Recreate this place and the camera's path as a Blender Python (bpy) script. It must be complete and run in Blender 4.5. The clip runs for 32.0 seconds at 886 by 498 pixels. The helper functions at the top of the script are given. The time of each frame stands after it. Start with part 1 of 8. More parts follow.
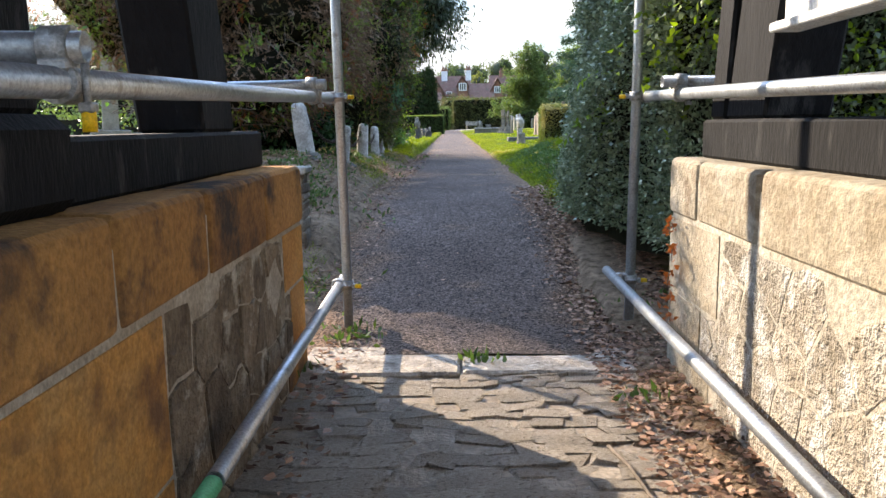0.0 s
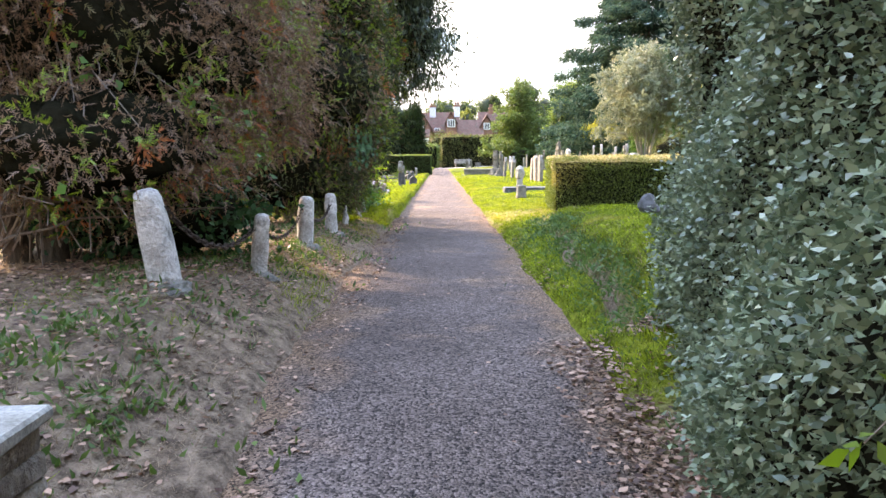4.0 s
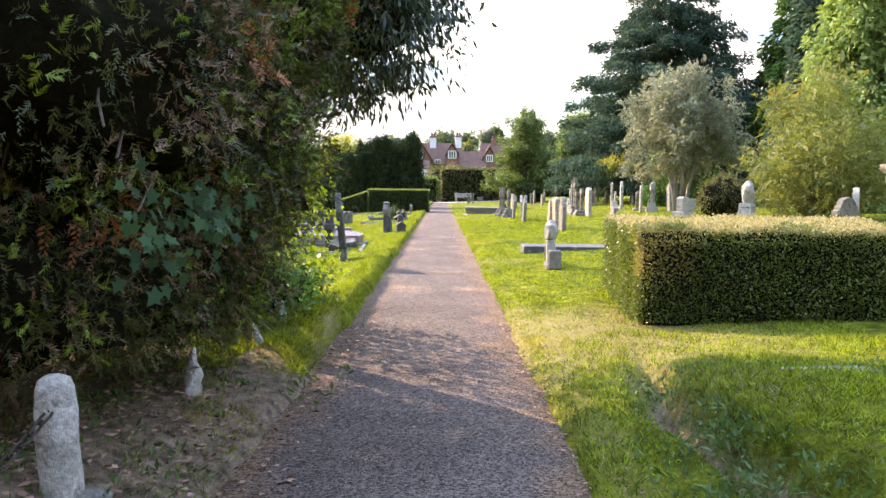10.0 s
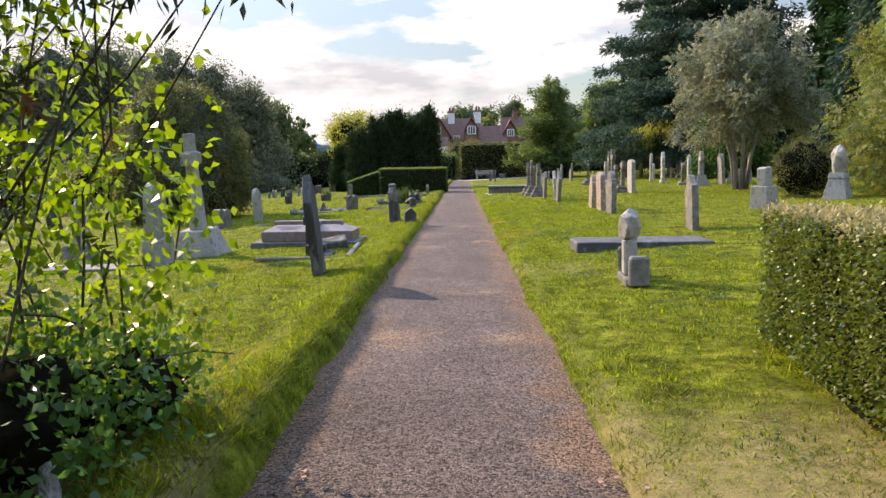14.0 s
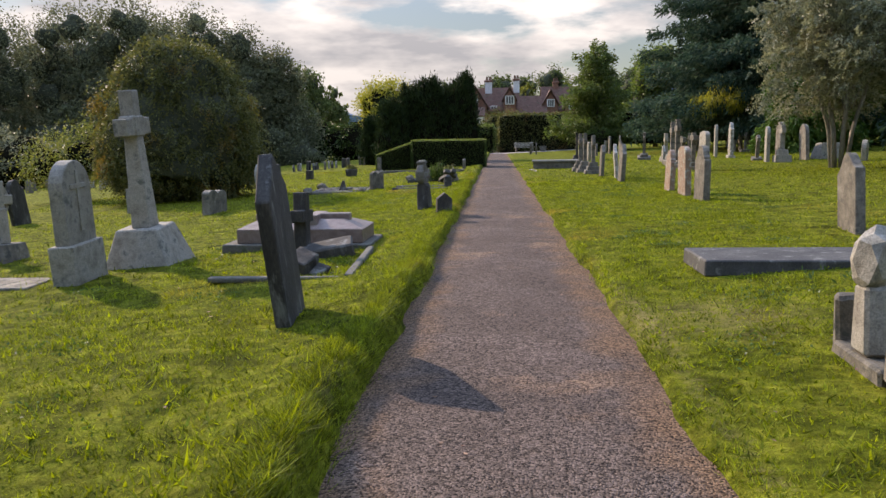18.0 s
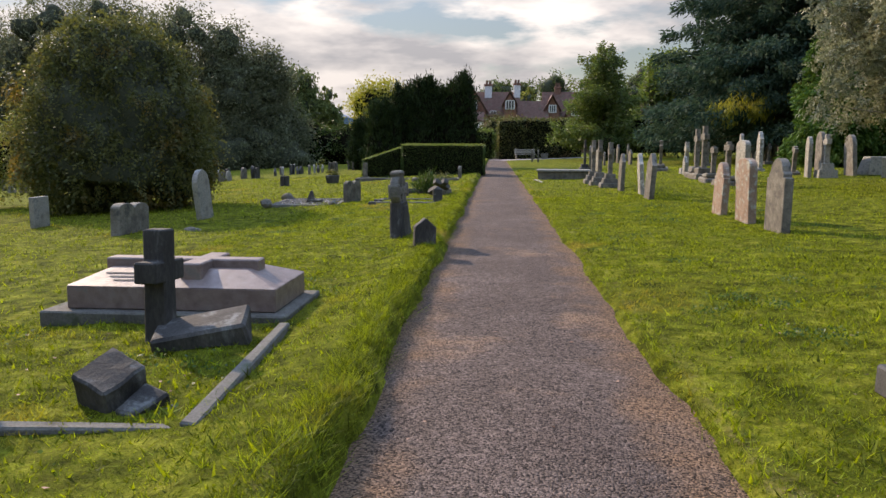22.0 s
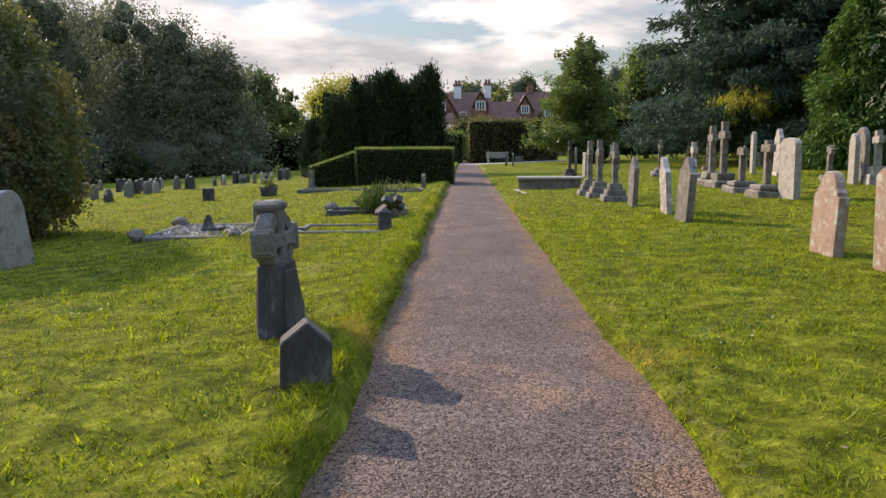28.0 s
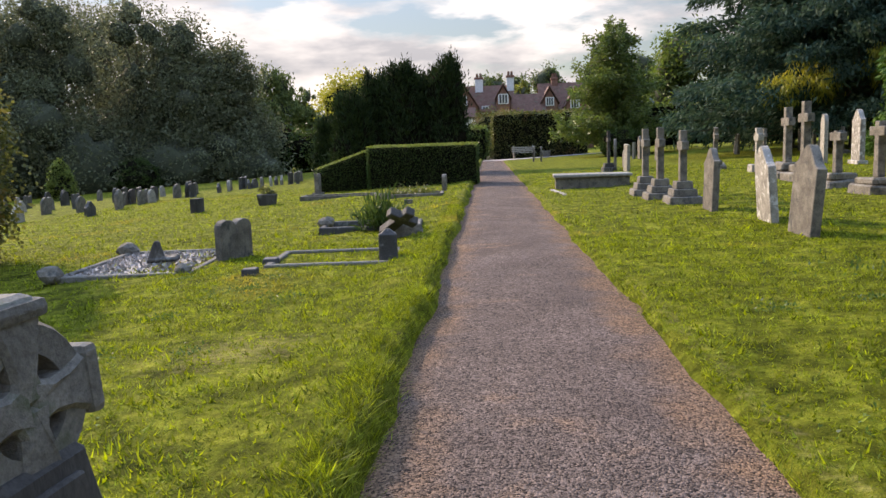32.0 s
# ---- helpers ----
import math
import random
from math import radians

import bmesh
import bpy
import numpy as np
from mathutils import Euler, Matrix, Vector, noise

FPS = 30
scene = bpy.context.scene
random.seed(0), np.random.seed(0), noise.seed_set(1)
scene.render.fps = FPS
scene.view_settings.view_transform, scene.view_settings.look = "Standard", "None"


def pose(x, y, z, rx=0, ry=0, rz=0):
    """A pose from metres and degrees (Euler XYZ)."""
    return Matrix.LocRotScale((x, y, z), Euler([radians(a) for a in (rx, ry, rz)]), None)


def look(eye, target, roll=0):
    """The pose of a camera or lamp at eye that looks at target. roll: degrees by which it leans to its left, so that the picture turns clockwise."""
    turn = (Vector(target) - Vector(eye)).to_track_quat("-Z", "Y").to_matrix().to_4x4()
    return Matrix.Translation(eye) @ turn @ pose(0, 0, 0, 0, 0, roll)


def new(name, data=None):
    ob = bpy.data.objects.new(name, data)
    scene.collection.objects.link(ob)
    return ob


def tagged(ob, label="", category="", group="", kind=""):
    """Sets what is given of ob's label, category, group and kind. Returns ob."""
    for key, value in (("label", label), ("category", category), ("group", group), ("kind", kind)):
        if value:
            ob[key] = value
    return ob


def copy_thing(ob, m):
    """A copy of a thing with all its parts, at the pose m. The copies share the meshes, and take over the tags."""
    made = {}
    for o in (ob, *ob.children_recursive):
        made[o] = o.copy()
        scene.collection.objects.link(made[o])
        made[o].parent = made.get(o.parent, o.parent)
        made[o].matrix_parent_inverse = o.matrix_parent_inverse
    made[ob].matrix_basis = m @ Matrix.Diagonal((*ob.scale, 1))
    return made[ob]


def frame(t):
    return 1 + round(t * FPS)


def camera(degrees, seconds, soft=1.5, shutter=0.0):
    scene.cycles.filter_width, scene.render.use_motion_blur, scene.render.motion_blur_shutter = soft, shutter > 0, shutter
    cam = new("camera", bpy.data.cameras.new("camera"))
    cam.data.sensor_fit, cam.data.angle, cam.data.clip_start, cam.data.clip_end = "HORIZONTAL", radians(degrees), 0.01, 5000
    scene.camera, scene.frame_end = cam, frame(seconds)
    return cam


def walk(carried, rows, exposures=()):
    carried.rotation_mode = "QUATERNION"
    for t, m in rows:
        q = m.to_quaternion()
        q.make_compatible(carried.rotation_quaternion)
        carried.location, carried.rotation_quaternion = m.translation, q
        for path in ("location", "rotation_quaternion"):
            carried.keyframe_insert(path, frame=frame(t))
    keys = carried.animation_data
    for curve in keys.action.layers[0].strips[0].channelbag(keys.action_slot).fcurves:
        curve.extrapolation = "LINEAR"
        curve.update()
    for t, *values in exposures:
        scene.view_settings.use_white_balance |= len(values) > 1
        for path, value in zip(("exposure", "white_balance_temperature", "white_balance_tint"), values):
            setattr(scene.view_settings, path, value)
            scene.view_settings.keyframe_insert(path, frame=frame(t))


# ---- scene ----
# The walk: out of the lych gate, up the path between hedge and yews, on past the graves.
cam = camera(60, 32.0)
PATH = [
    (0, pose(-0.011, -0.000, 0.628, 80.83, 0.81, 0.70)),
    (0.5, pose(0.059, 0.281, 0.671, 80.24, 0.76, 1.14)),
    (1, pose(0.090, 0.533, 0.696, 80.34, 0.09, 2.15)),
    (1.5, pose(0.080, 0.943, 0.722, 81.39, 0.53, 3.76)),
    (2, pose(0.010, 1.335, 0.785, 82.77, -0.13, 0.34)),
    (2.5, pose(0.040, 1.846, 0.839, 82.83, -0.70, -0.45)),
    (3, pose(0.030, 2.393, 0.888, 83.62, 0.41, -0.15)),
    (3.5, pose(0.020, 2.977, 0.935, 83.48, 0.30, -0.13)),
    (5.5, pose(-0.003, 5.071, 1.149, 83.22, 2.73, 0.44)),
    (6, pose(-0.025, 5.586, 1.174, 83.17, 2.58, 1.51)),
    (6.5, pose(-0.010, 6.069, 1.224, 84.11, 2.83, 0.81)),
    (7, pose(0.050, 6.592, 1.245, 84.57, 1.34, 0.87)),
    (7.5, pose(0.052, 7.138, 1.240, 85.39, 1.00, 2.03)),
    (8, pose(0.062, 7.623, 1.268, 85.58, 2.50, 2.36)),
    (8.5, pose(0.106, 8.064, 1.291, 85.97, 0.17, 2.63)),
    (9, pose(0.100, 8.557, 1.280, 85.42, -1.04, 2.99)),
    (9.5, pose(0.109, 9.060, 1.287, 84.91, 0.71, 1.51)),
    (10, pose(0.132, 9.566, 1.295, 85.62, -0.46, -0.10)),
    (10.5, pose(0.111, 10.111, 1.293, 85.52, 0.11, -0.06)),
    (11, pose(0.095, 10.721, 1.293, 84.44, 1.16, -0.69)),
    (11.5, pose(0.134, 11.266, 1.295, 84.61, -0.11, 1.40)),
    (12, pose(0.147, 11.768, 1.289, 85.04, 0.89, 1.78)),
    (12.5, pose(0.196, 12.291, 1.290, 84.47, 1.59, 0.94)),
    (13, pose(0.236, 12.829, 1.294, 83.84, 0.39, 1.25)),
    (13.5, pose(0.200, 13.364, 1.288, 84.00, 0.56, 1.30)),
    (15.5, pose(0.127, 15.200, 1.286, 83.06, 3.02, 1.55)),
    (16, pose(0.099, 15.708, 1.295, 82.56, 1.25, 2.91)),
    (16.5, pose(0.060, 16.209, 1.303, 83.08, 1.51, 3.45)),
    (17, pose(0.049, 16.691, 1.296, 82.08, 1.71, 2.24)),
    (17.5, pose(-0.001, 17.165, 1.299, 81.76, -0.43, 3.35)),
    (18, pose(-0.079, 17.663, 1.305, 81.94, 0.94, 3.99)),
    (18.5, pose(-0.104, 18.151, 1.298, 81.08, 1.34, 4.05)),
    (19, pose(-0.122, 18.624, 1.302, 80.78, 1.34, 5.45)),
    (19.5, pose(-0.154, 19.115, 1.320, 81.58, 2.07, 5.23)),
    (20, pose(-0.148, 19.607, 1.325, 82.22, 1.61, 4.34)),
    (20.5, pose(-0.144, 20.050, 1.321, 82.22, 0.69, 5.47)),
    (21, pose(-0.162, 20.504, 1.320, 83.10, 2.18, 4.32)),
    (21.5, pose(-0.143, 21.008, 1.302, 82.97, 2.10, 3.15)),
    (22, pose(-0.152, 21.476, 1.286, 82.31, -0.23, 3.88)),
    (22.5, pose(-0.168, 21.975, 1.293, 83.46, 1.07, 2.53)),
    (23, pose(-0.167, 22.472, 1.277, 83.20, 1.99, 2.46)),
    (23.5, pose(-0.200, 22.924, 1.273, 82.74, -0.63, 2.51)),
    (24, pose(-0.247, 23.374, 1.289, 83.65, 0.91, 1.49)),
    (24.5, pose(-0.241, 23.821, 1.281, 83.68, 2.45, 0.80)),
    (25, pose(-0.256, 24.204, 1.282, 83.04, 0.43, 2.22)),
    (25.5, pose(-0.241, 24.580, 1.309, 83.05, 2.28, 2.19)),
    (27.5, pose(-0.143, 26.188, 1.285, 82.78, 1.75, 0.55)),
    (28, pose(-0.170, 26.649, 1.280, 82.56, 0.33, 1.69)),
    (28.5, pose(-0.234, 27.065, 1.290, 82.20, 1.48, 1.47)),
    (29, pose(-0.258, 27.482, 1.277, 81.83, 2.48, 1.00)),
    (29.5, pose(-0.267, 27.880, 1.259, 82.45, 1.63, 2.49)),
    (30, pose(-0.267, 28.305, 1.255, 83.35, 2.14, 3.16)),
    (30.5, pose(-0.236, 28.727, 1.255, 83.45, 2.31, 2.35)),
    (31, pose(-0.214, 29.160, 1.260, 82.97, 1.69, 2.92)),
    (31.5, pose(-0.235, 29.537, 1.265, 82.74, 1.40, 3.38)),
    (32, pose(-0.283, 29.963, 1.266, 82.35, 2.06, 3.34)),
]
EXPOSURES = [(0, 1.78, 7500, 14), (2, 2.1, 7800, 16), (3, 2.55, 8500, 21), (3.5, 2.55, 8500, 22), (5.5, 2.12, 8400, 23), (8, 1.97, 8400, 23), (10, 2.05, 8400, 22), (12, 1.8, 8300, 22), (13.5, 1.28, 8100, 21), (15.5, 0.74, 8200, 21), (19, 0.55, 8200, 21), (23, 0.52, 8200, 20), (25.5, 0.58, 8200, 20), (28, 0.76, 8200, 21), (32, 0.82, 8200, 21)]
walk(cam, PATH, EXPOSURES)

# ---- world, sun, exposure ----
SUN_EL, SUN_AZ = 28.5, -44.0          # degrees; azimuth from +y towards +x
sun_dir = Vector((math.sin(radians(SUN_AZ)) * math.cos(radians(SUN_EL)), math.cos(radians(SUN_AZ)) * math.cos(radians(SUN_EL)), math.sin(radians(SUN_EL))))
sun_data = bpy.data.lights.new("sun", "SUN")
sun_data.energy, sun_data.angle, sun_data.color = 3.8, radians(0.53), (1.0, 0.93, 0.82)
sun = new("sun", sun_data)
sun.matrix_world = look(sun_dir * 60, (0, 0, 0))

world = bpy.data.worlds.new("world")
scene.world = world
world.use_nodes = True
wn, wl = world.node_tree.nodes, world.node_tree.links
wn.clear()
w_out, w_bg, w_sky = wn.new("ShaderNodeOutputWorld"), wn.new("ShaderNodeBackground"), wn.new("ShaderNodeTexSky")
w_sky.sky_type, w_sky.sun_disc = "NISHITA", False
w_sky.dust_density, w_sky.ozone_density = 0.15, 2.0
w_sky.sun_elevation, w_sky.sun_rotation = radians(SUN_EL), radians(SUN_AZ)
w_scale = wn.new("ShaderNodeVectorMath")
w_scale.operation = "SCALE"
w_scale.inputs["Scale"].default_value = 0.11
wl.new(w_sky.outputs[0], w_scale.inputs[0])
w_co, w_map, w_n1, w_n2 = wn.new("ShaderNodeTexCoord"), wn.new("ShaderNodeMapping"), wn.new("ShaderNodeTexNoise"), wn.new("ShaderNodeTexNoise")
w_map.inputs["Scale"].default_value = (1.0, 1.0, 3.4)
w_map.inputs["Location"].default_value = (0.35, 0.1, 0.42)
wl.new(w_co.outputs["Generated"], w_map.inputs[0])
for n, s, d in ((w_n1, 2.3, 7), (w_n2, 5.0, 5)):
    n.inputs["Scale"].default_value, n.inputs["Detail"].default_value, n.inputs["Roughness"].default_value = s, d, 0.55
    wl.new(w_map.outputs[0], n.inputs["Vector"])
w_ramp, w_shade, w_mix = wn.new("ShaderNodeValToRGB"), wn.new("ShaderNodeValToRGB"), wn.new("ShaderNodeMix")
w_ramp.color_ramp.elements[0].position, w_ramp.color_ramp.elements[1].position = 0.495, 0.55
w_shade.color_ramp.elements[0].position, w_shade.color_ramp.elements[1].position = 0.40, 0.60
w_shade.color_ramp.elements[0].color, w_shade.color_ramp.elements[1].color = (0.60, 0.70, 0.84, 1), (1.22, 1.33, 1.45, 1)
w_sep, w_add = wn.new("ShaderNodeSeparateXYZ"), wn.new("ShaderNodeMath")
w_add.operation = "MULTIPLY_ADD"
w_add.inputs[1].default_value = -0.8
wl.new(w_co.outputs["Generated"], w_sep.inputs[0])
wl.new(w_sep.outputs[2], w_add.inputs[0])
w_lift = wn.new("ShaderNodeMath")
w_lift.inputs[1].default_value = 0.15
wl.new(w_n1.outputs[0], w_lift.inputs[0])
wl.new(w_lift.outputs[0], w_add.inputs[2])
wl.new(w_add.outputs[0], w_ramp.inputs[0])
wl.new(w_n2.outputs[0], w_shade.inputs[0])
w_mix.data_type = "RGBA"
wl.new(w_ramp.outputs[0], w_mix.inputs["Factor"])
wl.new(w_scale.outputs[0], w_mix.inputs["A"])
wl.new(w_shade.outputs[0], w_mix.inputs["B"])
# an overcast sky is brighter overhead than at the horizon
w_zen, w_gain = wn.new("ShaderNodeMath"), wn.new("ShaderNodeVectorMath")
w_zen.operation, w_gain.operation = "MULTIPLY_ADD", "SCALE"
w_zen.inputs[1].default_value, w_zen.inputs[2].default_value = 8.0, 0.44
w_up = wn.new("ShaderNodeMath")
w_up.operation, w_up.use_clamp = "POWER", True
w_up.inputs[1].default_value = 2.2
wl.new(w_sep.outputs[2], w_up.inputs[0])
wl.new(w_up.outputs[0], w_zen.inputs[0])
wl.new(w_zen.outputs[0], w_gain.inputs["Scale"])
wl.new(w_mix.outputs["Result"], w_gain.inputs[0])
wl.new(w_gain.outputs[0], w_bg.inputs[0])
w_bg.inputs[1].default_value = 1.0
wl.new(w_bg.outputs[0], w_out.inputs[0])


# ---- materials ----
def material(name, colors, scale=6.0, rough=0.85, bump=0.3, fine=90.0, metal=0.0, stain=None, spec=0.3, coords="Object", vary=0.0, stretch=(1, 1, 1), bump_at=None, trans=None):
    """A surface: colours blended by a broad noise, grain by a fine one, stains with a shape of their own, relief by both.
    colors: 2 to 4 of them; stain: (colour, amount, scale); vary: brightness by piece."""
    m = bpy.data.materials.new(name)
    m.use_nodes = True
    N, K = m.node_tree.nodes, m.node_tree.links
    b = N["Principled BSDF"]
    co, mp = N.new("ShaderNodeTexCoord"), N.new("ShaderNodeMapping")
    mp.inputs["Scale"].default_value = stretch
    K.new(co.outputs[coords], mp.inputs[0])

    def nz(s, d=5, r=0.6):
        n = N.new("ShaderNodeTexNoise")
        n.inputs["Scale"].default_value, n.inputs["Detail"].default_value, n.inputs["Roughness"].default_value = s, d, r
        K.new(mp.outputs[0], n.inputs["Vector"])
        return n
    broad, grain = nz(scale), nz(fine, 3, 0.7)
    ramp = N.new("ShaderNodeValToRGB")
    e = ramp.color_ramp.elements
    while len(e) < len(colors):
        e.new(0.5)
    for i, c in enumerate(colors):
        e[i].position, e[i].color = 0.3 + 0.4 * i / (len(colors) - 1), (*c, 1)
    K.new(broad.outputs[0], ramp.inputs[0])
    col = ramp.outputs[0]

    def mix(kind, fac, a, bb):
        x = N.new("ShaderNodeMix")
        x.data_type, x.blend_type = "RGBA", kind
        for sock, v in ((x.inputs["Factor"], fac), (x.inputs["A"], a), (x.inputs["B"], bb)):
            if isinstance(v, (int, float, tuple)):
                sock.default_value = v
            else:
                K.new(v, sock)
        return x.outputs["Result"]
    gr = N.new("ShaderNodeValToRGB")
    gr.color_ramp.elements[0].position, gr.color_ramp.elements[1].position = 0.3, 0.7
    gr.color_ramp.elements[0].color, gr.color_ramp.elements[1].color = (0.55, 0.55, 0.55, 1), (1.35, 1.35, 1.35, 1)
    K.new(grain.outputs[0], gr.inputs[0])
    col = mix("MULTIPLY", 0.75, col, gr.outputs[0])
    if stain:
        s = nz(stain[2], 6, 0.65)
        sr = N.new("ShaderNodeValToRGB")
        sr.color_ramp.elements[0].position, sr.color_ramp.elements[1].position = 0.62 - 0.25 * stain[1], 0.72 - 0.2 * stain[1]
        K.new(s.outputs[0], sr.inputs[0])
        col = mix("MIX", sr.outputs[0], col, (*stain[0], 1))
    if vary:
        oi = N.new("ShaderNodeObjectInfo")
        mr = N.new("ShaderNodeMapRange")
        mr.inputs["To Min"].default_value, mr.inputs["To Max"].default_value = 1 - vary, 1 + vary
        K.new(oi.outputs["Random"], mr.inputs[0])
        cm = N.new("ShaderNodeCombineColor")
        for i in range(3):
            K.new(mr.outputs[0], cm.inputs[i])
        col = mix("MULTIPLY", 1.0, col, cm.outputs[0])
    K.new(col, b.inputs["Base Color"])
    b.inputs["Roughness"].default_value, b.inputs["Metallic"].default_value = rough, metal
    b.inputs["Specular IOR Level"].default_value = spec
    if bump:
        add = N.new("ShaderNodeMath")
        K.new(broad.outputs[0], add.inputs[0])
        K.new(grain.outputs[0], add.inputs[1])
        bn = N.new("ShaderNodeBump")
        bn.inputs["Strength"].default_value, bn.inputs["Distance"].default_value = bump, bump_at or 0.012
        K.new(add.outputs[0], bn.inputs["Height"])
        K.new(bn.outputs[0], b.inputs["Normal"])
    return m


def mottled(m, col, scale, low, high):
    """Uneven growth: lighter and darker tufts by two noises."""
    N, K = m.node_tree.nodes, m.node_tree.links
    co = N.new("ShaderNodeTexCoord")
    for k in (1.0, 0.27):
        n, mr, x = N.new("ShaderNodeTexNoise"), N.new("ShaderNodeMapRange"), N.new("ShaderNodeMix")
        n.inputs["Scale"].default_value, n.inputs["Detail"].default_value, n.inputs["Roughness"].default_value = scale * k, 3, 0.7
        K.new(co.outputs["Object"], n.inputs["Vector"])
        mr.inputs["From Min"].default_value, mr.inputs["From Max"].default_value = 0.32, 0.68
        mr.inputs["To Min"].default_value, mr.inputs["To Max"].default_value = low, high
        K.new(n.outputs[0], mr.inputs[0])
        cm = N.new("ShaderNodeCombineColor")
        for i in range(3):
            K.new(mr.outputs[0], cm.inputs[i])
        x.data_type, x.blend_type = "RGBA", "MULTIPLY"
        x.inputs["Factor"].default_value = 1.0
        K.new(col, x.inputs["A"])
        K.new(cm.outputs[0], x.inputs["B"])
        col = x.outputs["Result"]
    return col


def leaf_material(name, c1, c2, c3=None, rough=0.5, trans=0.35, spec=0.3, coords_scale=0.35, amount=0.35, mottle=None):
    """Leaves: colour by leaf and by broad drifts, with light passing through."""
    m = bpy.data.materials.new(name)
    m.use_nodes = True
    N, K = m.node_tree.nodes, m.node_tree.links
    b, out = N["Principled BSDF"], N["Material Output"]
    g = N.new("ShaderNodeNewGeometry")
    ramp = N.new("ShaderNodeValToRGB")
    ramp.color_ramp.elements[0].color, ramp.color_ramp.elements[1].color = (*c1, 1), (*c2, 1)
    K.new(g.outputs["Random Per Island"], ramp.inputs[0])
    col = ramp.outputs[0]
    if c3:
        co, n, r2, x = N.new("ShaderNodeTexCoord"), N.new("ShaderNodeTexNoise"), N.new("ShaderNodeValToRGB"), N.new("ShaderNodeMix")
        n.inputs["Scale"].default_value, n.inputs["Detail"].default_value = coords_scale, 4
        r2.color_ramp.elements[0].position, r2.color_ramp.elements[1].position = 0.66 - 0.3 * amount, 0.74 - 0.2 * amount
        x.data_type = "RGBA"
        x.inputs["B"].default_value = (*c3, 1)
        K.new(co.outputs["Object"], n.inputs["Vector"])
        K.new(n.outputs[0], r2.inputs[0])
        K.new(r2.outputs[0], x.inputs["Factor"])
        K.new(col, x.inputs["A"])
        col = x.outputs["Result"]
    if mottle:
        col = mottled(m, col, *mottle)
    K.new(col, b.inputs["Base Color"])
    b.inputs["Roughness"].default_value = rough
    b.inputs["Specular IOR Level"].default_value = spec
    t, mx = N.new("ShaderNodeBsdfTranslucent"), N.new("ShaderNodeMixShader")
    hs = N.new("ShaderNodeHueSaturation")
    hs.inputs["Value"].default_value, hs.inputs["Saturation"].default_value = 1.5, 1.1
    K.new(col, hs.inputs["Color"])
    K.new(hs.outputs[0], t.inputs["Color"])
    mx.inputs[0].default_value = trans
    K.new(b.outputs[0], mx.inputs[1])
    K.new(t.outputs[0], mx.inputs[2])
    K.new(mx.outputs[0], out.inputs["Surface"])
    return m


M = {}
M["limestone"] = material("limestone", [(0.088, 0.076, 0.059), (0.165, 0.145, 0.114), (0.25, 0.225, 0.18)], 5, 0.9, 0.5, 70, stain=((0.07, 0.07, 0.06), 0.35, 7), vary=0.12)
M["limestone_pale"] = material("limestone_pale", [(0.17, 0.152, 0.12), (0.30, 0.275, 0.225), (0.40, 0.37, 0.315)], 6, 0.9, 0.4, 80, stain=((0.13, 0.13, 0.11), 0.3, 6), vary=0.1)
M["limestone_blotched"] = material("limestone_blotched", [(0.14, 0.125, 0.10), (0.28, 0.255, 0.21), (0.36, 0.335, 0.29)], 5, 0.9, 0.5, 70, stain=((0.56, 0.54, 0.48), 0.4, 9), vary=0.06)
M["sandstone_red"] = material("sandstone_red", [(0.20, 0.13, 0.09), (0.30, 0.20, 0.14), (0.26, 0.24, 0.20)], 4, 0.9, 0.5, 60, stain=((0.35, 0.36, 0.30), 0.4, 10), vary=0.1)
M["stone_dark"] = material("stone_dark", [(0.028, 0.026, 0.023), (0.06, 0.055, 0.048), (0.11, 0.10, 0.085)], 3, 0.85, 0.4, 60, stain=((0.17, 0.17, 0.155), 0.22, 8), vary=0.15, stretch=(1, 1, 0.35))
M["slate"] = material("slate", [(0.045, 0.043, 0.040), (0.10, 0.096, 0.088)], 4, 0.75, 0.25, 80, stain=((0.2, 0.2, 0.18), 0.2, 9), vary=0.1)
M["granite_pink"] = material("granite_pink", [(0.15, 0.10, 0.08), (0.21, 0.145, 0.12), (0.26, 0.20, 0.17)], 12, 0.5, 0.08, 240, spec=0.5, stain=((0.16, 0.14, 0.12), 0.15, 6))
M["concrete_old"] = material("concrete_old", [(0.11, 0.10, 0.08), (0.21, 0.195, 0.165)], 5, 0.95, 0.5, 60, stain=((0.09, 0.10, 0.06), 0.35, 5), vary=0.12)
M["post_stone"] = material("post_stone", [(0.27, 0.24, 0.20), (0.46, 0.425, 0.37), (0.56, 0.525, 0.465)], 7, 0.95, 0.9, 45, stain=((0.15, 0.14, 0.12), 0.35, 9), vary=0.06, bump_at=0.02)
M["gate_stone_orange"] = material("gate_stone_orange", [(0.36, 0.15, 0.035), (0.47, 0.225, 0.06), (0.44, 0.26, 0.10)], 3, 0.95, 0.5, 60, stain=((0.15, 0.075, 0.035), 0.3, 2.2), vary=0.10)
M["gate_stone_pale"] = material("gate_stone_pale", [(0.25, 0.20, 0.135), (0.33, 0.28, 0.205), (0.37, 0.335, 0.275)], 4, 0.95, 0.8, 40, stain=((0.20, 0.15, 0.10), 0.3, 6), vary=0.06)
M["rubble"] = material("rubble", [(0.10, 0.072, 0.047), (0.19, 0.14, 0.092), (0.27, 0.22, 0.16)], 6, 0.95, 0.9, 40, stain=((0.46, 0.41, 0.33), 0.3, 7), vary=0.3, bump_at=0.03)
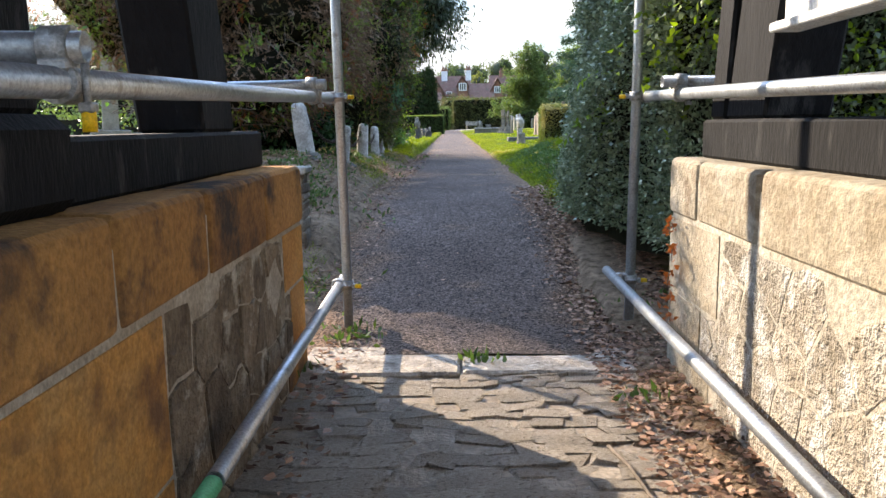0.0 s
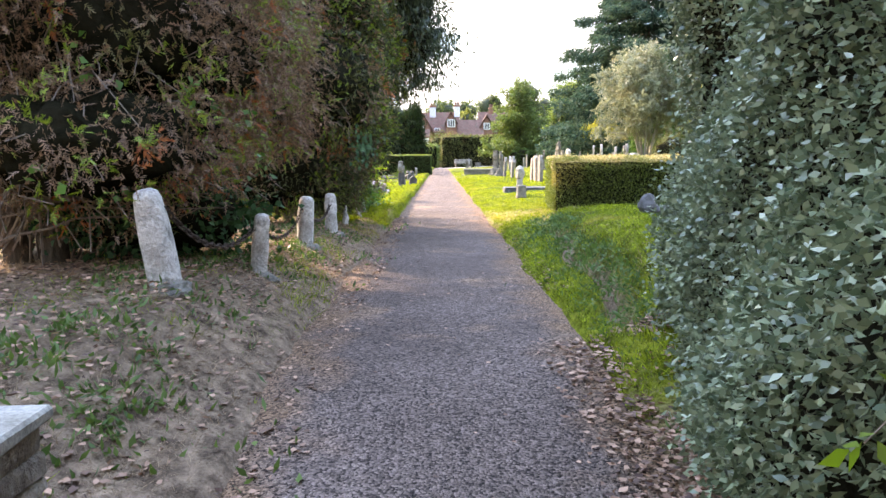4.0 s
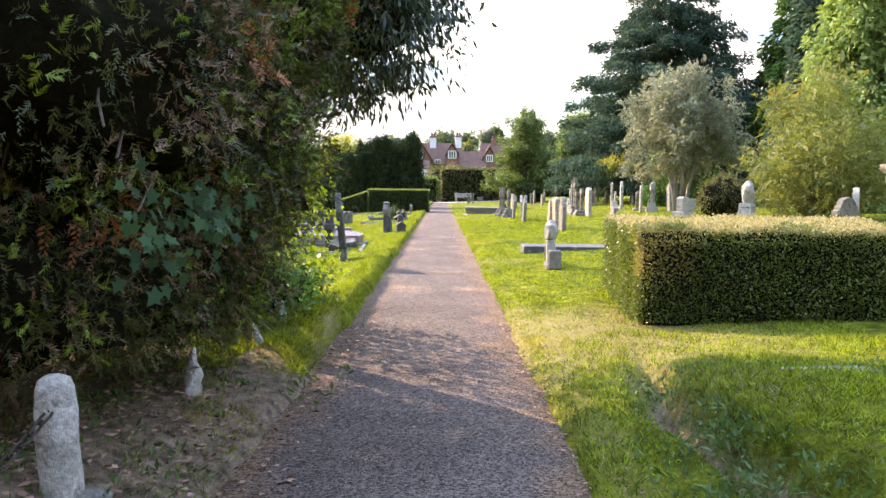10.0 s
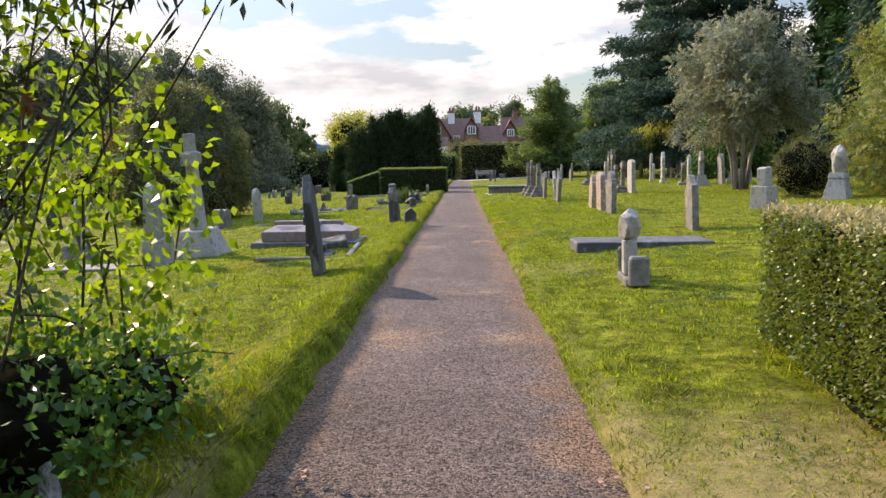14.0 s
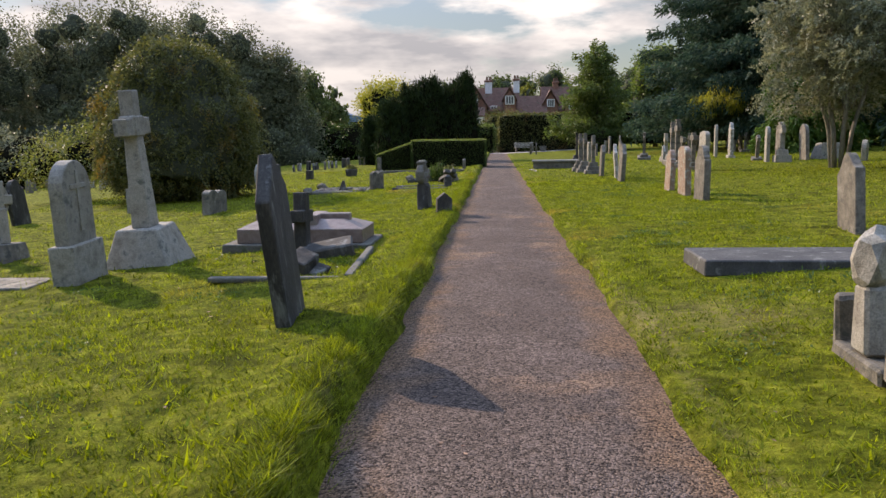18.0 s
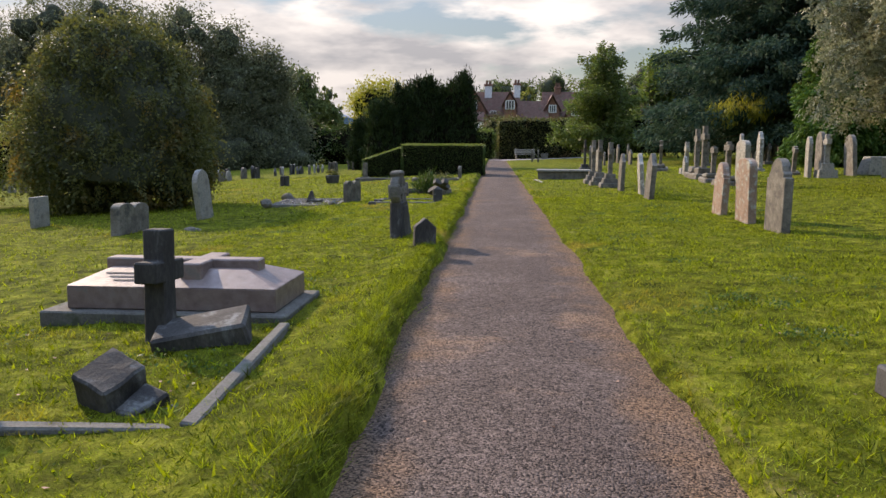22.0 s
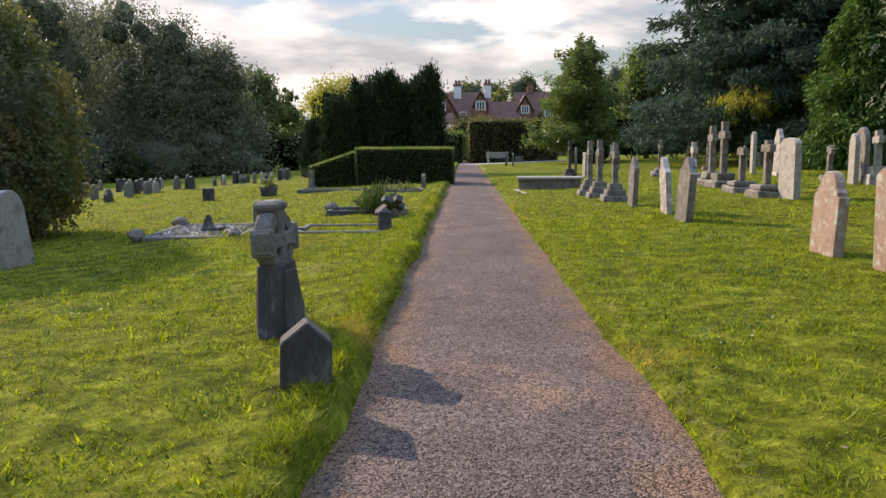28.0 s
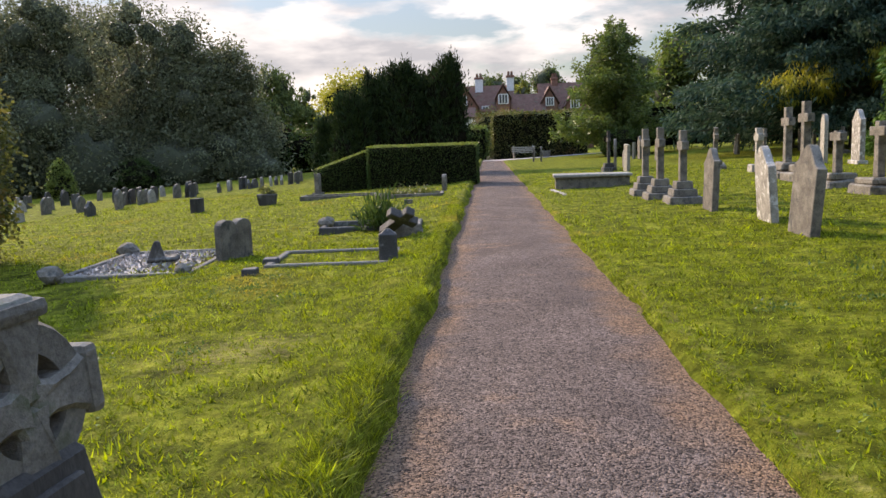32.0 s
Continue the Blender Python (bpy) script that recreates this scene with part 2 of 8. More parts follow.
M["rubble_pale"] = material("rubble_pale", [(0.20, 0.165, 0.12), (0.31, 0.265, 0.205), (0.40, 0.365, 0.31)], 5, 0.95, 1.0, 34, stain=((0.50, 0.475, 0.425), 0.45, 5.5), vary=0.16, bump_at=0.03)
M["rubble_grey"] = material("rubble_grey", [(0.10, 0.078, 0.058), (0.19, 0.15, 0.11), (0.28, 0.235, 0.18)], 6, 0.95, 0.9, 40, stain=((0.33, 0.30, 0.25), 0.25, 8), vary=0.2, bump_at=0.02)
M["gate_coping"] = material("gate_coping", [(0.15, 0.072, 0.032), (0.31, 0.15, 0.047), (0.44, 0.215, 0.064)], 2.0, 0.95, 0.7, 45, stain=((0.05, 0.036, 0.028), 0.32, 2.4), vary=0.10)
M["mortar_brown"] = material("mortar_brown", [(0.30, 0.245, 0.18), (0.46, 0.40, 0.32)], 8, 0.95, 0.6, 60)
M["paving_stone"] = material("paving_stone", [(0.26, 0.215, 0.17), (0.40, 0.34, 0.275), (0.48, 0.42, 0.35)], 7, 0.95, 0.9, 40, stain=((0.14, 0.11, 0.085), 0.35, 6), vary=0.12, bump_at=0.02)
M["soil"] = material("soil", [(0.16, 0.125, 0.095), (0.33, 0.275, 0.215)], 9, 0.95, 0.8, 60)
M["core_mid"] = material("core_mid", [(0.042, 0.050, 0.028), (0.085, 0.092, 0.055)], 3, 1.0, 0.6, 20)
M["mortar"] = material("mortar", [(0.33, 0.285, 0.215), (0.47, 0.425, 0.35)], 8, 0.95, 0.6, 60)
M["timber_black"] = material("timber_black", [(0.004, 0.004, 0.005), (0.011, 0.011, 0.012)], 4, 0.8, 0.5, 50, spec=0.17, stain=((0.045, 0.044, 0.043), 0.1, 9), stretch=(1, 1, 0.25), vary=0.2)
M["steel"] = material("steel", [(0.36, 0.38, 0.39), (0.50, 0.52, 0.53)], 9, 0.42, 0.08, 120, metal=0.75, stain=((0.26, 0.25, 0.23), 0.2, 12), spec=0.5)
M["steel_fitting"] = material("steel_fitting", [(0.26, 0.25, 0.23), (0.42, 0.41, 0.39)], 20, 0.5, 0.3, 150, metal=0.7)
M["paint_green"] = material("paint_green", [(0.05, 0.33, 0.13), (0.09, 0.42, 0.19)], 20, 0.55, 0.1, 150)
M["paint_yellow"] = material("paint_yellow", [(0.75, 0.42, 0.01), (0.85, 0.50, 0.02)], 20, 0.5, 0.05, 150)
M["paint_white"] = material("paint_white", [(0.66, 0.66, 0.64), (0.80, 0.80, 0.77)], 8, 0.6, 0.1, 90)
M["pebbles"] = material("pebbles", [(0.26, 0.24, 0.22), (0.42, 0.39, 0.36)], 30, 0.9, 0.3, 200)
M["bench_wood"] = material("bench_wood", [(0.30, 0.27, 0.22), (0.45, 0.42, 0.36)], 12, 0.85, 0.3, 120)
M["brick_wall"] = material("brick_wall", [(0.19, 0.095, 0.065), (0.27, 0.145, 0.105)], 3, 0.9, 0.2, 30)
M["tile_hung"] = material("tile_hung", [(0.19, 0.085, 0.058), (0.27, 0.135, 0.095)], 2, 0.9, 0.3, 14)
M["roof_tile"] = material("roof_tile", [(0.12, 0.060, 0.042), (0.20, 0.108, 0.078)], 2, 0.9, 0.4, 12, stain=((0.12, 0.11, 0.07), 0.2, 1.5))
M["glass_dark"] = material("glass_dark", [(0.03, 0.035, 0.04), (0.05, 0.06, 0.07)], 3, 0.06, 0, 40, spec=0.8)
M["bark"] = material("bark", [(0.055, 0.042, 0.03), (0.12, 0.095, 0.07)], 8, 0.95, 0.8, 40, stretch=(1, 1, 0.3), bump_at=0.02)
M["bark_pale"] = material("bark_pale", [(0.16, 0.145, 0.12), (0.30, 0.28, 0.24)], 8, 0.95, 0.6, 40, stretch=(1, 1, 0.3))
M["twig"] = material("twig", [(0.10, 0.075, 0.055), (0.20, 0.155, 0.12)], 10, 0.95, 0.4, 60)
M["chain"] = material("chain", [(0.035, 0.025, 0.02), (0.08, 0.055, 0.04)], 30, 0.8, 0.4, 90, metal=0.4)
# Cores of bushes and hedges: near-black, the shade between leaves put into the colour.
M["core_shade"] = material("core_shade", [(0.007, 0.007, 0.004), (0.020, 0.018, 0.011)], 6, 1.0, 0.6, 30, spec=0.0)
M["hill"] = material("hill", [(0.10, 0.17, 0.26), (0.13, 0.21, 0.30)], 0.01, 1.0, 0, 0.1)
M["tarmac_far"] = material("tarmac_far", [(0.30, 0.26, 0.23), (0.38, 0.33, 0.30)], 2, 0.95, 0.3, 60)

# foliage
M["lf_hedge_tall"] = leaf_material("lf_hedge_tall", (0.060, 0.095, 0.048), (0.25, 0.295, 0.17), (0.16, 0.17, 0.07), 0.32, 0.2, 0.5, amount=0.15)
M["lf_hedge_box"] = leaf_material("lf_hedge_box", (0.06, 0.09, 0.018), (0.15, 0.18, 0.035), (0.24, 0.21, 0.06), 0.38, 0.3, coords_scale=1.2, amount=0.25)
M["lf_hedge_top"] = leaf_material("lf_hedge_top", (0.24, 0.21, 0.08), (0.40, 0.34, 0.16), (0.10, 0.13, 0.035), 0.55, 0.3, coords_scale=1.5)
M["lf_yew_dark"] = leaf_material("lf_yew_dark", (0.020, 0.026, 0.007), (0.060, 0.074, 0.017), (0.085, 0.085, 0.02), 0.5, 0.2, coords_scale=1.2, amount=0.3)
M["lf_yew_brown"] = leaf_material("lf_yew_brown", (0.085, 0.050, 0.030), (0.25, 0.155, 0.092), (0.12, 0.115, 0.036), 0.7, 0.25, coords_scale=1.5, amount=0.3)
M["lf_yew_green"] = leaf_material("lf_yew_green", (0.075, 0.125, 0.015), (0.23, 0.31, 0.040), (0.17, 0.14, 0.03), 0.5, 0.28, coords_scale=2.0, amount=0.2)
M["lf_rust"] = leaf_material("lf_rust", (0.19, 0.055, 0.022), (0.38, 0.135, 0.05), None, 0.7, 0.25)
M["lf_bramble"] = leaf_material("lf_bramble", (0.04, 0.10, 0.02), (0.10, 0.21, 0.05), None, 0.35, 0.3)
M["lf_ivy"] = leaf_material("lf_ivy", (0.014, 0.043, 0.016), (0.042, 0.094, 0.034), None, 0.62, 0.15, 0.15)
M["lf_droop"] = leaf_material("lf_droop", (0.018, 0.032, 0.016), (0.06, 0.085, 0.045), None, 0.3, 0.15)
M["lf_lime"] = leaf_material("lf_lime", (0.10, 0.17, 0.02), (0.25, 0.34, 0.04), (0.07, 0.13, 0.025), 0.4, 0.42, coords_scale=1.0)
M["lf_autumn"] = leaf_material("lf_autumn", (0.055, 0.066, 0.020), (0.14, 0.14, 0.042), (0.17, 0.115, 0.03), 0.6, 0.35, coords_scale=0.9, amount=0.3)
M["lf_silver"] = leaf_material("lf_silver", (0.095, 0.11, 0.06), (0.27, 0.275, 0.17), (0.21, 0.18, 0.08), 0.5, 0.3, coords_scale=0.8, amount=0.2)
M["lf_gold"] = leaf_material("lf_gold", (0.095, 0.12, 0.028), (0.22, 0.225, 0.055), (0.30, 0.19, 0.035), 0.55, 0.35, coords_scale=0.5, amount=0.3)
M["lf_cedar"] = leaf_material("lf_cedar", (0.018, 0.044, 0.030), (0.070, 0.110, 0.066), None, 0.7, 0.25, spec=0.1)
M["lf_conifer"] = leaf_material("lf_conifer", (0.032, 0.080, 0.019), (0.112, 0.192, 0.040), None, 0.6, 0.2, spec=0.1)
M["lf_conifer_pale"] = leaf_material("lf_conifer_pale", (0.13, 0.19, 0.045), (0.26, 0.34, 0.10), None, 0.6, 0.3)
M["lf_cypress"] = leaf_material("lf_cypress", (0.010, 0.023, 0.009), (0.039, 0.062, 0.021), None, 0.6, 0.12, spec=0.1)
M["lf_broad"] = leaf_material("lf_broad", (0.056, 0.083, 0.030), (0.156, 0.194, 0.065), (0.138, 0.125, 0.037), 0.55, 0.25, coords_scale=0.15, amount=0.2, spec=0.1)
# greyer than lf_broad: haze over the distant belt put into the leaf colour
M["lf_belt"] = leaf_material("lf_belt", (0.075, 0.088, 0.05), (0.17, 0.185, 0.105), (0.16, 0.15, 0.07), 0.55, 0.3, coords_scale=0.12, amount=0.2, spec=0.1)
M["lf_broad_light"] = leaf_material("lf_broad_light", (0.06, 0.10, 0.022), (0.16, 0.21, 0.05), None, 0.5, 0.35)
M["lf_yellow"] = leaf_material("lf_yellow", (0.20, 0.21, 0.03), (0.36, 0.34, 0.06), None, 0.55, 0.4)
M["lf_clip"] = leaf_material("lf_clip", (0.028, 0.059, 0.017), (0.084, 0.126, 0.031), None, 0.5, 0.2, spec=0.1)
# Gold topiary leaves; on yew hedge tops the gold stands for sunlight.
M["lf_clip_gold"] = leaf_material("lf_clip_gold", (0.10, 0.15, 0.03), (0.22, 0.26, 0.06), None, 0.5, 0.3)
M["lf_beech"] = leaf_material("lf_beech", (0.05, 0.07, 0.02), (0.15, 0.15, 0.045), (0.20, 0.13, 0.05), 0.5, 0.3, coords_scale=0.6, amount=0.3)
M["blade"] = leaf_material("blade", (0.034, 0.052, 0.006), (0.26, 0.305, 0.034), (0.29, 0.235, 0.05), 0.6, 0.45, 0.1, coords_scale=0.5, amount=0.2, mottle=(17.0, 0.62, 1.42))
M["blade_dry"] = leaf_material("blade_dry", (0.20, 0.135, 0.085), (0.38, 0.27, 0.17), (0.10, 0.12, 0.03), 0.7, 0.3, 0.1, coords_scale=0.9, amount=0.3)
M["leaf_fallen"] = leaf_material("leaf_fallen", (0.045, 0.022, 0.016), (0.46, 0.27, 0.175), None, 0.7, 0.1)
M["weed"] = leaf_material("weed", (0.035, 0.075, 0.018), (0.11, 0.17, 0.04), None, 0.5, 0.3)


def ground_material():
    """Lawn with dry patches; brown litter and dry grass where the mesh says so."""
    m = material("lawn", [(0.045, 0.056, 0.005), (0.125, 0.140, 0.012), (0.225, 0.225, 0.025)], 4.5, 0.95, 1.0, 75, stain=((0.035, 0.045, 0.004), 0.15, 2.6), bump_at=0.03, spec=0.05)
    N, K = m.node_tree.nodes, m.node_tree.links
    b = N["Principled BSDF"]
    col = mottled(m, b.inputs["Base Color"].links[0].from_socket, 13.0, 0.62, 1.4)
    for layer, cols, sc in (("dry", ((0.20, 0.17, 0.06), (0.34, 0.27, 0.11)), 14), ("litter", ((0.05, 0.034, 0.023), (0.37, 0.26, 0.175)), 11)):
        a, n, r, x = N.new("ShaderNodeAttribute"), N.new("ShaderNodeTexNoise"), N.new("ShaderNodeValToRGB"), N.new("ShaderNodeMix")
        a.attribute_name = layer
        n.inputs["Scale"].default_value, n.inputs["Detail"].default_value, n.inputs["Roughness"].default_value = sc, 6, 0.7
        r.color_ramp.elements[0].position, r.color_ramp.elements[1].position = 0.32, 0.68
        r.color_ramp.elements[0].color, r.color_ramp.elements[1].color = (*cols[0], 1), (*cols[1], 1)
        K.new(N["Texture Coordinate"].outputs["Object"], n.inputs["Vector"])
        K.new(n.outputs[0], r.inputs[0])
        x.data_type = "RGBA"
        mm = N.new("ShaderNodeMath")
        mm.operation = "ADD"
        mm.use_clamp = True
        m2 = N.new("ShaderNodeMath")
        m2.operation = "MULTIPLY_ADD"
        m2.inputs[1].default_value, m2.inputs[2].default_value = 1.6, -0.8
        K.new(n.outputs[0], m2.inputs[0])
        m3 = N.new("ShaderNodeMath")
        m3.operation = "MULTIPLY_ADD"
        m3.inputs[1].default_value, m3.inputs[2].default_value = 2.0, -0.5
        K.new(a.outputs["Fac"], m3.inputs[0])
        K.new(m3.outputs[0], mm.inputs[0])
        K.new(m2.outputs[0], mm.inputs[1])
        K.new(mm.outputs[0], x.inputs["Factor"])
        K.new(col, x.inputs["A"])
        K.new(r.outputs[0], x.inputs["B"])
        col = x.outputs["Result"]
    K.new(col, b.inputs["Base Color"])
    return m


def path_material():
    """Worn tarmac with its chippings showing, reddish at the edges."""
    m = material("tarmac", [(0.070, 0.051, 0.042), (0.089, 0.066, 0.054), (0.113, 0.084, 0.070)], 1.1, 0.9, 0.0, 26, stain=((0.165, 0.105, 0.068), 0.2, 0.8), spec=0.15)
    N, K = m.node_tree.nodes, m.node_tree.links
    b = N["Principled BSDF"]
    col = b.inputs["Base Color"].links[0].from_socket
    v, r, x, bn = N.new("ShaderNodeTexVoronoi"), N.new("ShaderNodeValToRGB"), N.new("ShaderNodeMix"), N.new("ShaderNodeBump")
    v.inputs["Scale"].default_value = 108
    K.new(N["Texture Coordinate"].outputs["Object"], v.inputs["Vector"])
    sp = N.new("ShaderNodeSeparateColor")
    K.new(v.outputs["Color"], sp.inputs[0])
    r.color_ramp.elements[0].color, r.color_ramp.elements[1].color = (0.06, 0.06, 0.06, 1), (2.5, 2.45, 2.4, 1)
    K.new(sp.outputs[0], r.inputs[0])
    x.data_type, x.blend_type = "RGBA", "MULTIPLY"
    x.inputs["Factor"].default_value = 0.9
    K.new(r.outputs[0], x.inputs["B"])
    # edge_dirt: brown soil and moss trodden in from the verges
    sx, ab, ns, ed, dirt = N.new("ShaderNodeSeparateXYZ"), N.new("ShaderNodeMath"), N.new("ShaderNodeTexNoise"), N.new("ShaderNodeMath"), N.new("ShaderNodeMix")
    rr, cap = N.new("ShaderNodeMapRange"), N.new("ShaderNodeMath")
    K.new(N["Texture Coordinate"].outputs["Object"], sx.inputs[0])
    ab.operation, ed.operation, cap.operation = "ABSOLUTE", "MULTIPLY_ADD", "MULTIPLY"
    K.new(sx.outputs[0], ab.inputs[0])
    ns.inputs["Scale"].default_value, ns.inputs["Detail"].default_value = 2.6, 7
    K.new(N["Texture Coordinate"].outputs["Object"], ns.inputs["Vector"])
    ed.inputs[1].default_value = 0.9
    K.new(ns.outputs[0], ed.inputs[0])
    K.new(ab.outputs[0], ed.inputs[2])
    rr.inputs["From Min"].default_value, rr.inputs["From Max"].default_value = 0.92, 1.22
    K.new(ed.outputs[0], rr.inputs[0])
    cap.inputs[1].default_value = 0.85
    K.new(rr.outputs[0], cap.inputs[0])
    dirt.data_type = "RGBA"
    dirt.inputs["B"].default_value = (0.135, 0.080, 0.046, 1)
    K.new(cap.outputs[0], dirt.inputs["Factor"])
    K.new(col, dirt.inputs["A"])
    K.new(dirt.outputs["Result"], x.inputs["A"])
    K.new(x.outputs["Result"], b.inputs["Base Color"])
    bn.inputs["Strength"].default_value, bn.inputs["Distance"].default_value = 1.0, 0.009
    bn.invert = True
    K.new(v.outputs["Distance"], bn.inputs["Height"])
    K.new(bn.outputs[0], b.inputs["Normal"])
    return m


M["lawn"], M["tarmac"] = ground_material(), path_material()


# ---- building blocks ----
rng = np.random.default_rng(7)


def sm(a, b, x):
    u = np.clip((np.asarray(x, float) - a) / (b - a), 0, 1)
    return u * u * (3 - 2 * u)


def path_z(y):
    return -0.45 * (1 - sm(3.3, 7.6, y))


def ground_z(x, y):
    """Height of the ground: the path climbs from the gate; banks on both sides; the left falls away, the right rises."""
    x, y = np.asarray(x, float), np.asarray(y, float)
    z = path_z(y)
    br = 0.07 + 0.25 * sm(4.5, 7, y) * (1 - sm(12, 17, y))
    r = br * sm(0.78, 1.7, x) + (0.03 + 0.02 * (1 - sm(24, 34, y))) * np.maximum(0, np.minimum(x, 30) - 1.7)
    bl = 0.03 + 0.23 * sm(5.2, 6.4, y) * (1 - sm(11, 16, y)) + 0.10 * np.exp(-((y - 7.4) / 1.0) ** 2)
    ll = bl * sm(0.78, 1.5, -x) - 0.05 * np.maximum(0, np.minimum(-x, 60) - 2.0) * sm(8, 20, y)
    return z + np.where(x > 0.78, r, 0) + np.where(x < -0.78, ll, 0)


def gz(x, y):
    return float(ground_z(x, y))


def link(name, me, mat, parent=None, label="", smooth=False):
    if mat:
        me.materials.append(mat)
    if smooth:
        me.polygons.foreach_set("use_smooth", [True] * len(me.polygons))
    ob = new(name, me)
    if parent:
        ob.parent = parent
    if label:
        ob["label"] = label
    return ob


def part(name, bm, mat, parent=None, label="", smooth=False):
    me = bpy.data.meshes.new(name)
    bm.to_mesh(me)
    bm.free()
    return link(name, me, mat, parent, label, smooth)


def soup(name, Q, mat, parent=None, label=""):
    """One mesh out of loose quads or triangles, an array (n, 4, 3) or (n, 3, 3)."""
    n, k = Q.shape[:2]
    me = bpy.data.meshes.new(name)
    me.vertices.add(n * k)
    me.vertices.foreach_set("co", np.ascontiguousarray(Q, dtype=np.float32).ravel())
    me.loops.add(n * k)
    me.loops.foreach_set("vertex_index", np.arange(n * k, dtype=np.int32))
    me.polygons.add(n)
    me.polygons.foreach_set("loop_start", np.arange(0, n * k, k, dtype=np.int32))
    me.update(calc_edges=True)
    return link(name, me, mat, parent, label)


def sheet(name, xs, ys, Z, mat, parent=None, smooth=True):
    """A height field over xs and ys."""
    X, Y = np.meshgrid(xs, ys)
    V = np.stack([X, Y, Z], -1).reshape(-1, 3)
    nx, ny = len(xs), len(ys)
    i = (np.arange(ny - 1)[:, None] * nx + np.arange(nx - 1)[None]).ravel()
    F = np.stack([i, i + 1, i + nx + 1, i + nx], 1)
    me = bpy.data.meshes.new(name)
    me.vertices.add(len(V))
    me.vertices.foreach_set("co", V.astype(np.float32).ravel())
    me.loops.add(F.size)
    me.loops.foreach_set("vertex_index", F.astype(np.int32).ravel())
    me.polygons.add(len(F))
    me.polygons.foreach_set("loop_start", np.arange(0, F.size, 4, dtype=np.int32))
    me.update(calc_edges=True)
    return link(name, me, mat, parent, smooth=smooth)


def thing(name, label, category, at=(0, 0, 0), rz=0, rx=0, ry=0, group="", kind=""):
    ob = new(name)
    ob.matrix_world = pose(*at, rx, ry, rz)
    ob.empty_display_size = 0.2
    return tagged(ob, label, category, group, kind)


def bevel(bm, w, seg=1):
    bmesh.ops.bevel(bm, geom=list(bm.edges), offset=w, segments=seg, affect="EDGES", profile=0.6)
    return bm


def box(x0, x1, y0, y1, z0, z1, b=0.0, bm=None, rough=0.0):
    own = bm is None
    bm = bm or bmesh.new()
    g = bmesh.ops.create_cube(bm, size=1)
    for v in g["verts"]:
        v.co = Vector((x0 + (v.co.x + 0.5) * (x1 - x0), y0 + (v.co.y + 0.5) * (y1 - y0), z0 + (v.co.z + 0.5) * (z1 - z0)))
        if rough:
            v.co += Vector(rng.uniform(-rough, rough, 3))
    if b and own:
        bevel(bm, b)
    return bm


def weather(bm, amp=0.012, cuts=4, seed=0.0, freq=7.0):
    """Wears a block: faces cut finer and pushed in and out unevenly."""
    bmesh.ops.subdivide_edges(bm, edges=list(bm.edges), cuts=cuts, use_grid_fill=True)
    for v in bm.verts:
        q = v.co * freq + Vector((seed, seed * 1.7, -seed))
        v.co += Vector((noise.noise(q), noise.noise(q + Vector((9, 3, 1))), noise.noise(q + Vector((2, 7, 5))))) * amp
    return bm


def frustum(w0, d0, w1, d1, z0, z1, b=0.0, shift=(0, 0)):
    bm = box(-0.5, 0.5, -0.5, 0.5, 0, 1)
    for v in bm.verts:
        t = v.co.z
        v.co.x = v.co.x * (w0 + (w1 - w0) * t) + shift[0] * t
        v.co.y = v.co.y * (d0 + (d1 - d0) * t) + shift[1] * t
        v.co.z = z0 + (z1 - z0) * t
    if b:
        bevel(bm, b)
    return bm


def extrude(outline, th, b=0.008, bm=None):
    """A plate from an outline of (u, z), th thick along y."""
    own = bm is None
    bm = bm or bmesh.new()
    n = len(outline)
    f = [bm.verts.new((u, -th / 2, z)) for u, z in outline]
    k = [bm.verts.new((u, th / 2, z)) for u, z in outline]
    bm.faces.new(f)
    bm.faces.new(k[::-1])
    for i in range(n):
        j = (i + 1) % n
        bm.faces.new((f[j], f[i], k[i], k[j]))
    bmesh.ops.recalc_face_normals(bm, faces=bm.faces)
    if b and own:
        edges = [e for e in bm.edges if len(e.link_faces) == 2 and e.calc_face_angle(0) > 0.6]
        bmesh.ops.bevel(bm, geom=edges, offset=b, segments=1, affect="EDGES")
    return bm


def arc(cx, cz, r, a0, a1, n):
    return [(cx + r * math.cos(radians(a0 + (a1 - a0) * i / n)), cz + r * math.sin(radians(a0 + (a1 - a0) * i / n))) for i in range(n + 1)]


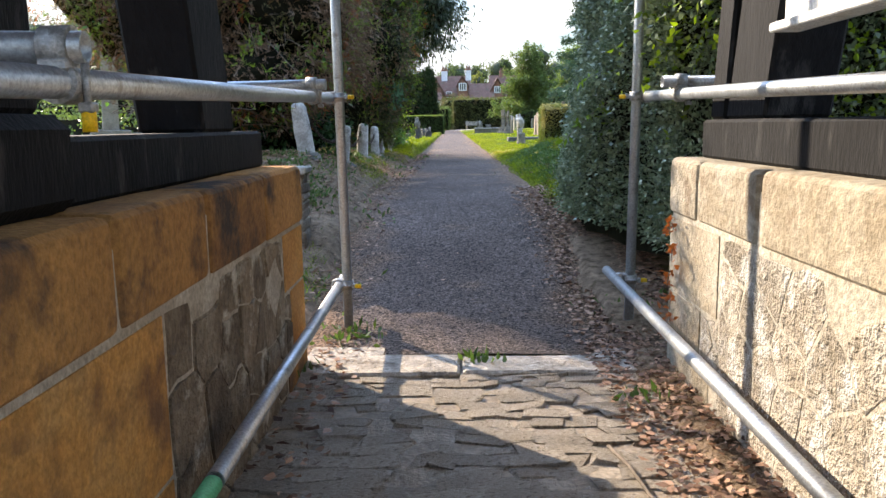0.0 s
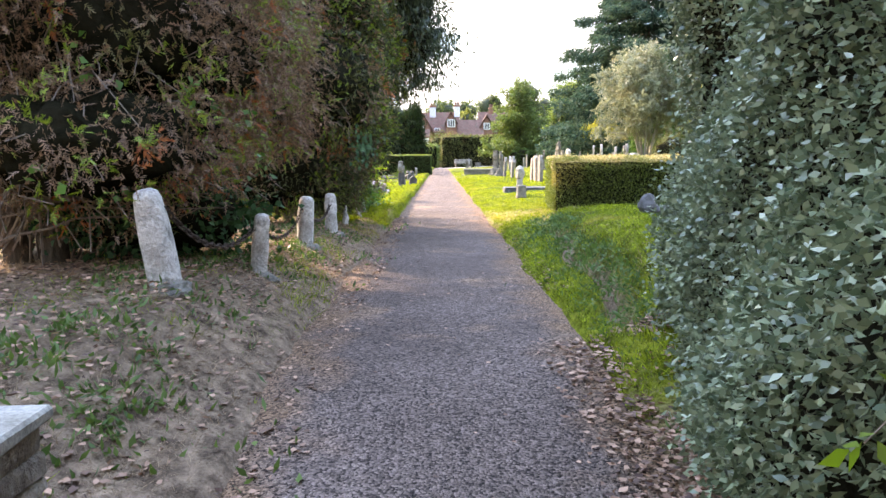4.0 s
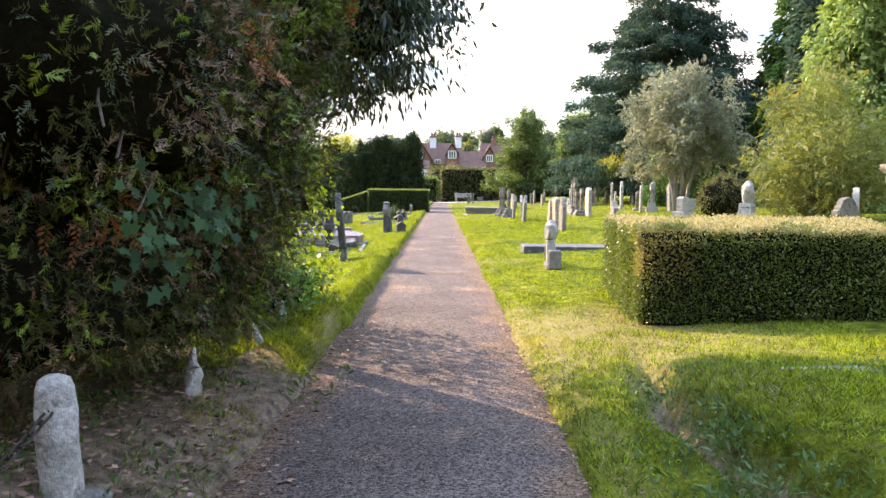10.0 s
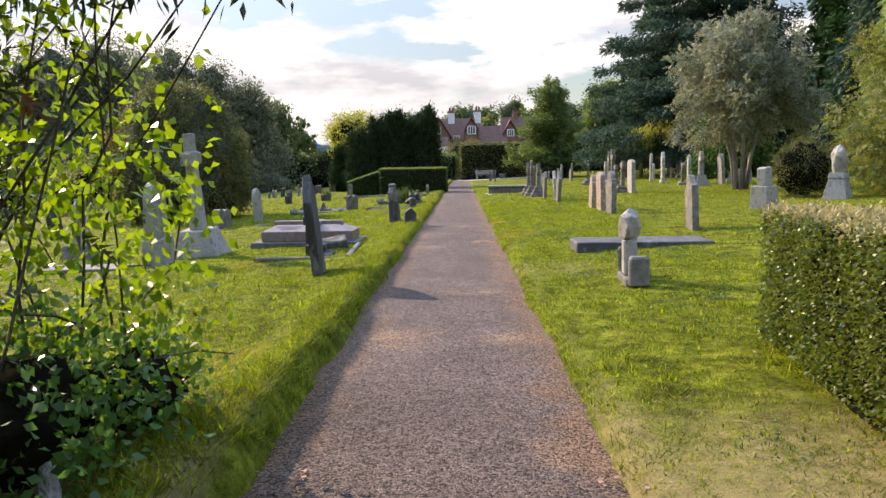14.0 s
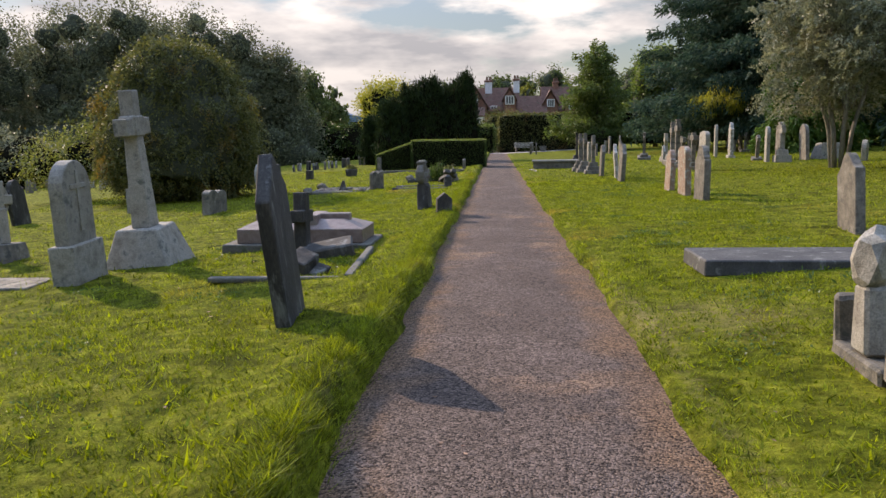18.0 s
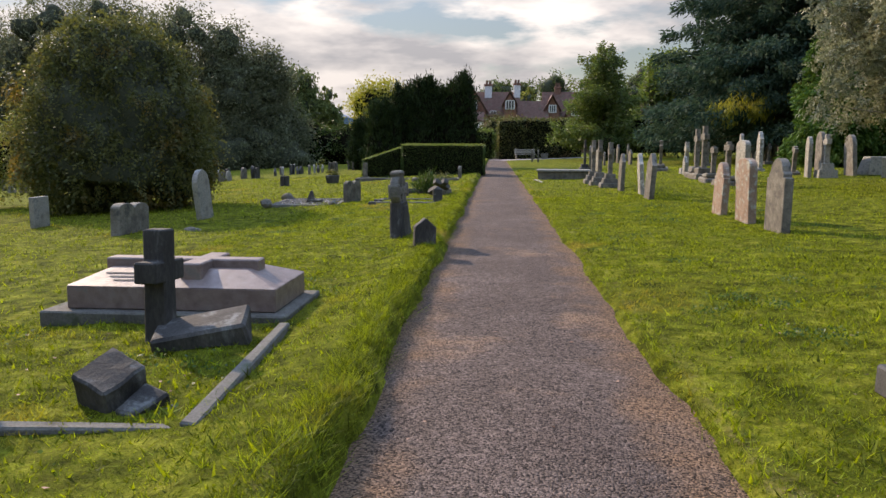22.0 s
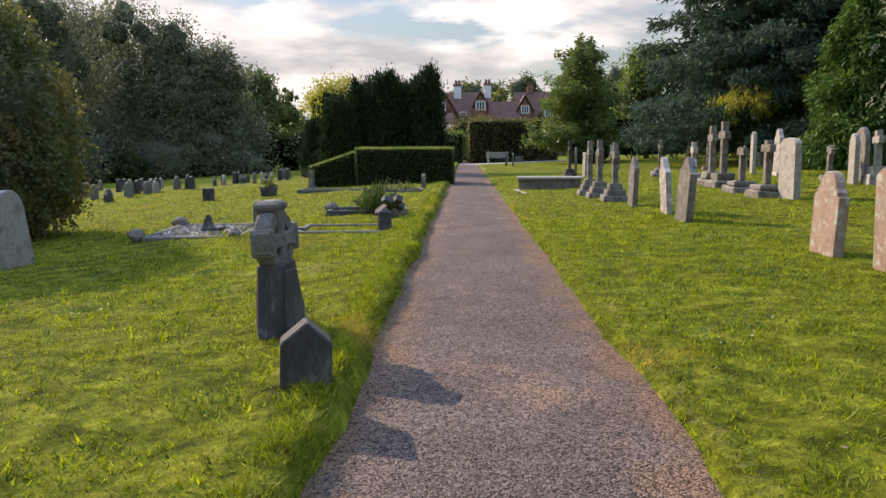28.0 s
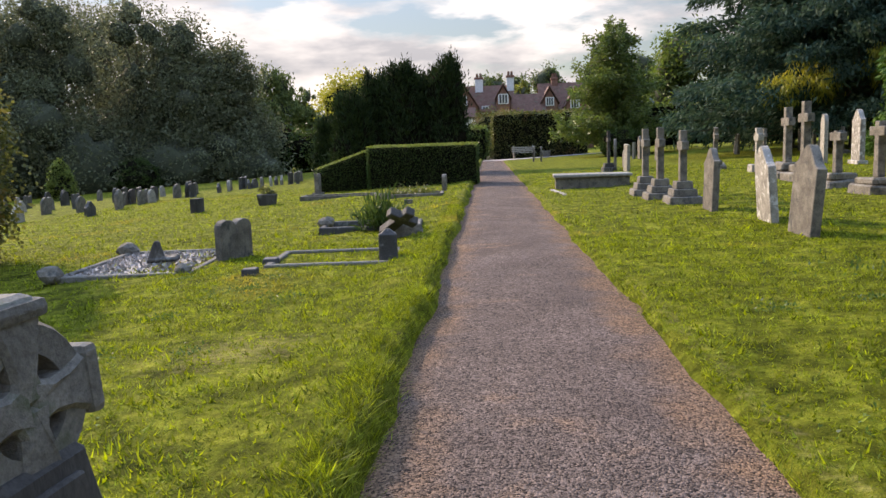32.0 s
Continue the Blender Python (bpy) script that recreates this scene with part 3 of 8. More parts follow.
def outline(shape, w, h):
    a = w / 2
    if shape == "round":
        return [(-a, 0), (a, 0)] + arc(0, h - a, a, 0, 180, 12)
    if shape == "segment":
        return [(-a, 0), (a, 0)] + [(a * math.cos(radians(t)), h - 0.18 * w + 0.18 * w * math.sin(radians(t))) for t in range(0, 181, 18)]
    if shape == "gable":
        return [(-a, 0), (a, 0), (a, h - 0.42 * w), (0, h), (-a, h - 0.42 * w)]
    if shape == "gothic":
        s = h - 0.62 * w
        return [(-a, 0), (a, 0)] + [(a - w * 0.5 * (1 - math.cos(radians(t))) * 1.0, s + 0.62 * w * math.sin(radians(t))) for t in range(0, 91, 15)] + [(-a + w * 0.5 * (1 - math.cos(radians(t))) * 1.0, s + 0.62 * w * math.sin(radians(t))) for t in range(75, -1, -15)]
    if shape == "shoulder":
        s = h - 0.36 * w
        return [(-a, 0), (a, 0), (a, s), (a * 0.8, s), (a * 0.8, s + 0.05)] + arc(0, s + 0.05, a * 0.66, 10, 170, 8) + [(-a * 0.8, s + 0.05), (-a * 0.8, s), (-a, s)]
    if shape == "ogee":
        s = h - 0.34 * w
        pts = [(a * (1 - t), s + 0.34 * w * (3 * t * t - 2 * t ** 3)) for t in np.linspace(0, 1, 8)]
        return [(-a, 0), (a, 0)] + pts + [(-u, z) for u, z in pts[-2::-1]]
    if shape == "twin":
        return [(-a, 0), (a, 0), (a, h * 0.84)] + [(a * 0.5 + a * 0.5 * math.cos(radians(t)), h * 0.84 + h * 0.16 * math.sin(radians(t))) for t in range(20, 161, 20)] + [(0, h * 0.78)] + [(-a * 0.5 + a * 0.5 * math.cos(radians(t)), h * 0.84 + h * 0.16 * math.sin(radians(t))) for t in range(20, 161, 20)] + [(-a, h * 0.84)]
    return [(-a, 0), (a, 0), (a, h), (-a, h)]


def latin(w, h, s, arm_z, arm_h):
    """Outline of a cross: width, height, shaft width, middle of the arms, their height."""
    a, c = w / 2, s / 2
    z0, z1 = arm_z - arm_h / 2, arm_z + arm_h / 2
    return [(-c * 1.15, 0), (c * 1.15, 0), (c, z0), (a, z0), (a, z1), (c, z1), (c, h), (-c, h), (-c, z1), (-a, z1), (-a, z0), (-c, z0)]


def tube(points, radii, seg=6, bm=None):
    """A round bar through points; radii: one, or one a point."""
    bm = bm or bmesh.new()
    P = [Vector(p) for p in points]
    R = [radii] * len(P) if isinstance(radii, (int, float)) else radii
    rings = []
    up = Vector((0.13, 0.21, 0.97))
    for i, p in enumerate(P):
        d = (P[min(i + 1, len(P) - 1)] - P[max(i - 1, 0)]).normalized()
        u = d.cross(up if abs(d.dot(up)) < 0.95 else Vector((1, 0, 0))).normalized()
        v = d.cross(u)
        rings.append([bm.verts.new(p + (u * math.cos(2 * math.pi * k / seg) + v * math.sin(2 * math.pi * k / seg)) * R[i]) for k in range(seg)])
    for a, b in zip(rings, rings[1:]):
        for k in range(seg):
            bm.faces.new((a[k], a[(k + 1) % seg], b[(k + 1) % seg], b[k]))
    bm.faces.new(rings[0][::-1])
    bm.faces.new(rings[-1])
    return bm


def pipe(p, q, r0, r1, seg=20):
    """A hollow tube from p to q, open at both ends."""
    bm = bmesh.new()
    P, Q = Vector(p), Vector(q)
    d = (Q - P).normalized()
    u = d.cross(Vector((0.1, 0.2, 0.97))).normalized()
    v = d.cross(u)
    R = [[bm.verts.new(c + (u * math.cos(2 * math.pi * k / seg) + v * math.sin(2 * math.pi * k / seg)) * r) for k in range(seg)] for c, r in ((P, r0), (Q, r0), (Q, r1), (P, r1))]
    for a, b in ((0, 1), (1, 2), (2, 3), (3, 0)):
        for k in range(seg):
            f = bm.faces.new((R[a][k], R[a][(k + 1) % seg], R[b][(k + 1) % seg], R[b][k]))
            f.smooth = a in (0, 2)
    bmesh.ops.recalc_face_normals(bm, faces=bm.faces)
    return bm


def unit(a):
    return a / np.maximum(np.linalg.norm(a, axis=-1, keepdims=True), 1e-9)


def leaves(P, N, L, W, out=0.6, droop=0.0, fold=0.25, r=rng):
    """A leaf of four corners at each point, grown outwards along N."""
    n = len(P)
    d = unit(N * out + r.normal(size=(n, 3)) * (1 - out * 0.5) + np.array([0, 0, -droop]))
    s = unit(np.cross(d, r.normal(size=(n, 3))))
    nn = np.cross(d, s)
    l = (L * r.uniform(0.6, 1.3, n))[:, None]
    w = (W * r.uniform(0.7, 1.25, n))[:, None]
    mid = P + d * l * 0.45
    return np.stack([P, mid + s * w / 2 + nn * fold * w, P + d * l, mid - s * w / 2 + nn * fold * w], 1)


def sprays(P, N, length, k, L, W, out=0.6, droop=0.0, r=rng):
    """A shoot at each point, with k small leaves set left and right along it."""
    n = len(P)
    d = unit(N * out + r.normal(size=(n, 3)) * (1 - out * 0.5) + np.array([0, 0, -droop]))
    s = unit(np.cross(d, r.normal(size=(n, 3))))
    nn = np.cross(d, s)
    ll = (length * r.uniform(0.6, 1.3, n))[:, None]
    sag = np.array([0, 0, -0.25 * (1 if droop > 0 else -0.5)])
    out_q = []
    for i in range(k):
        u = (i + 0.6) / k
        b = P + d * ll * u + sag * ll * u * u
        q = unit(d * (0.45 + 0.6 * u) + s * (0.85 if i % 2 else -0.85) * (1.05 - 0.6 * u) + r.normal(size=(n, 3)) * 0.18)
        w = unit(np.cross(q, nn)) * (W / 2)
        l = L * (1.1 - 0.45 * u) * r.uniform(0.75, 1.2, n)[:, None]
        m = b + q * l * 0.5
        out_q.append(np.stack([b + w, b + q * l, b - w], 1) if W < 0.012 else np.stack([b, m + w, b + q * l, m - w], 1))
    return np.concatenate(out_q)


def cloud(blobs, clumps, per, spread, shell=0.7, r=rng, flat=1.0, toward=0.0):
    """Points in uneven clumps about ellipsoids (cx, cy, cz, rx, ry, rz), and the way outwards at each."""
    B = np.array(blobs, float)
    wt = (B[:, 3] * B[:, 4] + B[:, 3] * B[:, 5] + B[:, 4] * B[:, 5])
    k = r.choice(len(B), clumps, p=wt / wt.sum())
    d = unit(r.normal(size=(clumps, 3)) + np.array([toward, -0.6 * toward, 0]))
    rad = r.uniform(shell, 1.06, clumps) + 0.07 * np.sin(d[:, 0] * 7 + k) * np.cos(d[:, 2] * 6 + d[:, 1] * 5)
    C = B[k, :3] + d * B[k, 3:] * rad[:, None]
    # what falls well inside another blob goes back out to a free place
    for _ in range(4):
        q = (((C[:, None] - B[None, :, :3]) / B[None, :, 3:]) ** 2).sum(-1)
        q[np.arange(clumps), k] = 9
        bad = np.nonzero(q.min(1) < 0.55)[0]
        if not len(bad):
            break
        d[bad] = unit(r.normal(size=(len(bad), 3)) + np.array([toward, -0.6 * toward, 0]))
        C[bad] = B[k[bad], :3] + d[bad] * B[k[bad], 3:] * rad[bad][:, None]
    sz = r.uniform(0.45, 1.35, clumps)
    P = np.repeat(C, per, 0) + r.normal(size=(clumps * per, 3)) * (spread * np.repeat(sz, per))[:, None] * np.array([1, 1, flat])
    return P, np.repeat(unit(d / B[k, 3:] * B[k, 3:].mean()), per, 0)


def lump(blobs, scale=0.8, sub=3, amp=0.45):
    """Insides of a bush: rough balls, their dark colour standing for the shade within."""
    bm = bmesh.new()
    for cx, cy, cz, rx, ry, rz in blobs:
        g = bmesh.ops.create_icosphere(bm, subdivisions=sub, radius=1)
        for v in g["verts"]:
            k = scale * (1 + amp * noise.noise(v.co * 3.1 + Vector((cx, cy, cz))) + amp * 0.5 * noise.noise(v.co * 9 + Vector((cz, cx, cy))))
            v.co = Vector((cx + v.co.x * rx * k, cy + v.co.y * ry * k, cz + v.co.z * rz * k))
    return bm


def rock(r, seed, squash=(1, 1, 0.7), sub=2):
    bm = bmesh.new()
    bmesh.ops.create_icosphere(bm, subdivisions=sub, radius=1)
    for v in bm.verts:
        k = r * (1 + 0.35 * noise.noise(v.co * 1.4 + Vector((seed * 3.1, seed, 0))))
        v.co = Vector((v.co.x * squash[0], v.co.y * squash[1], v.co.z * squash[2])) * k
    return bm


# ---- ground ----
def axis(*spans):
    out = []
    for a, b, s in spans:
        out += list(np.arange(a, b - 1e-6, s))
    return np.array(out + [spans[-1][1]])


gx = axis((-900, -200, 100), (-200, -60, 20), (-60, -12, 2), (-12, -3, 0.35), (-3, -1.2, 0.15), (-1.2, 1.6, 0.07), (1.6, 3, 0.14), (3, 12, 0.35), (12, 60, 2), (60, 200, 20), (200, 900, 100))
gy = axis((-60, -6, 6), (-6, 2, 0.5), (2, 17, 0.14), (17, 40, 0.2), (40, 60, 0.4), (60, 120, 1.5), (120, 300, 15), (300, 1200, 100))
GX, GY = np.meshgrid(gx, gy)
GZ = ground_z(GX, GY)
wob = 0.045 * np.sin(GY * 1.7) * np.sin(GY * 0.63 + 1) + 0.014 * np.sin(GY * 5.3) + 0.014 * np.sin(GY * 11.7 + np.sign(GX)) * np.sin(GY * 3.1)
off = np.abs(GX) - 0.78 - wob * np.sign(GX)
lift = sm(-0.03, 0.07, off)
bumps = 0.02 * np.sin(GX * 2.1 + GY * 0.7) * np.sin(GY * 1.3 - GX) + 0.012 * np.sin(GX * 7.3 + GY * 3.1) * np.sin(GY * 6.1 - GX * 2)
GZ = GZ + lift * ((0.045 + (0.09 + 0.06 * (1 - sm(20, 26, GY))) * sm(14.5, 16.5, GY) * (GX < 0)) * (1 - 0.85 * sm(0.15, 0.8, off)) + bumps * np.clip(1 - np.abs(GX) / 40, 0, 1)) - 0.05 * (1 - lift) * sm(3.3, 3.7, GY)
TR0, TR1 = 1.15, 0.05
# a sunken line along the right bank and the worn foot of the left one
trench = np.exp(-((GX - (TR0 + TR1 * (GY - 8) + 0.05 * np.sin(GY * 2.2))) / (0.095 + 0.02 * np.sin(GY * 3.3))) ** 2) * sm(7.0, 9.0, GY) * (1 - sm(13.5, 15.5, GY))
GZ -= 0.34 * trench
tr_c = TR0 + TR1 * (GY - 8) + 0.05 * np.sin(GY * 2.2)
GZ += 0.07 * sm(0.04, 0.16, GX - tr_c) * (1 - sm(0.5, 1.4, GX - tr_c)) * sm(7.0, 9.0, GY) * (1 - sm(13.5, 15.5, GY))
GZ -= 0.02 * sm(0.0, 0.5, 3.6 - GY) * (np.abs(GX) < 1.3)
ground = sheet("ground", gx, gy, GZ, M["lawn"])
tagged(ground, "mown green lawn with dry and leaf-strewn patches", "lawn", kind="structure")
litter = np.clip((1 - sm(13.5, 17.5, GY)) * sm(0.55, 0.8, -GX) * (1 - 0.75 * sm(2.6, 4.5, -GX)) + 0.8 * (1 - sm(5.8, 7.4, GY)) * sm(0.4, 0.8, GX) * (1 - sm(1.2, 1.6, GX)) + 0.9 * trench + 0.5 * np.exp(-((GX - 2.1) / 0.55) ** 2) * sm(6.5, 7.5, GY) * (1 - sm(9.5, 11, GY)) + (GY < 3.6) * 0.9, 0, 1)
dry = np.clip(0.35 * np.exp(-((np.abs(GX) - 0.92) / 0.10) ** 2) * sm(9, 13, GY) + np.where(GX < 0, 0.55, 0.15) * (1 - sm(15, 19, GY)) * (np.abs(GX) > 0.8) * (1 - sm(2.0, 3.5, np.abs(GX))) + 0.8 * np.exp(-((GX - 1.6) ** 2 + (GY - 16) ** 2) / 3) + 0.5 * np.exp(-((GX - 1.5) ** 2 + (GY - 23) ** 2) / 0.8) + 0.5 * np.exp(-((GX + 1.9) ** 2 + (GY - 34.5) ** 2) / 0.4), 0, 1)
for nm, arr in (("litter", litter), ("dry", dry)):
    at = ground.data.attributes.new(nm, "FLOAT", "POINT")
    at.data.foreach_set("value", arr.astype(np.float32).ravel())

# the tarmac path, on its own sheet a little above the soil
px_, py_ = np.linspace(-0.84, 0.84, 29), axis((3.48, 42, 0.09), (42, 60, 0.4), (60, 112, 1.0))
PX, PY = np.meshgrid(px_, py_)
edge = 1 + (0.03 * np.sin(PY * 1.7) * np.sin(PY * 0.63 + 1) + 0.012 * np.sin(PY * 7.1)) * np.abs(PX / 0.84) ** 6
PZ = ground_z(0 * PX, PY) + 0.012 * (1 - (PX / 0.84) ** 2) - 0.012 * np.abs(PX / 0.84) ** 8 + 0.004 * np.sin(PY * 2.3 + PX * 3)
road = sheet("path", px_, py_, PZ, M["tarmac"])
ragged = np.random.default_rng(31).normal(0, 0.022, (len(py_), 2))
edge = edge + np.where(PX < 0, ragged[:, :1], ragged[:, 1:]) * (np.abs(PX / 0.84) > 0.93)
co = np.stack([PX * edge, PY, PZ], -1).reshape(-1, 3)
road.data.vertices.foreach_set("co", co.astype(np.float32).ravel())
tagged(road, "narrow worn tarmac path with pale chippings", "path", kind="structure")
turn_v = [(-9, 88, 0.02), (-0.8, 86.5, 0.03), (0.8, 86.5, 0.03), (9, 89.5, 0.12), (9, 90.8, 0.14), (-9, 90.5, 0.02)]
turn = bpy.data.meshes.new("path")
turn.from_pydata([(x, y, gz(x, y) + 0.05) for x, y, z in turn_v], [], [(0, 1, 2, 3, 4, 5)])
tagged(link("path", turn, M["tarmac_far"]), "pale cross path before the far hedge", "path", kind="structure")


# ---- grass, litter ----
def blades(n, xr, yr, h, w, keep, r, lean=0.5):
    x, y = r.uniform(*xr, n), r.uniform(*yr, n)
    k = keep(x, y, r.uniform(0, 1, n))
    x, y = x[k], y[k]
    n = len(x)
    P = np.stack([x, y, np.interp(y, gy, np.arange(len(gy)))], 1)
    ix, iy = np.interp(x, gx, np.arange(len(gx))), P[:, 2]
    i0, j0 = np.minimum(ix.astype(int), len(gx) - 2), np.minimum(iy.astype(int), len(gy) - 2)
    fx, fy = ix - i0, iy - j0
    P[:, 2] = GZ[j0, i0] * (1 - fx) * (1 - fy) + GZ[j0, i0 + 1] * fx * (1 - fy) + GZ[j0 + 1, i0] * (1 - fx) * fy + GZ[j0 + 1, i0 + 1] * fx * fy - 0.004
    a = r.uniform(0, 2 * np.pi, n)
    s = np.stack([np.cos(a), np.sin(a), 0 * a], 1)
    tuft = 0.5 + 0.5 * np.sin(x * 23 + 3 * np.sin(y * 9.1)) * np.sin(y * 21 + 3 * np.sin(x * 7.7)) + 0.45 * np.sin(x * 5.3 + 2 * np.sin(y * 2.9)) * np.sin(y * 4.7 + 1.7 * np.sin(x * 3.1))
    hh = (h * r.uniform(0.5, 1.35, n) * np.clip(0.45 + 0.85 * tuft, 0.3, 1.7))[:, None]
    d = np.stack([r.normal(0, lean, n), r.normal(0, lean, n), np.ones(n)], 1)
    d = unit(d)
    ww = w * r.uniform(0.7, 1.3, n)[:, None]
    bend = np.stack([d[:, 0], d[:, 1], 0 * a], 1) * hh * 0.35
    return np.stack([P - s * ww * 0.6, P + s * ww * 0.6, P + d * hh + bend], 1)


gr = np.random.default_rng(11)
on_lawn = lambda x, y, u: (np.abs(x) > 0.80 + 0.03 * np.sin(y * 1.7) - 0.09 * u ** 3) & ~((y < 17) & (x < 0)) & ~((y > 8) & (y < 14.5) & (np.abs(x - 1.15 - 0.05 * (y - 8) - 0.05 * np.sin(y * 2.2)) < 0.085)) & ~((y < 6.6) & (x < 1.9) & (x > 0))
G = [blades(90000, (0.8, 3.4), (6, 16), 0.042, 0.0065, on_lawn, gr, 0.7), blades(200000, (-3.6, 3.6), (16, 29), 0.034, 0.006, on_lawn, gr, 0.7), blades(160000, (-4.0, 4.0), (29, 40), 0.034, 0.007, on_lawn, gr, 0.7),
     blades(90000, (-10, 10), (18, 42), 0.05, 0.014, on_lawn, gr, 0.7), blades(9000, (-1.25, -0.78), (4.2, 17), 0.06, 0.005, lambda x, y, u: np.sin(y * 2.1 + x * 5) * np.sin(y * 0.9) > 0.15, gr, 0.9),
     blades(16000, (-1.9, -0.80), (14.6, 17.3), 0.085, 0.006, lambda x, y, u: np.sin(y * 3.1 + x * 6) * np.sin(y * 1.3 - x * 4) > -0.35, gr, 0.9), blades(7000, (-2.4, -0.80), (7.0, 14.6), 0.06, 0.005, lambda x, y, u: np.sin(y * 3.1 + x * 6) * np.sin(y * 1.3 - x * 4) > 0.3, gr, 0.9),
     blades(34000, (-0.98, -0.74), (15.5, 36), 0.085, 0.0045, on_lawn, gr, 1.0), blades(26000, (-1.05, -0.76), (16.5, 46), 0.062, 0.0045, on_lawn, gr, 0.9), blades(60000, (-14, 14), (38, 60), 0.06, 0.02, on_lawn, gr, 0.7), blades(17000, (0.72, 0.93), (9, 44), 0.045, 0.0045, on_lawn, gr, 0.9)]
grass = soup("grass", np.concatenate(G), M["blade"])
tagged(grass, "short mown green grass blades on the lawn", "grass", kind="stuff")
on_bank = lambda x, y, u: (np.abs(x) > 0.82) & ((x < 0) | (y > 7.5)) & (u < np.where(x < 0, 1.0 - 0.5 * sm(-2.0, -4.5, x), np.exp(-((x - TR0 - 0.12 - TR1 * (y - 8)) / 0.35) ** 2) * (0.4 + 0.6 * sm(-0.3, 0.5, np.sin(y * 2.7) * np.sin(x * 3.1)))))
D = [blades(85000, (-3.2, -0.85), (4.5, 17.5), 0.05, 0.0032, on_bank, gr, 1.4), blades(16000, (0.85, 2.8), (7.5, 15), 0.05, 0.0035, on_bank, gr, 1.2), blades(9000, (0.9, 2.2), (15, 17.5), 0.04, 0.0035, on_bank, gr, 0.9)]
tagged(soup("dry_grass", np.concatenate(D), M["blade_dry"]), "dry brown grass on the leaf-strewn banks", "grass", kind="stuff")


def fallen(n, xr, yr, size, r, keep=None):
    x, y = r.uniform(*xr, n), r.uniform(*yr, n)
    if keep is not None:
        k = keep(x, y)
        x, y = x[k], y[k]
    n = len(x)
    z = ground_z(x, y) + 0.03 * sm(0.75, 0.9, np.abs(x)) + 0.012
    P = np.stack([x, y, z], 1)
    Q = leaves(P, np.tile(np.array([0, 0, 0.15]), (n, 1)), size, size * 0.7, 0.3, 0, 0.25, r)
    Q[:, :, 2] = z[:, None] + (Q[:, :, 2] - z[:, None]) * 0.3 + 0.004
    return Q


lr = np.random.default_rng(5)
LIT = [fallen(14000, (-2.6, -0.5), (4.2, 17), 0.045, lr, lambda x, y: lr.uniform(0, 1, len(x)) < np.where(x > -0.85, 0.4, 0.9)), fallen(8000, (0.5, 1.25), (3.4, 7.6), 0.045, lr, lambda x, y: lr.uniform(0, 1, len(x)) < sm(0.45, 0.95, x)),
       fallen(260, (-0.7, 0.7), (3.8, 16), 0.03, lr), fallen(500, (0.7, 0.95), (9, 17), 0.035, lr), fallen(1600, (0.6, 0.95), (1.0, 3.7), 0.042, lr), fallen(250, (-0.68, -0.45), (1.0, 3.8), 0.05, lr), fallen(300, (-3, 3), (17, 30), 0.03, lr)]
tagged(soup("fallen_leaves", np.concatenate(LIT), M["leaf_fallen"]), "brown fallen leaves along the path edges", "leaves", kind="stuff")


# ---- lych gate ----
def cells(y0, y1, z0, z1, n, r):
    """A rectangle split into n uneven many-sided pieces."""
    pts = []
    for _ in range(n):
        pts.append(max(((r.uniform(y0, y1), r.uniform(z0, z1)) for _ in range(12)), key=lambda q: min((math.hypot(q[0] - p[0], 1.3 * (q[1] - p[1])) for p in pts), default=1)))
    out = []
    for i, (py, pz) in enumerate(pts):
        poly = [(y0, z0), (y1, z0), (y1, z1), (y0, z1)]
        for j, (qy, qz) in enumerate(pts):
            if i == j:
                continue
            my, mz, dy, dz = (py + qy) / 2, (pz + qz) / 2, qy - py, qz - pz
            side = [(y - my) * dy + (z - mz) * dz for y, z in poly]
            new_poly = []
            for k in range(len(poly)):
                a, b, sa, sb = poly[k - 1], poly[k], side[k - 1], side[k]
                if (sa <= 0) != (sb <= 0):
                    t = sa / (sa - sb)
                    new_poly.append((a[0] + (b[0] - a[0]) * t, a[1] + (b[1] - a[1]) * t))
                if sb <= 0:
                    new_poly.append(b)
            poly = new_poly
            if len(poly) < 3:
                break
        if len(poly) >= 3:
            out.append(poly)
    return out


def wall_stone(parent, poly, x_face, into, mat, joint, proud, round_):
    """One stone of a wall face from its outline in (y, z)."""
    cy, cz = sum(p[0] for p in poly) / len(poly), sum(p[1] for p in poly) / len(poly)
    q = []
    for y, z in poly:
        d = math.hypot(y - cy, z - cz) or 1
        k = max(0.3, 1 - joint / d)
        q.append((cy + (y - cy) * k, cz + (z - cz) * k))
    bm = bmesh.new()
    f = [bm.verts.new((x_face - into * proud, y, z)) for y, z in q]
    k = [bm.verts.new((x_face + into * 0.1, y, z)) for y, z in q]
    face = bm.faces.new(f)
    for i in range(len(f)):
        j = (i + 1) % len(f)
        bm.faces.new((f[j], f[i], k[i], k[j]))
    bmesh.ops.recalc_face_normals(bm, faces=bm.faces)
    bmesh.ops.bevel(bm, geom=list(face.edges) + [e for e in bm.edges if len(e.link_faces) == 2 and face not in e.link_faces], offset=round_, segments=2, affect="EDGES", clamp_overlap=True)
    part("stone", bm, M[mat], parent)


def crooked(poly):
    """The outline of a rough stone: each side cut in three and bent, the same way for its neighbour."""
    out = []
    for (ya, za), (yb, zb) in zip(poly, poly[1:] + poly[:1]):
        for u in (0.0, 0.33, 0.67):
            y, z = ya + (yb - ya) * u, za + (zb - za) * u
            out.append((y + 0.03 * noise.noise(Vector((y * 9, z * 9, 1.5))), z + 0.03 * noise.noise(Vector((y * 9, z * 9, 7.5)))))
    return out


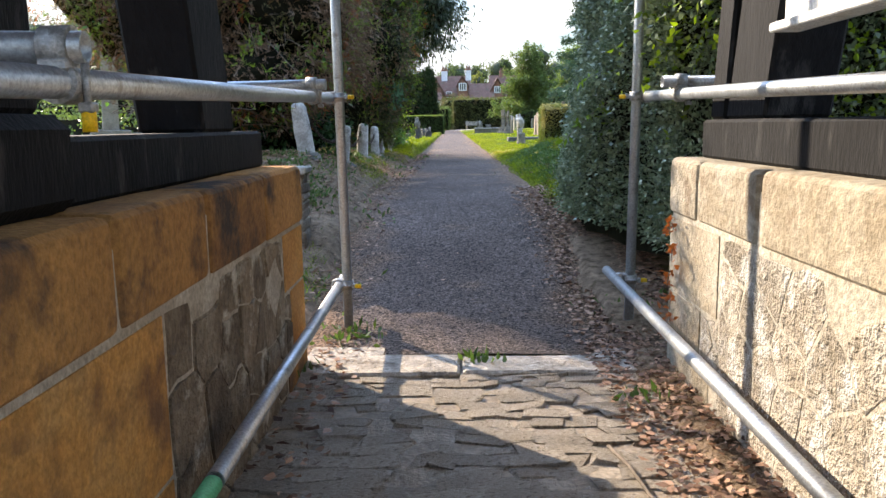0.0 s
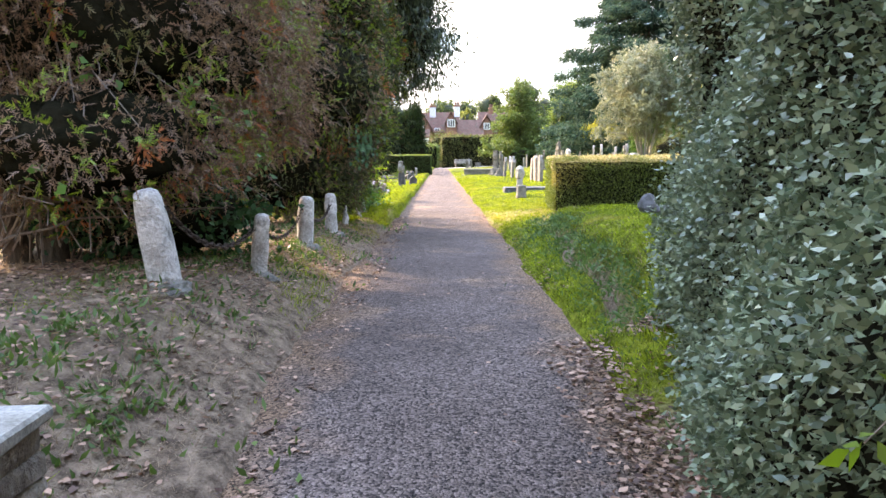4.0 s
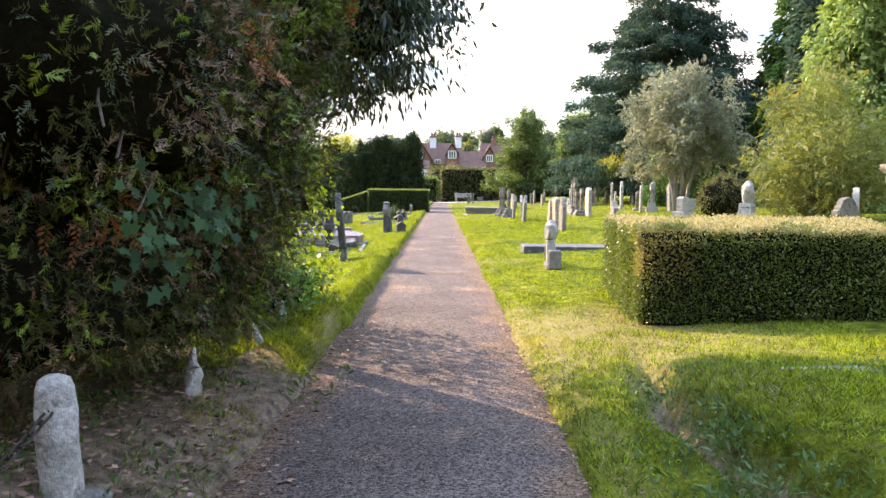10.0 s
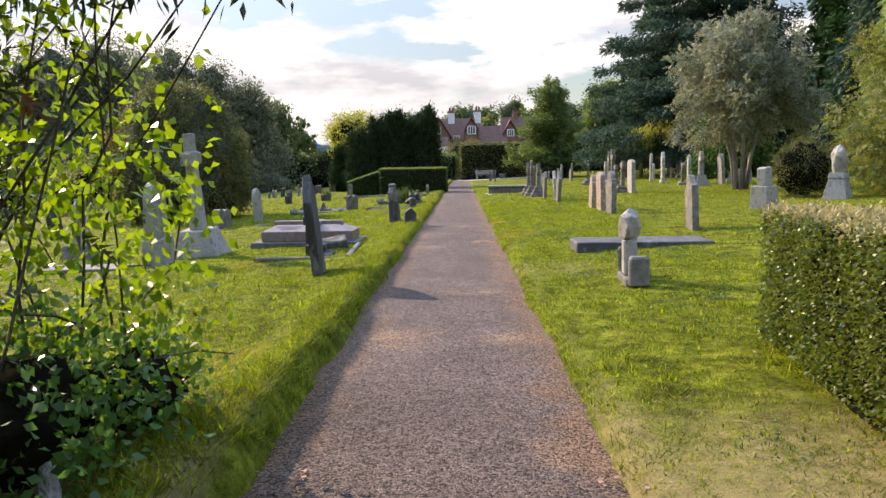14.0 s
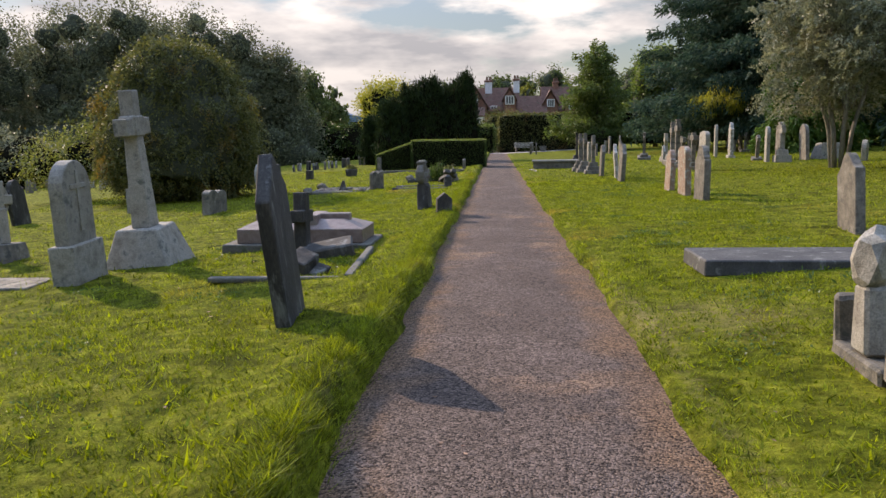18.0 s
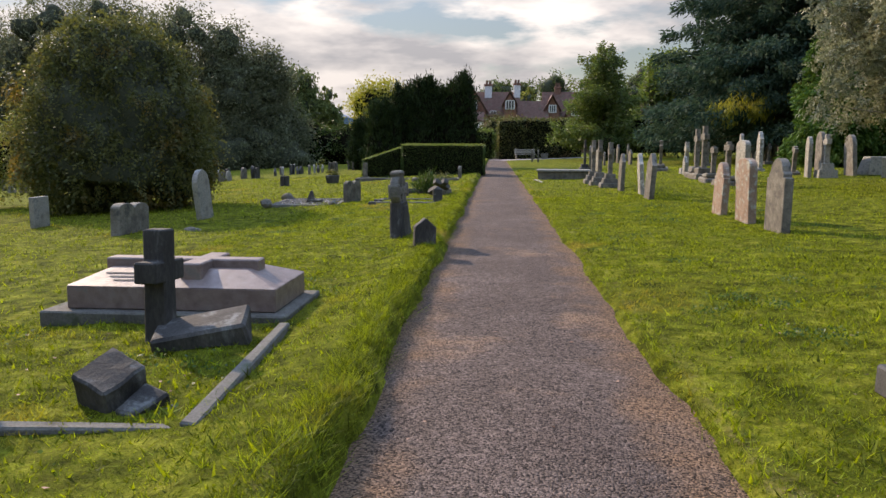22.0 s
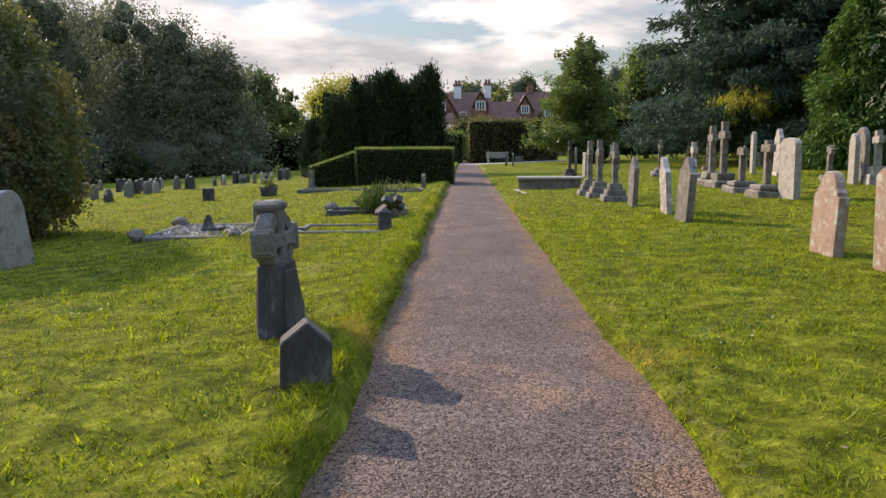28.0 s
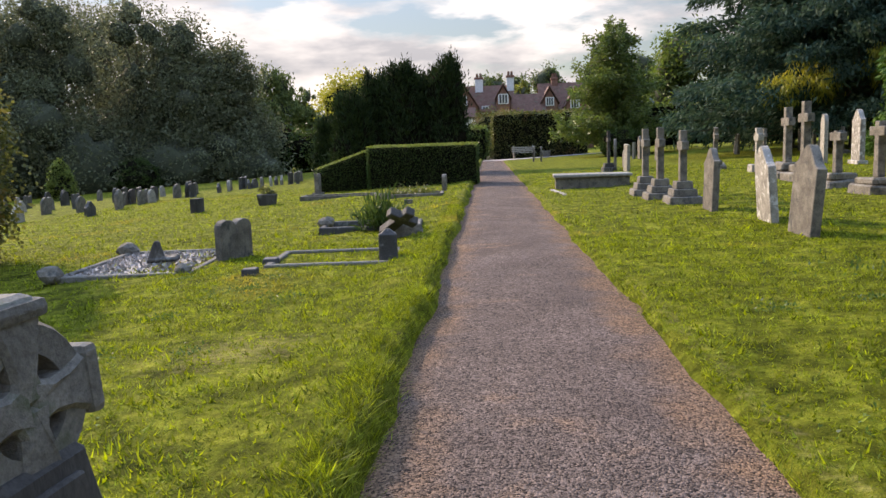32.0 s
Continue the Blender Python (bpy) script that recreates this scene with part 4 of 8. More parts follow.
def gate_wall(name, label, x_face, into, y0, y1, z1, ashlar, rubble, seed, mats, cap, relief):
    """A dwarf wall: mortar body, squared blocks, rough stones, coping. ashlar: (y0, y1, z0, z1); rubble: (y0, y1, z0, z1, count)."""
    w = thing(name, label, "wall", (0, 0, 0), kind="structure")
    xb = x_face + into * 0.5
    xm = x_face - into * 0.002
    part("mortar", box(min(xm, xb), max(xm, xb), y0, y1 - 0.015, -0.7, z1 - 0.06, 0.01), M[mats[2]], w)
    r = random.Random(seed)
    for ya, yb, za, zb in ashlar:
        wall_stone(w, [(ya, za), (yb, za), (yb, zb), (ya, zb)], x_face, into, mats[0], 0.0025, r.uniform(0.004, 0.008), 0.006)
    for ya, yb, za, zb, n in rubble:
        for poly in cells(ya, yb, za, zb, n, r):
            wall_stone(w, crooked(poly), x_face, into, mats[1], 0.0035 * relief, r.uniform(0.001, 0.012 * relief), 0.006)
    y = y0
    while y < y1 - 0.02:
        L = min(r.uniform(0.5, 0.8), y1 - y)
        if y1 - y - L < 0.25:
            L = y1 - y
        xa = x_face - into * 0.014
        part("coping_stone", bevel(box(min(xa, xb), max(xa, xb), y + 0.002, y + L - 0.002, z1 - cap, z1, 0, None, 0.004), 0.035, 3), M[mats[3]], w)
        y += L
    return w


gate_wall("wall_left", "low lych gate wall of orange ashlar over rubble stone", -0.70, -1, -1.2, 3.42, 0.46,
          [(-1.2, 0.5, -0.2, 0.205), (0.5, 1.74, -0.2, 0.205), (-1.2, 0.4, -0.66, -0.2), (0.4, 1.2, -0.66, -0.2), (1.2, 1.74, -0.66, -0.2), (3.02, 3.42, -0.04, 0.205), (3.12, 3.42, -0.3, -0.04), (3.02, 3.42, -0.68, -0.3)],
          [(1.75, 3.01, -0.68, 0.205, 40), (3.01, 3.11, -0.3, -0.04, 2)], 3, ("gate_stone_orange", "rubble", "mortar_brown", "gate_coping"), 0.25, 1.0)
gate_wall("wall_right", "low lych gate wall of pale sandstone blocks and rubble", 0.93, 1, -1.2, 3.30, 0.48,
          [(2.68, 3.30, -0.08, 0.235), (2.86, 3.30, -0.30, -0.08), (2.74, 3.30, -0.68, -0.30)],
          [(-0.2, 2.67, -0.68, 0.235, 66), (2.67, 2.85, -0.30, -0.08, 3)], 9, ("gate_stone_pale", "rubble_pale", "mortar", "gate_stone_pale"), 0.24, 0.5)

gate = thing("lych_gate", "black timber lych gate frame standing on stone walls", "gate", (0, 0, 0), kind="structure")
for sx, xi, yend, zt in ((-1, -0.84, 3.36, 0.46), (1, 1.02, 3.22, 0.48)):
    xo = xi + sx * 0.24
    part("sill_beam", box(min(xi, xo), max(xi, xo), 1.62, yend, zt, zt + 0.155, 0.012), M["timber_black"], gate)
    part("sill_block", box(min(xi - sx * 0.05, xo), max(xi - sx * 0.05, xo), 0.9, 1.6, zt, zt + 0.20, 0.03), M["timber_black"], gate)
    part("sill_beam", box(min(xi, xo), max(xi, xo), -1.2, 0.88, zt, zt + 0.155, 0.012), M["timber_black"], gate)
    part("post", box(min(xi, xo), max(xi, xo), 1.14, 1.56, zt + 0.20, 2.05, 0.012), M["timber_black"], gate)
    bm = box(min(xi + sx * 0.01, xo), max(xi + sx * 0.01, xo), 2.62, 2.98, zt + 0.155, 2.05)
    for v in bm.verts:
        t = (v.co.z - zt - 0.155) / 1.4
        v.co.y -= 0.30 * t * t + 0.06 * t
    part("brace", bevel(bm, 0.012), M["timber_black"], gate)
    part("wall_plate", box(min(xi, xo), max(xi, xo), -1.5, 3.4, 2.05, 2.27, 0.012), M["timber_black"], gate)
bm = box(1.03, 1.20, 3.0, 3.16, 0.635, 2.05)
for v in bm.verts:
    v.co.y -= 0.16 * (v.co.z - 0.635)
part("brace", bevel(bm, 0.012), M["timber_black"], gate)
roof = thing("lych_gate_roof", "pitched tiled roof of the lych gate", "roof", (0, 0, 0), kind="structure")
for sx in (-1, 1):
    me = bpy.data.meshes.new("slope")
    a, b = 0.12, 0.12 + sx * 1.9
    me.from_pydata([(a, -1.8, 3.4), (b, -1.8, 2.15), (b, 3.6, 2.15), (a, 3.6, 3.4), (a, -1.8, 3.5), (b, -1.8, 2.25), (b, 3.6, 2.25), (a, 3.6, 3.5)], [], [(0, 1, 2, 3), (7, 6, 5, 4), (0, 4, 5, 1), (1, 5, 6, 2), (2, 6, 7, 3), (3, 7, 4, 0)])
    link("slope", me, M["roof_tile"], roof)
board = thing("notice_board", "white framed notice board under the gate roof", "board", (1.02, 2.35, 0.93))
part("panel", box(0, 0.05, -0.75, 0.12, 0.0, 0.5, 0.004), M["paint_white"], board)
part("ledge", box(-0.035, 0.06, -0.78, 0.15, -0.03, -0.002, 0.004), M["paint_white"], board)

# paving under the gate
pav = thing("gate_paving", "worn uneven stone paving of the gateway", "paving", (0, 0, 0), kind="structure")
part("bed", weather(box(-0.72, 0.95, -1.4, 3.60, -0.75, -0.463), 0.006, 30, 2.0, 5), M["soil"], pav)
r = random.Random(4)
meshes = []
for i in range(10):
    bm = box(-0.5, 0.5, -0.5, 0.5, -0.03, 0.0)
    for v in bm.verts:
        v.co += Vector((r.uniform(-0.2, 0.2), r.uniform(-0.2, 0.2), r.uniform(-0.006, 0.004)))
    bevel(bm, 0.014, 2)
    me = bpy.data.meshes.new("sett")
    bm.to_mesh(me)
    bm.free()
    me.materials.append(M["paving_stone"])
    meshes.append(me)
y = 0.9
while y < 3.22:
    dy = r.uniform(0.06, 0.10)
    x = -0.70
    while x < 0.92:
        dx = r.uniform(0.07, 0.20)
        s = new("sett", r.choice(meshes))
        s.parent = pav
        s.matrix_basis = Matrix.LocRotScale((x + dx / 2, y + dy / 2, -0.456 + r.uniform(-0.009, 0.009)), Euler((r.uniform(-.07, .07), r.uniform(-.04, .04), r.uniform(-.3, .3))), (dx, dy, 1))
        x += dx
    y += dy
x = -0.72
for dx in (0.74, 0.93):
    part("flagstone", bevel(box(x + 0.004, x + dx - 0.004, 3.23, 3.60, -0.52, -0.438, 0, None, 0.012), 0.012), M["paving_stone"], pav)
    x += dx


# ---- scaffold ----
def tube_thing(name, p, q, label, mat="steel"):
    t = thing(name, label, "scaffold tube", p, group="scaffold")
    part("tube", pipe((0, 0, 0), Vector(q) - Vector(p), 0.0242, 0.0205), M[mat], t, smooth=False)
    return t


def coupler(at, rz=0, rx=0, cap=True):
    c = thing("scaffold_coupler", "galvanised scaffold coupler clamped round two tubes", "coupler", at, rz, rx, group="scaffold couplers")
    part("ring", pipe((0, 0, -0.022), (0, 0, 0.022), 0.033, 0.0245, 14), M["steel_fitting"], c)
    part("ring", pipe((-0.022, -0.052, 0), (0.022, -0.052, 0), 0.033, 0.0245, 14), M["steel_fitting"], c)
    part("saddle", box(-0.024, 0.024, -0.036, -0.016, -0.03, 0.03, 0.004), M["steel_fitting"], c)
    part("bolt", pipe((0.036, -0.03, 0), (0.036, 0.045, 0), 0.0065, 0.001, 8), M["steel_fitting"], c)
    part("nut", box(0.024, 0.048, 0.03, 0.046, -0.012, 0.012, 0.003), M["steel_fitting"], c)
    if cap:
        part("bolt_cap", pipe((0.036, 0.04, 0), (0.036, 0.075, 0), 0.011, 0.001, 10), M["paint_yellow"], c, "yellow plastic bolt cap")
    return c


tube_thing("scaffold_tube", (-0.57, 3.93, -0.44), (-0.60, 3.96, 2.6), "upright galvanised scaffold tube standing by the path")
tube_thing("scaffold_tube", (0.885, 3.86, -0.42), (0.93, 3.93, 2.6), "upright galvanised scaffold tube beside the hedge")
tube_thing("scaffold_tube", (-0.625, 4.03, 0.775), (-0.60, 0.45, 0.68), "level scaffold tube along the gate wall")
tube_thing("scaffold_tube", (0.945, 4.05, 0.76), (0.955, 0.9, 0.69), "level scaffold tube along the gate wall")
tube_thing("scaffold_tube", (-0.615, 4.12, -0.19), (-0.59, 1.72, -0.205), "low scaffold tube along the wall foot")
tube_thing("scaffold_tube", (-0.59, 1.70, -0.205), (-0.585, 0.7, -0.212), "green painted end of the low scaffold tube", "paint_green")
tube_thing("scaffold_tube", (0.815, 4.10, -0.16), (0.79, 0.7, -0.19), "low scaffold tube along the wall foot")
tube_thing("scaffold_tube", (-0.56, 3.40, 0.809), (-2.6, 3.48, 0.79), "scaffold tube crossing over the wall")
tube_thing("scaffold_tube", (0.87, 3.30, 0.795), (2.9, 3.35, 0.78), "scaffold tube crossing over the wall")
tube_thing("scaffold_tube", (-0.565, 1.19, 0.752), (-1.9, 1.10, 0.765), "scaffold tube end crossing over the wall")
coupler((-0.578, 3.94, 0.773), -90)
coupler((-0.571, 3.932, -0.19), -90)
coupler((0.90, 3.88, 0.756), 90)
coupler((0.887, 3.862, -0.162), -90)
coupler((-0.621, 3.40, 0.757), 0, -90, False)
coupler((0.947, 3.30, 0.743), 0, -90, False)
coupler((-0.605, 1.19, 0.70), 0, -90)

# ---- rubble wall and pier beside the path ----
pier = thing("stone_pier", "square rubble pier with a flat pale capstone", "pier", (-1.16, 5.32, -0.42), 4)
r = random.Random(8)
z = 0.0
while z < 0.68:
    h = r.uniform(0.05, 0.10)
    sp = r.uniform(0.35, 0.65)
    for x0, x1 in ((-0.13, -0.13 + 0.26 * sp), (-0.13 + 0.26 * sp, 0.13)):
        part("stone", bevel(box(x0 + 0.002, x1 - 0.002, -0.17, 0.17, z + 0.002, z + h - 0.002, 0, None, 0.012), 0.009), M["rubble_grey"], pier)
    z += h
part("core", box(-0.115, 0.115, -0.155, 0.155, -0.1, z - 0.01), M["rubble_grey"], pier)
part("capstone", bevel(box(-0.15, 0.15, -0.2, 0.2, z, z + 0.05, 0, None, 0.006), 0.01), M["limestone_pale"], pier, "pale flat capstone")
rub = thing("wall_rubble", "low rubble stone wall topped with upright rough stones", "wall", (-1.31, 5.34, -0.42), 4, kind="structure")
x = 0
part("core", box(-2.6, 0.0, -0.13, 0.13, -0.1, 0.74), M["rubble_grey"], rub)
z = 0.0
while z < 0.76:
    hh = r.uniform(0.07, 0.14)
    x = -2.6
    while x < -0.02:
        L = min(r.uniform(0.07, 0.26), -x)
        st = part("stone", rock(1.0, r.random() * 90, (L * 0.68, 0.075, hh * 0.68), 2), M["rubble_grey"], rub)
        for v in st.data.vertices:
            v.co.x, v.co.z = max(-L * 0.49, min(L * 0.49, v.co.x)), max(-hh * 0.47, min(hh * 0.47, v.co.z))
        st.location = (x + L / 2, -0.10 + r.uniform(-0.02, 0.015), z + hh / 2)
        st.rotation_euler = (r.uniform(-.1, .1), r.uniform(-.12, .12), r.uniform(-.08, .08))
        x += L
    z += hh
x = -2.5
while x < -0.05:
    st = part("upright_stone", rock(r.uniform(0.045, 0.10), r.random() * 50, (0.6, 0.95, 1.45), 1), M["rubble_grey"], rub)
    st.location = (x, r.uniform(-0.05, 0.04), z + r.uniform(0.0, 0.06))
    st.rotation_euler = (r.uniform(-.6, .6), r.uniform(-.6, .6), r.uniform(0, 3))
    x += r.uniform(0.06, 0.15)


r = random.Random(61)
for x, y, w, d in ((-1.15, 4.55, 0.42, 0.34), (-1.6, 4.5, 0.38, 0.42), (-1.2, 4.12, 0.5, 0.36), (-1.72, 4.05, 0.44, 0.36), (-1.1, 3.72, 0.4, 0.3), (-1.62, 3.66, 0.5, 0.32), (-2.1, 4.4, 0.4, 0.4), (-2.2, 3.9, 0.44, 0.44)):
    f = thing("flagstone", "worn flat paving flag beside the gate", "paving stone", (x, y, gz(x, y) + 0.03), r.uniform(-14, 14), group="flags beside the gate")
    part("slab", bevel(box(-w / 2, w / 2, -d / 2, d / 2, -0.05, 0.02, 0, None, 0.02), 0.012), M["paving_stone"], f)


# ---- hedges, bushes and trees ----
def hedge(name, label, x0, x1, y0, y1, z1, mat, L, W, density, top_mat=None, round_=0.06, kind="", core="core_shade", sides="xyXYt", shape=None, cat="hedge", rough=0.05, seed=1):
    """A clipped hedge: solid core coloured as inner shade, leaves over its faces. shape(P): moves points."""
    r = np.random.default_rng(seed)
    h = thing(name, label, cat, ((x0 + x1) / 2, (y0 + y1) / 2, 0), kind=kind)
    cx, cy = (x0 + x1) / 2, (y0 + y1) / 2
    zb = gz(cx, cy)
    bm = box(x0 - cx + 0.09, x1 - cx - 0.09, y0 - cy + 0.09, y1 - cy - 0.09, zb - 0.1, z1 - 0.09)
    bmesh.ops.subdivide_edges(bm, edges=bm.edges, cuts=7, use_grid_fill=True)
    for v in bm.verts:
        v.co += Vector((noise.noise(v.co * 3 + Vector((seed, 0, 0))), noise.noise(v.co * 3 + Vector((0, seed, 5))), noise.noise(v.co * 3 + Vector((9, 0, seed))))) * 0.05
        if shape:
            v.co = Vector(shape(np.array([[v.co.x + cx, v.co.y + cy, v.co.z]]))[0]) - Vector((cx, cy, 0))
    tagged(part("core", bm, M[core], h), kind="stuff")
    faces = {"x": ((x0, y0, zb), (0, y1 - y0, 0), (-1, 0, 0)), "X": ((x1, y0, zb), (0, y1 - y0, 0), (1, 0, 0)), "y": ((x0, y0, zb), (x1 - x0, 0, 0), (0, -1, 0)), "Y": ((x0, y1, zb), (x1 - x0, 0, 0), (0, 1, 0))}
    out, tops = [], []
    for s in sides:
        if s == "t":
            n = int((x1 - x0) * (y1 - y0) * density)
            P = np.stack([r.uniform(x0, x1, n), r.uniform(y0, y1, n), np.full(n, z1)], 1)
            N = np.tile([0.0, 0.0, 1.0], (n, 1))
        else:
            o, e, nn = (np.array(q, float) for q in faces[s])
            n = int(np.linalg.norm(e) * (z1 - zb) * density)
            u = r.uniform(0, 1, (n, 1))
            P = o + e * u + np.array([0, 0, 1.0]) * (r.uniform(0, 1, (n, 1)) * (z1 - zb))
            N = np.tile(nn, (n, 1))
        d = np.array([noise.noise((p[0] * 2.2 + seed, p[1] * 2.2, p[2] * 2.2)) for p in P]) if n < 200000 else np.zeros(n)
        P = P + N * (d[:, None] * rough * 1.6 + r.normal(-0.03, rough * 0.6, (n, 1)))
        c = np.array([cx, cy, z1 - 0.5])
        k = P[:, 2] > z1 - round_ * 2
        P[k, 2] -= round_ * r.uniform(0, 1, k.sum()) * (s != "t")
        if shape:
            P = shape(P)
        Q = leaves(P, N, L, W, 0.7, 0.1, 0.25, r) - np.array([cx, cy, 0])
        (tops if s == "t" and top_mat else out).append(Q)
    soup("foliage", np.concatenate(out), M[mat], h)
    # the top's own material: a paler colour that carries the sun on it
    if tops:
        soup("clipped_top", np.concatenate(tops), M[top_mat], h, "pale clipped top with sunlight in its colour")
    return h


def tall_shape(P):
    """The gateside hedge bellies outwards over the path and leans back at its foot."""
    P = P.copy()
    P[:, 0] += 0.05 * (P[:, 1] - 4.0) + 0.10 * np.sin(P[:, 1] * 1.9 + P[:, 2]) * 0.6 - 0.10 * sm(-0.4, 1.2, P[:, 2]) - 0.24 * sm(4.1, 4.9, P[:, 1]) * (1 - sm(6.6, 7.6, P[:, 1])) * (1 - sm(-0.1, 1.5, P[:, 2])) + 0.05 * np.sin(P[:, 2] * 4 + P[:, 1] * 3)
    P[:, 1] += 0.10 * np.sin(P[:, 2] * 2.3) * (P[:, 1] > 7.0)
    return P


hedge("tall_hedge", "tall dark glossy evergreen hedge beside the gate", 1.10, 2.5, 3.75, 7.45, 3.9, "lf_hedge_tall", 0.032, 0.020, 5600, sides="xyYt", shape=tall_shape, rough=0.07, seed=3)
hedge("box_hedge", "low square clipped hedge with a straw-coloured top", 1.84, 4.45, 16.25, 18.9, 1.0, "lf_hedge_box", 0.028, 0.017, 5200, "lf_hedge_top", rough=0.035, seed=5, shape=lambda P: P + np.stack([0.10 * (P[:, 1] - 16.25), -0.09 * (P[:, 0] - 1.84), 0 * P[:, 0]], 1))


def slant(P):
    P = P.copy()
    t = np.clip((-4.25 - P[:, 0]) / 1.75, 0, 1)
    zb = ground_z(P[:, 0], P[:, 1])
    P[:, 2] = zb + (P[:, 2] - zb) * (1 - 0.42 * t)
    return P


# yew hedge tops: sun along the edge painted in with gold leaves
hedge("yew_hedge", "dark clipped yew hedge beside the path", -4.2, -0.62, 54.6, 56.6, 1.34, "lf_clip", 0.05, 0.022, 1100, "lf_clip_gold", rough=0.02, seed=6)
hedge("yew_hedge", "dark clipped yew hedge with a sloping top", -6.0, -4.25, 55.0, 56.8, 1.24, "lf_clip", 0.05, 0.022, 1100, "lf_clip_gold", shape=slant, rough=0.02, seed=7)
hedge("beech_hedge", "tall trimmed green and brown boundary hedge", 0.1, 7.6, 91.5, 93.2, 3.6, "lf_beech", 0.16, 0.10, 150, sides="xyt", rough=0.12, seed=8)
hedge("beech_hedge", "tall trimmed green boundary hedge", -4.2, -0.4, 94, 95.5, 2.6, "lf_broad_light", 0.18, 0.11, 110, sides="xyXt", rough=0.2, seed=9)
hedge("dark_hedge", "long dark shaded boundary hedge behind the graves", 7.7, 46, 84.0, 86.0, 3.3, "lf_clip", 0.22, 0.12, 40, sides="xyt", rough=0.15, seed=10, shape=lambda P: P + np.stack([0 * P[:, 0], -0.55 * (P[:, 0] - 7.7), 0.02 * (P[:, 0] - 7.7)], 1))


def crown_bush(name, label, at, blobs, mats, core=0.78, cat="bush", trunk=None, core_mat="core_shade", kind="", fine=3, toward=0.0):
    """blobs about the base; mats: (material, clumps, leaves a clump, spread, L, W, droop, shell, part name)."""
    x, y = at
    t = thing(name, label, cat, (x, y, gz(x, y)), kind=kind)
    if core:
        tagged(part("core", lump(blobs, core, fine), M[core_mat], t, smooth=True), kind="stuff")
    for i, (mat, clumps, per, spread, L, W, droop, shell, nm, *shoot) in enumerate(mats):
        r = np.random.default_rng(int(abs(x * 31 + y * 17)) + i)
        P, N = cloud(blobs, clumps, per, spread, shell, r, 1.0, toward)
        keep = P[:, 2] > -0.02
        P, N = P[keep], N[keep]
        if shoot:
            lv = soup(nm, sprays(P, N, shoot[0], shoot[1], L, W, 0.65, droop, r), M[mat], t)
        else:
            lv = soup(nm, leaves(P, N, L, W, 0.55, droop, 0.2, r), M[mat], t)
        tagged(lv, kind="stuff")
    return t


def scatter_blobs(n, env, size, seed, flat=1.0):
    """Small uneven blobs inside an ellipsoid, for an open crown."""
    r = random.Random(seed)
    out = []
    while len(out) < n:
        p = Vector((r.uniform(-1, 1), r.uniform(-1, 1), r.uniform(-1, 1)))
        if 0.25 < p.length < 1:
            s = size * r.uniform(0.6, 1.35)
            out.append((env[0] + p.x * env[3], env[1] + p.y * env[4], env[2] + p.z * env[5], s, s, s * flat))
    return out


def twigs(parent, n, base, blobs, r0, seed, mat="twig", name="branchwork", arch=0.5, steps=6):
    """Bare branches from about the base out into the crown."""
    r = random.Random(seed)
    bm = bmesh.new()
    for i in range(n):
        b = r.choice(blobs)
        a, e = r.uniform(0, 6.28), r.uniform(-0.9, 0.9)
        q = Vector((b[0] + b[3] * math.cos(a) * math.cos(e) * 0.98, b[1] + b[4] * math.sin(a) * math.cos(e) * 0.98, max(0.12, b[2] + b[5] * math.sin(e) * 0.98)))
        p = Vector((base[0] + r.gauss(0, 0.25), base[1] + r.gauss(0, 0.35), base[2] + r.uniform(0.0, 0.8)))
        pts, rad = [], []
        k0 = r0 * r.uniform(0.5, 1.3)
        side = Vector((r.gauss(0, .25), r.gauss(0, .25), 0))
        for s in range(steps + 1):
            u = s / steps
            w = p.lerp(q, u) + Vector((0, 0, arch * math.sin(u * math.pi) * r.uniform(0.4, 1.0))) + side * math.sin(u * 5) * 0.4 + Vector((r.gauss(0, 0.05), r.gauss(0, 0.05), r.gauss(0, 0.05))) * u
            pts.append(w)
            rad.append(k0 * (1 - u) + 0.003)
        tube(pts, rad, 4, bm)
    return tagged(part(name, bm, M[mat], parent), kind="stuff")


def trunk(parent, pts, radii, mat="bark", name="trunk", seg=8):
    return part(name, tube(pts, radii, seg), M[mat], parent, smooth=True)


# the first yew, half dead, brown and rust-tinged, full of bare branches
b1 = [(0.75, -1.0, 0.85, 0.75, 0.9, 0.4), (0.45, -0.3, 0.85, 1.05, 1.3, 0.42), (0.5, 0.5, 0.95, 0.9, 0.8, 0.35), (0.85, -0.2, 1.6, 0.9, 1.2, 0.85), (0.95, 0.0, 2.5, 0.9, 0.95, 1.0), (0, -0.1, 1.7, 1.3, 1.2, 1.15), (-0.8, 0.1, 2.9, 1.6, 1.3, 1.4), (0.15, -0.9, 2.5, 0.95, 1.1, 1.2), (0.25, 0.5, 1.7, 0.95, 0.8, 0.9), (-1.2, 0.5, 2.4, 1.2, 1.2, 1.4), (0.1, 0.4, 4.0, 1.4, 1.4, 1.0)]
y1 = crown_bush("yew_bush", "sprawling half-dead yew bush with brown and rust foliage", (-2.75, 9.0), b1,
                [("lf_yew_brown", 2300, 12, 0.11, 0.026, 0.0085, 0.2, 0.72, "brown_foliage", 0.075, 9), ("lf_yew_green", 520, 9, 0.08, 0.028, 0.009, 0.0, 0.94, "green_foliage", 0.07, 9), ("lf_rust", 90, 12, 0.08, 0.03, 0.0115, 0.2, 0.97, "rust_foliage", 0.07, 9), ("lf_bramble", 90, 6, 0.10, 0.06, 0.046, 0.3, 1.02, "bramble_foliage")], core=0.70, toward=0.5)
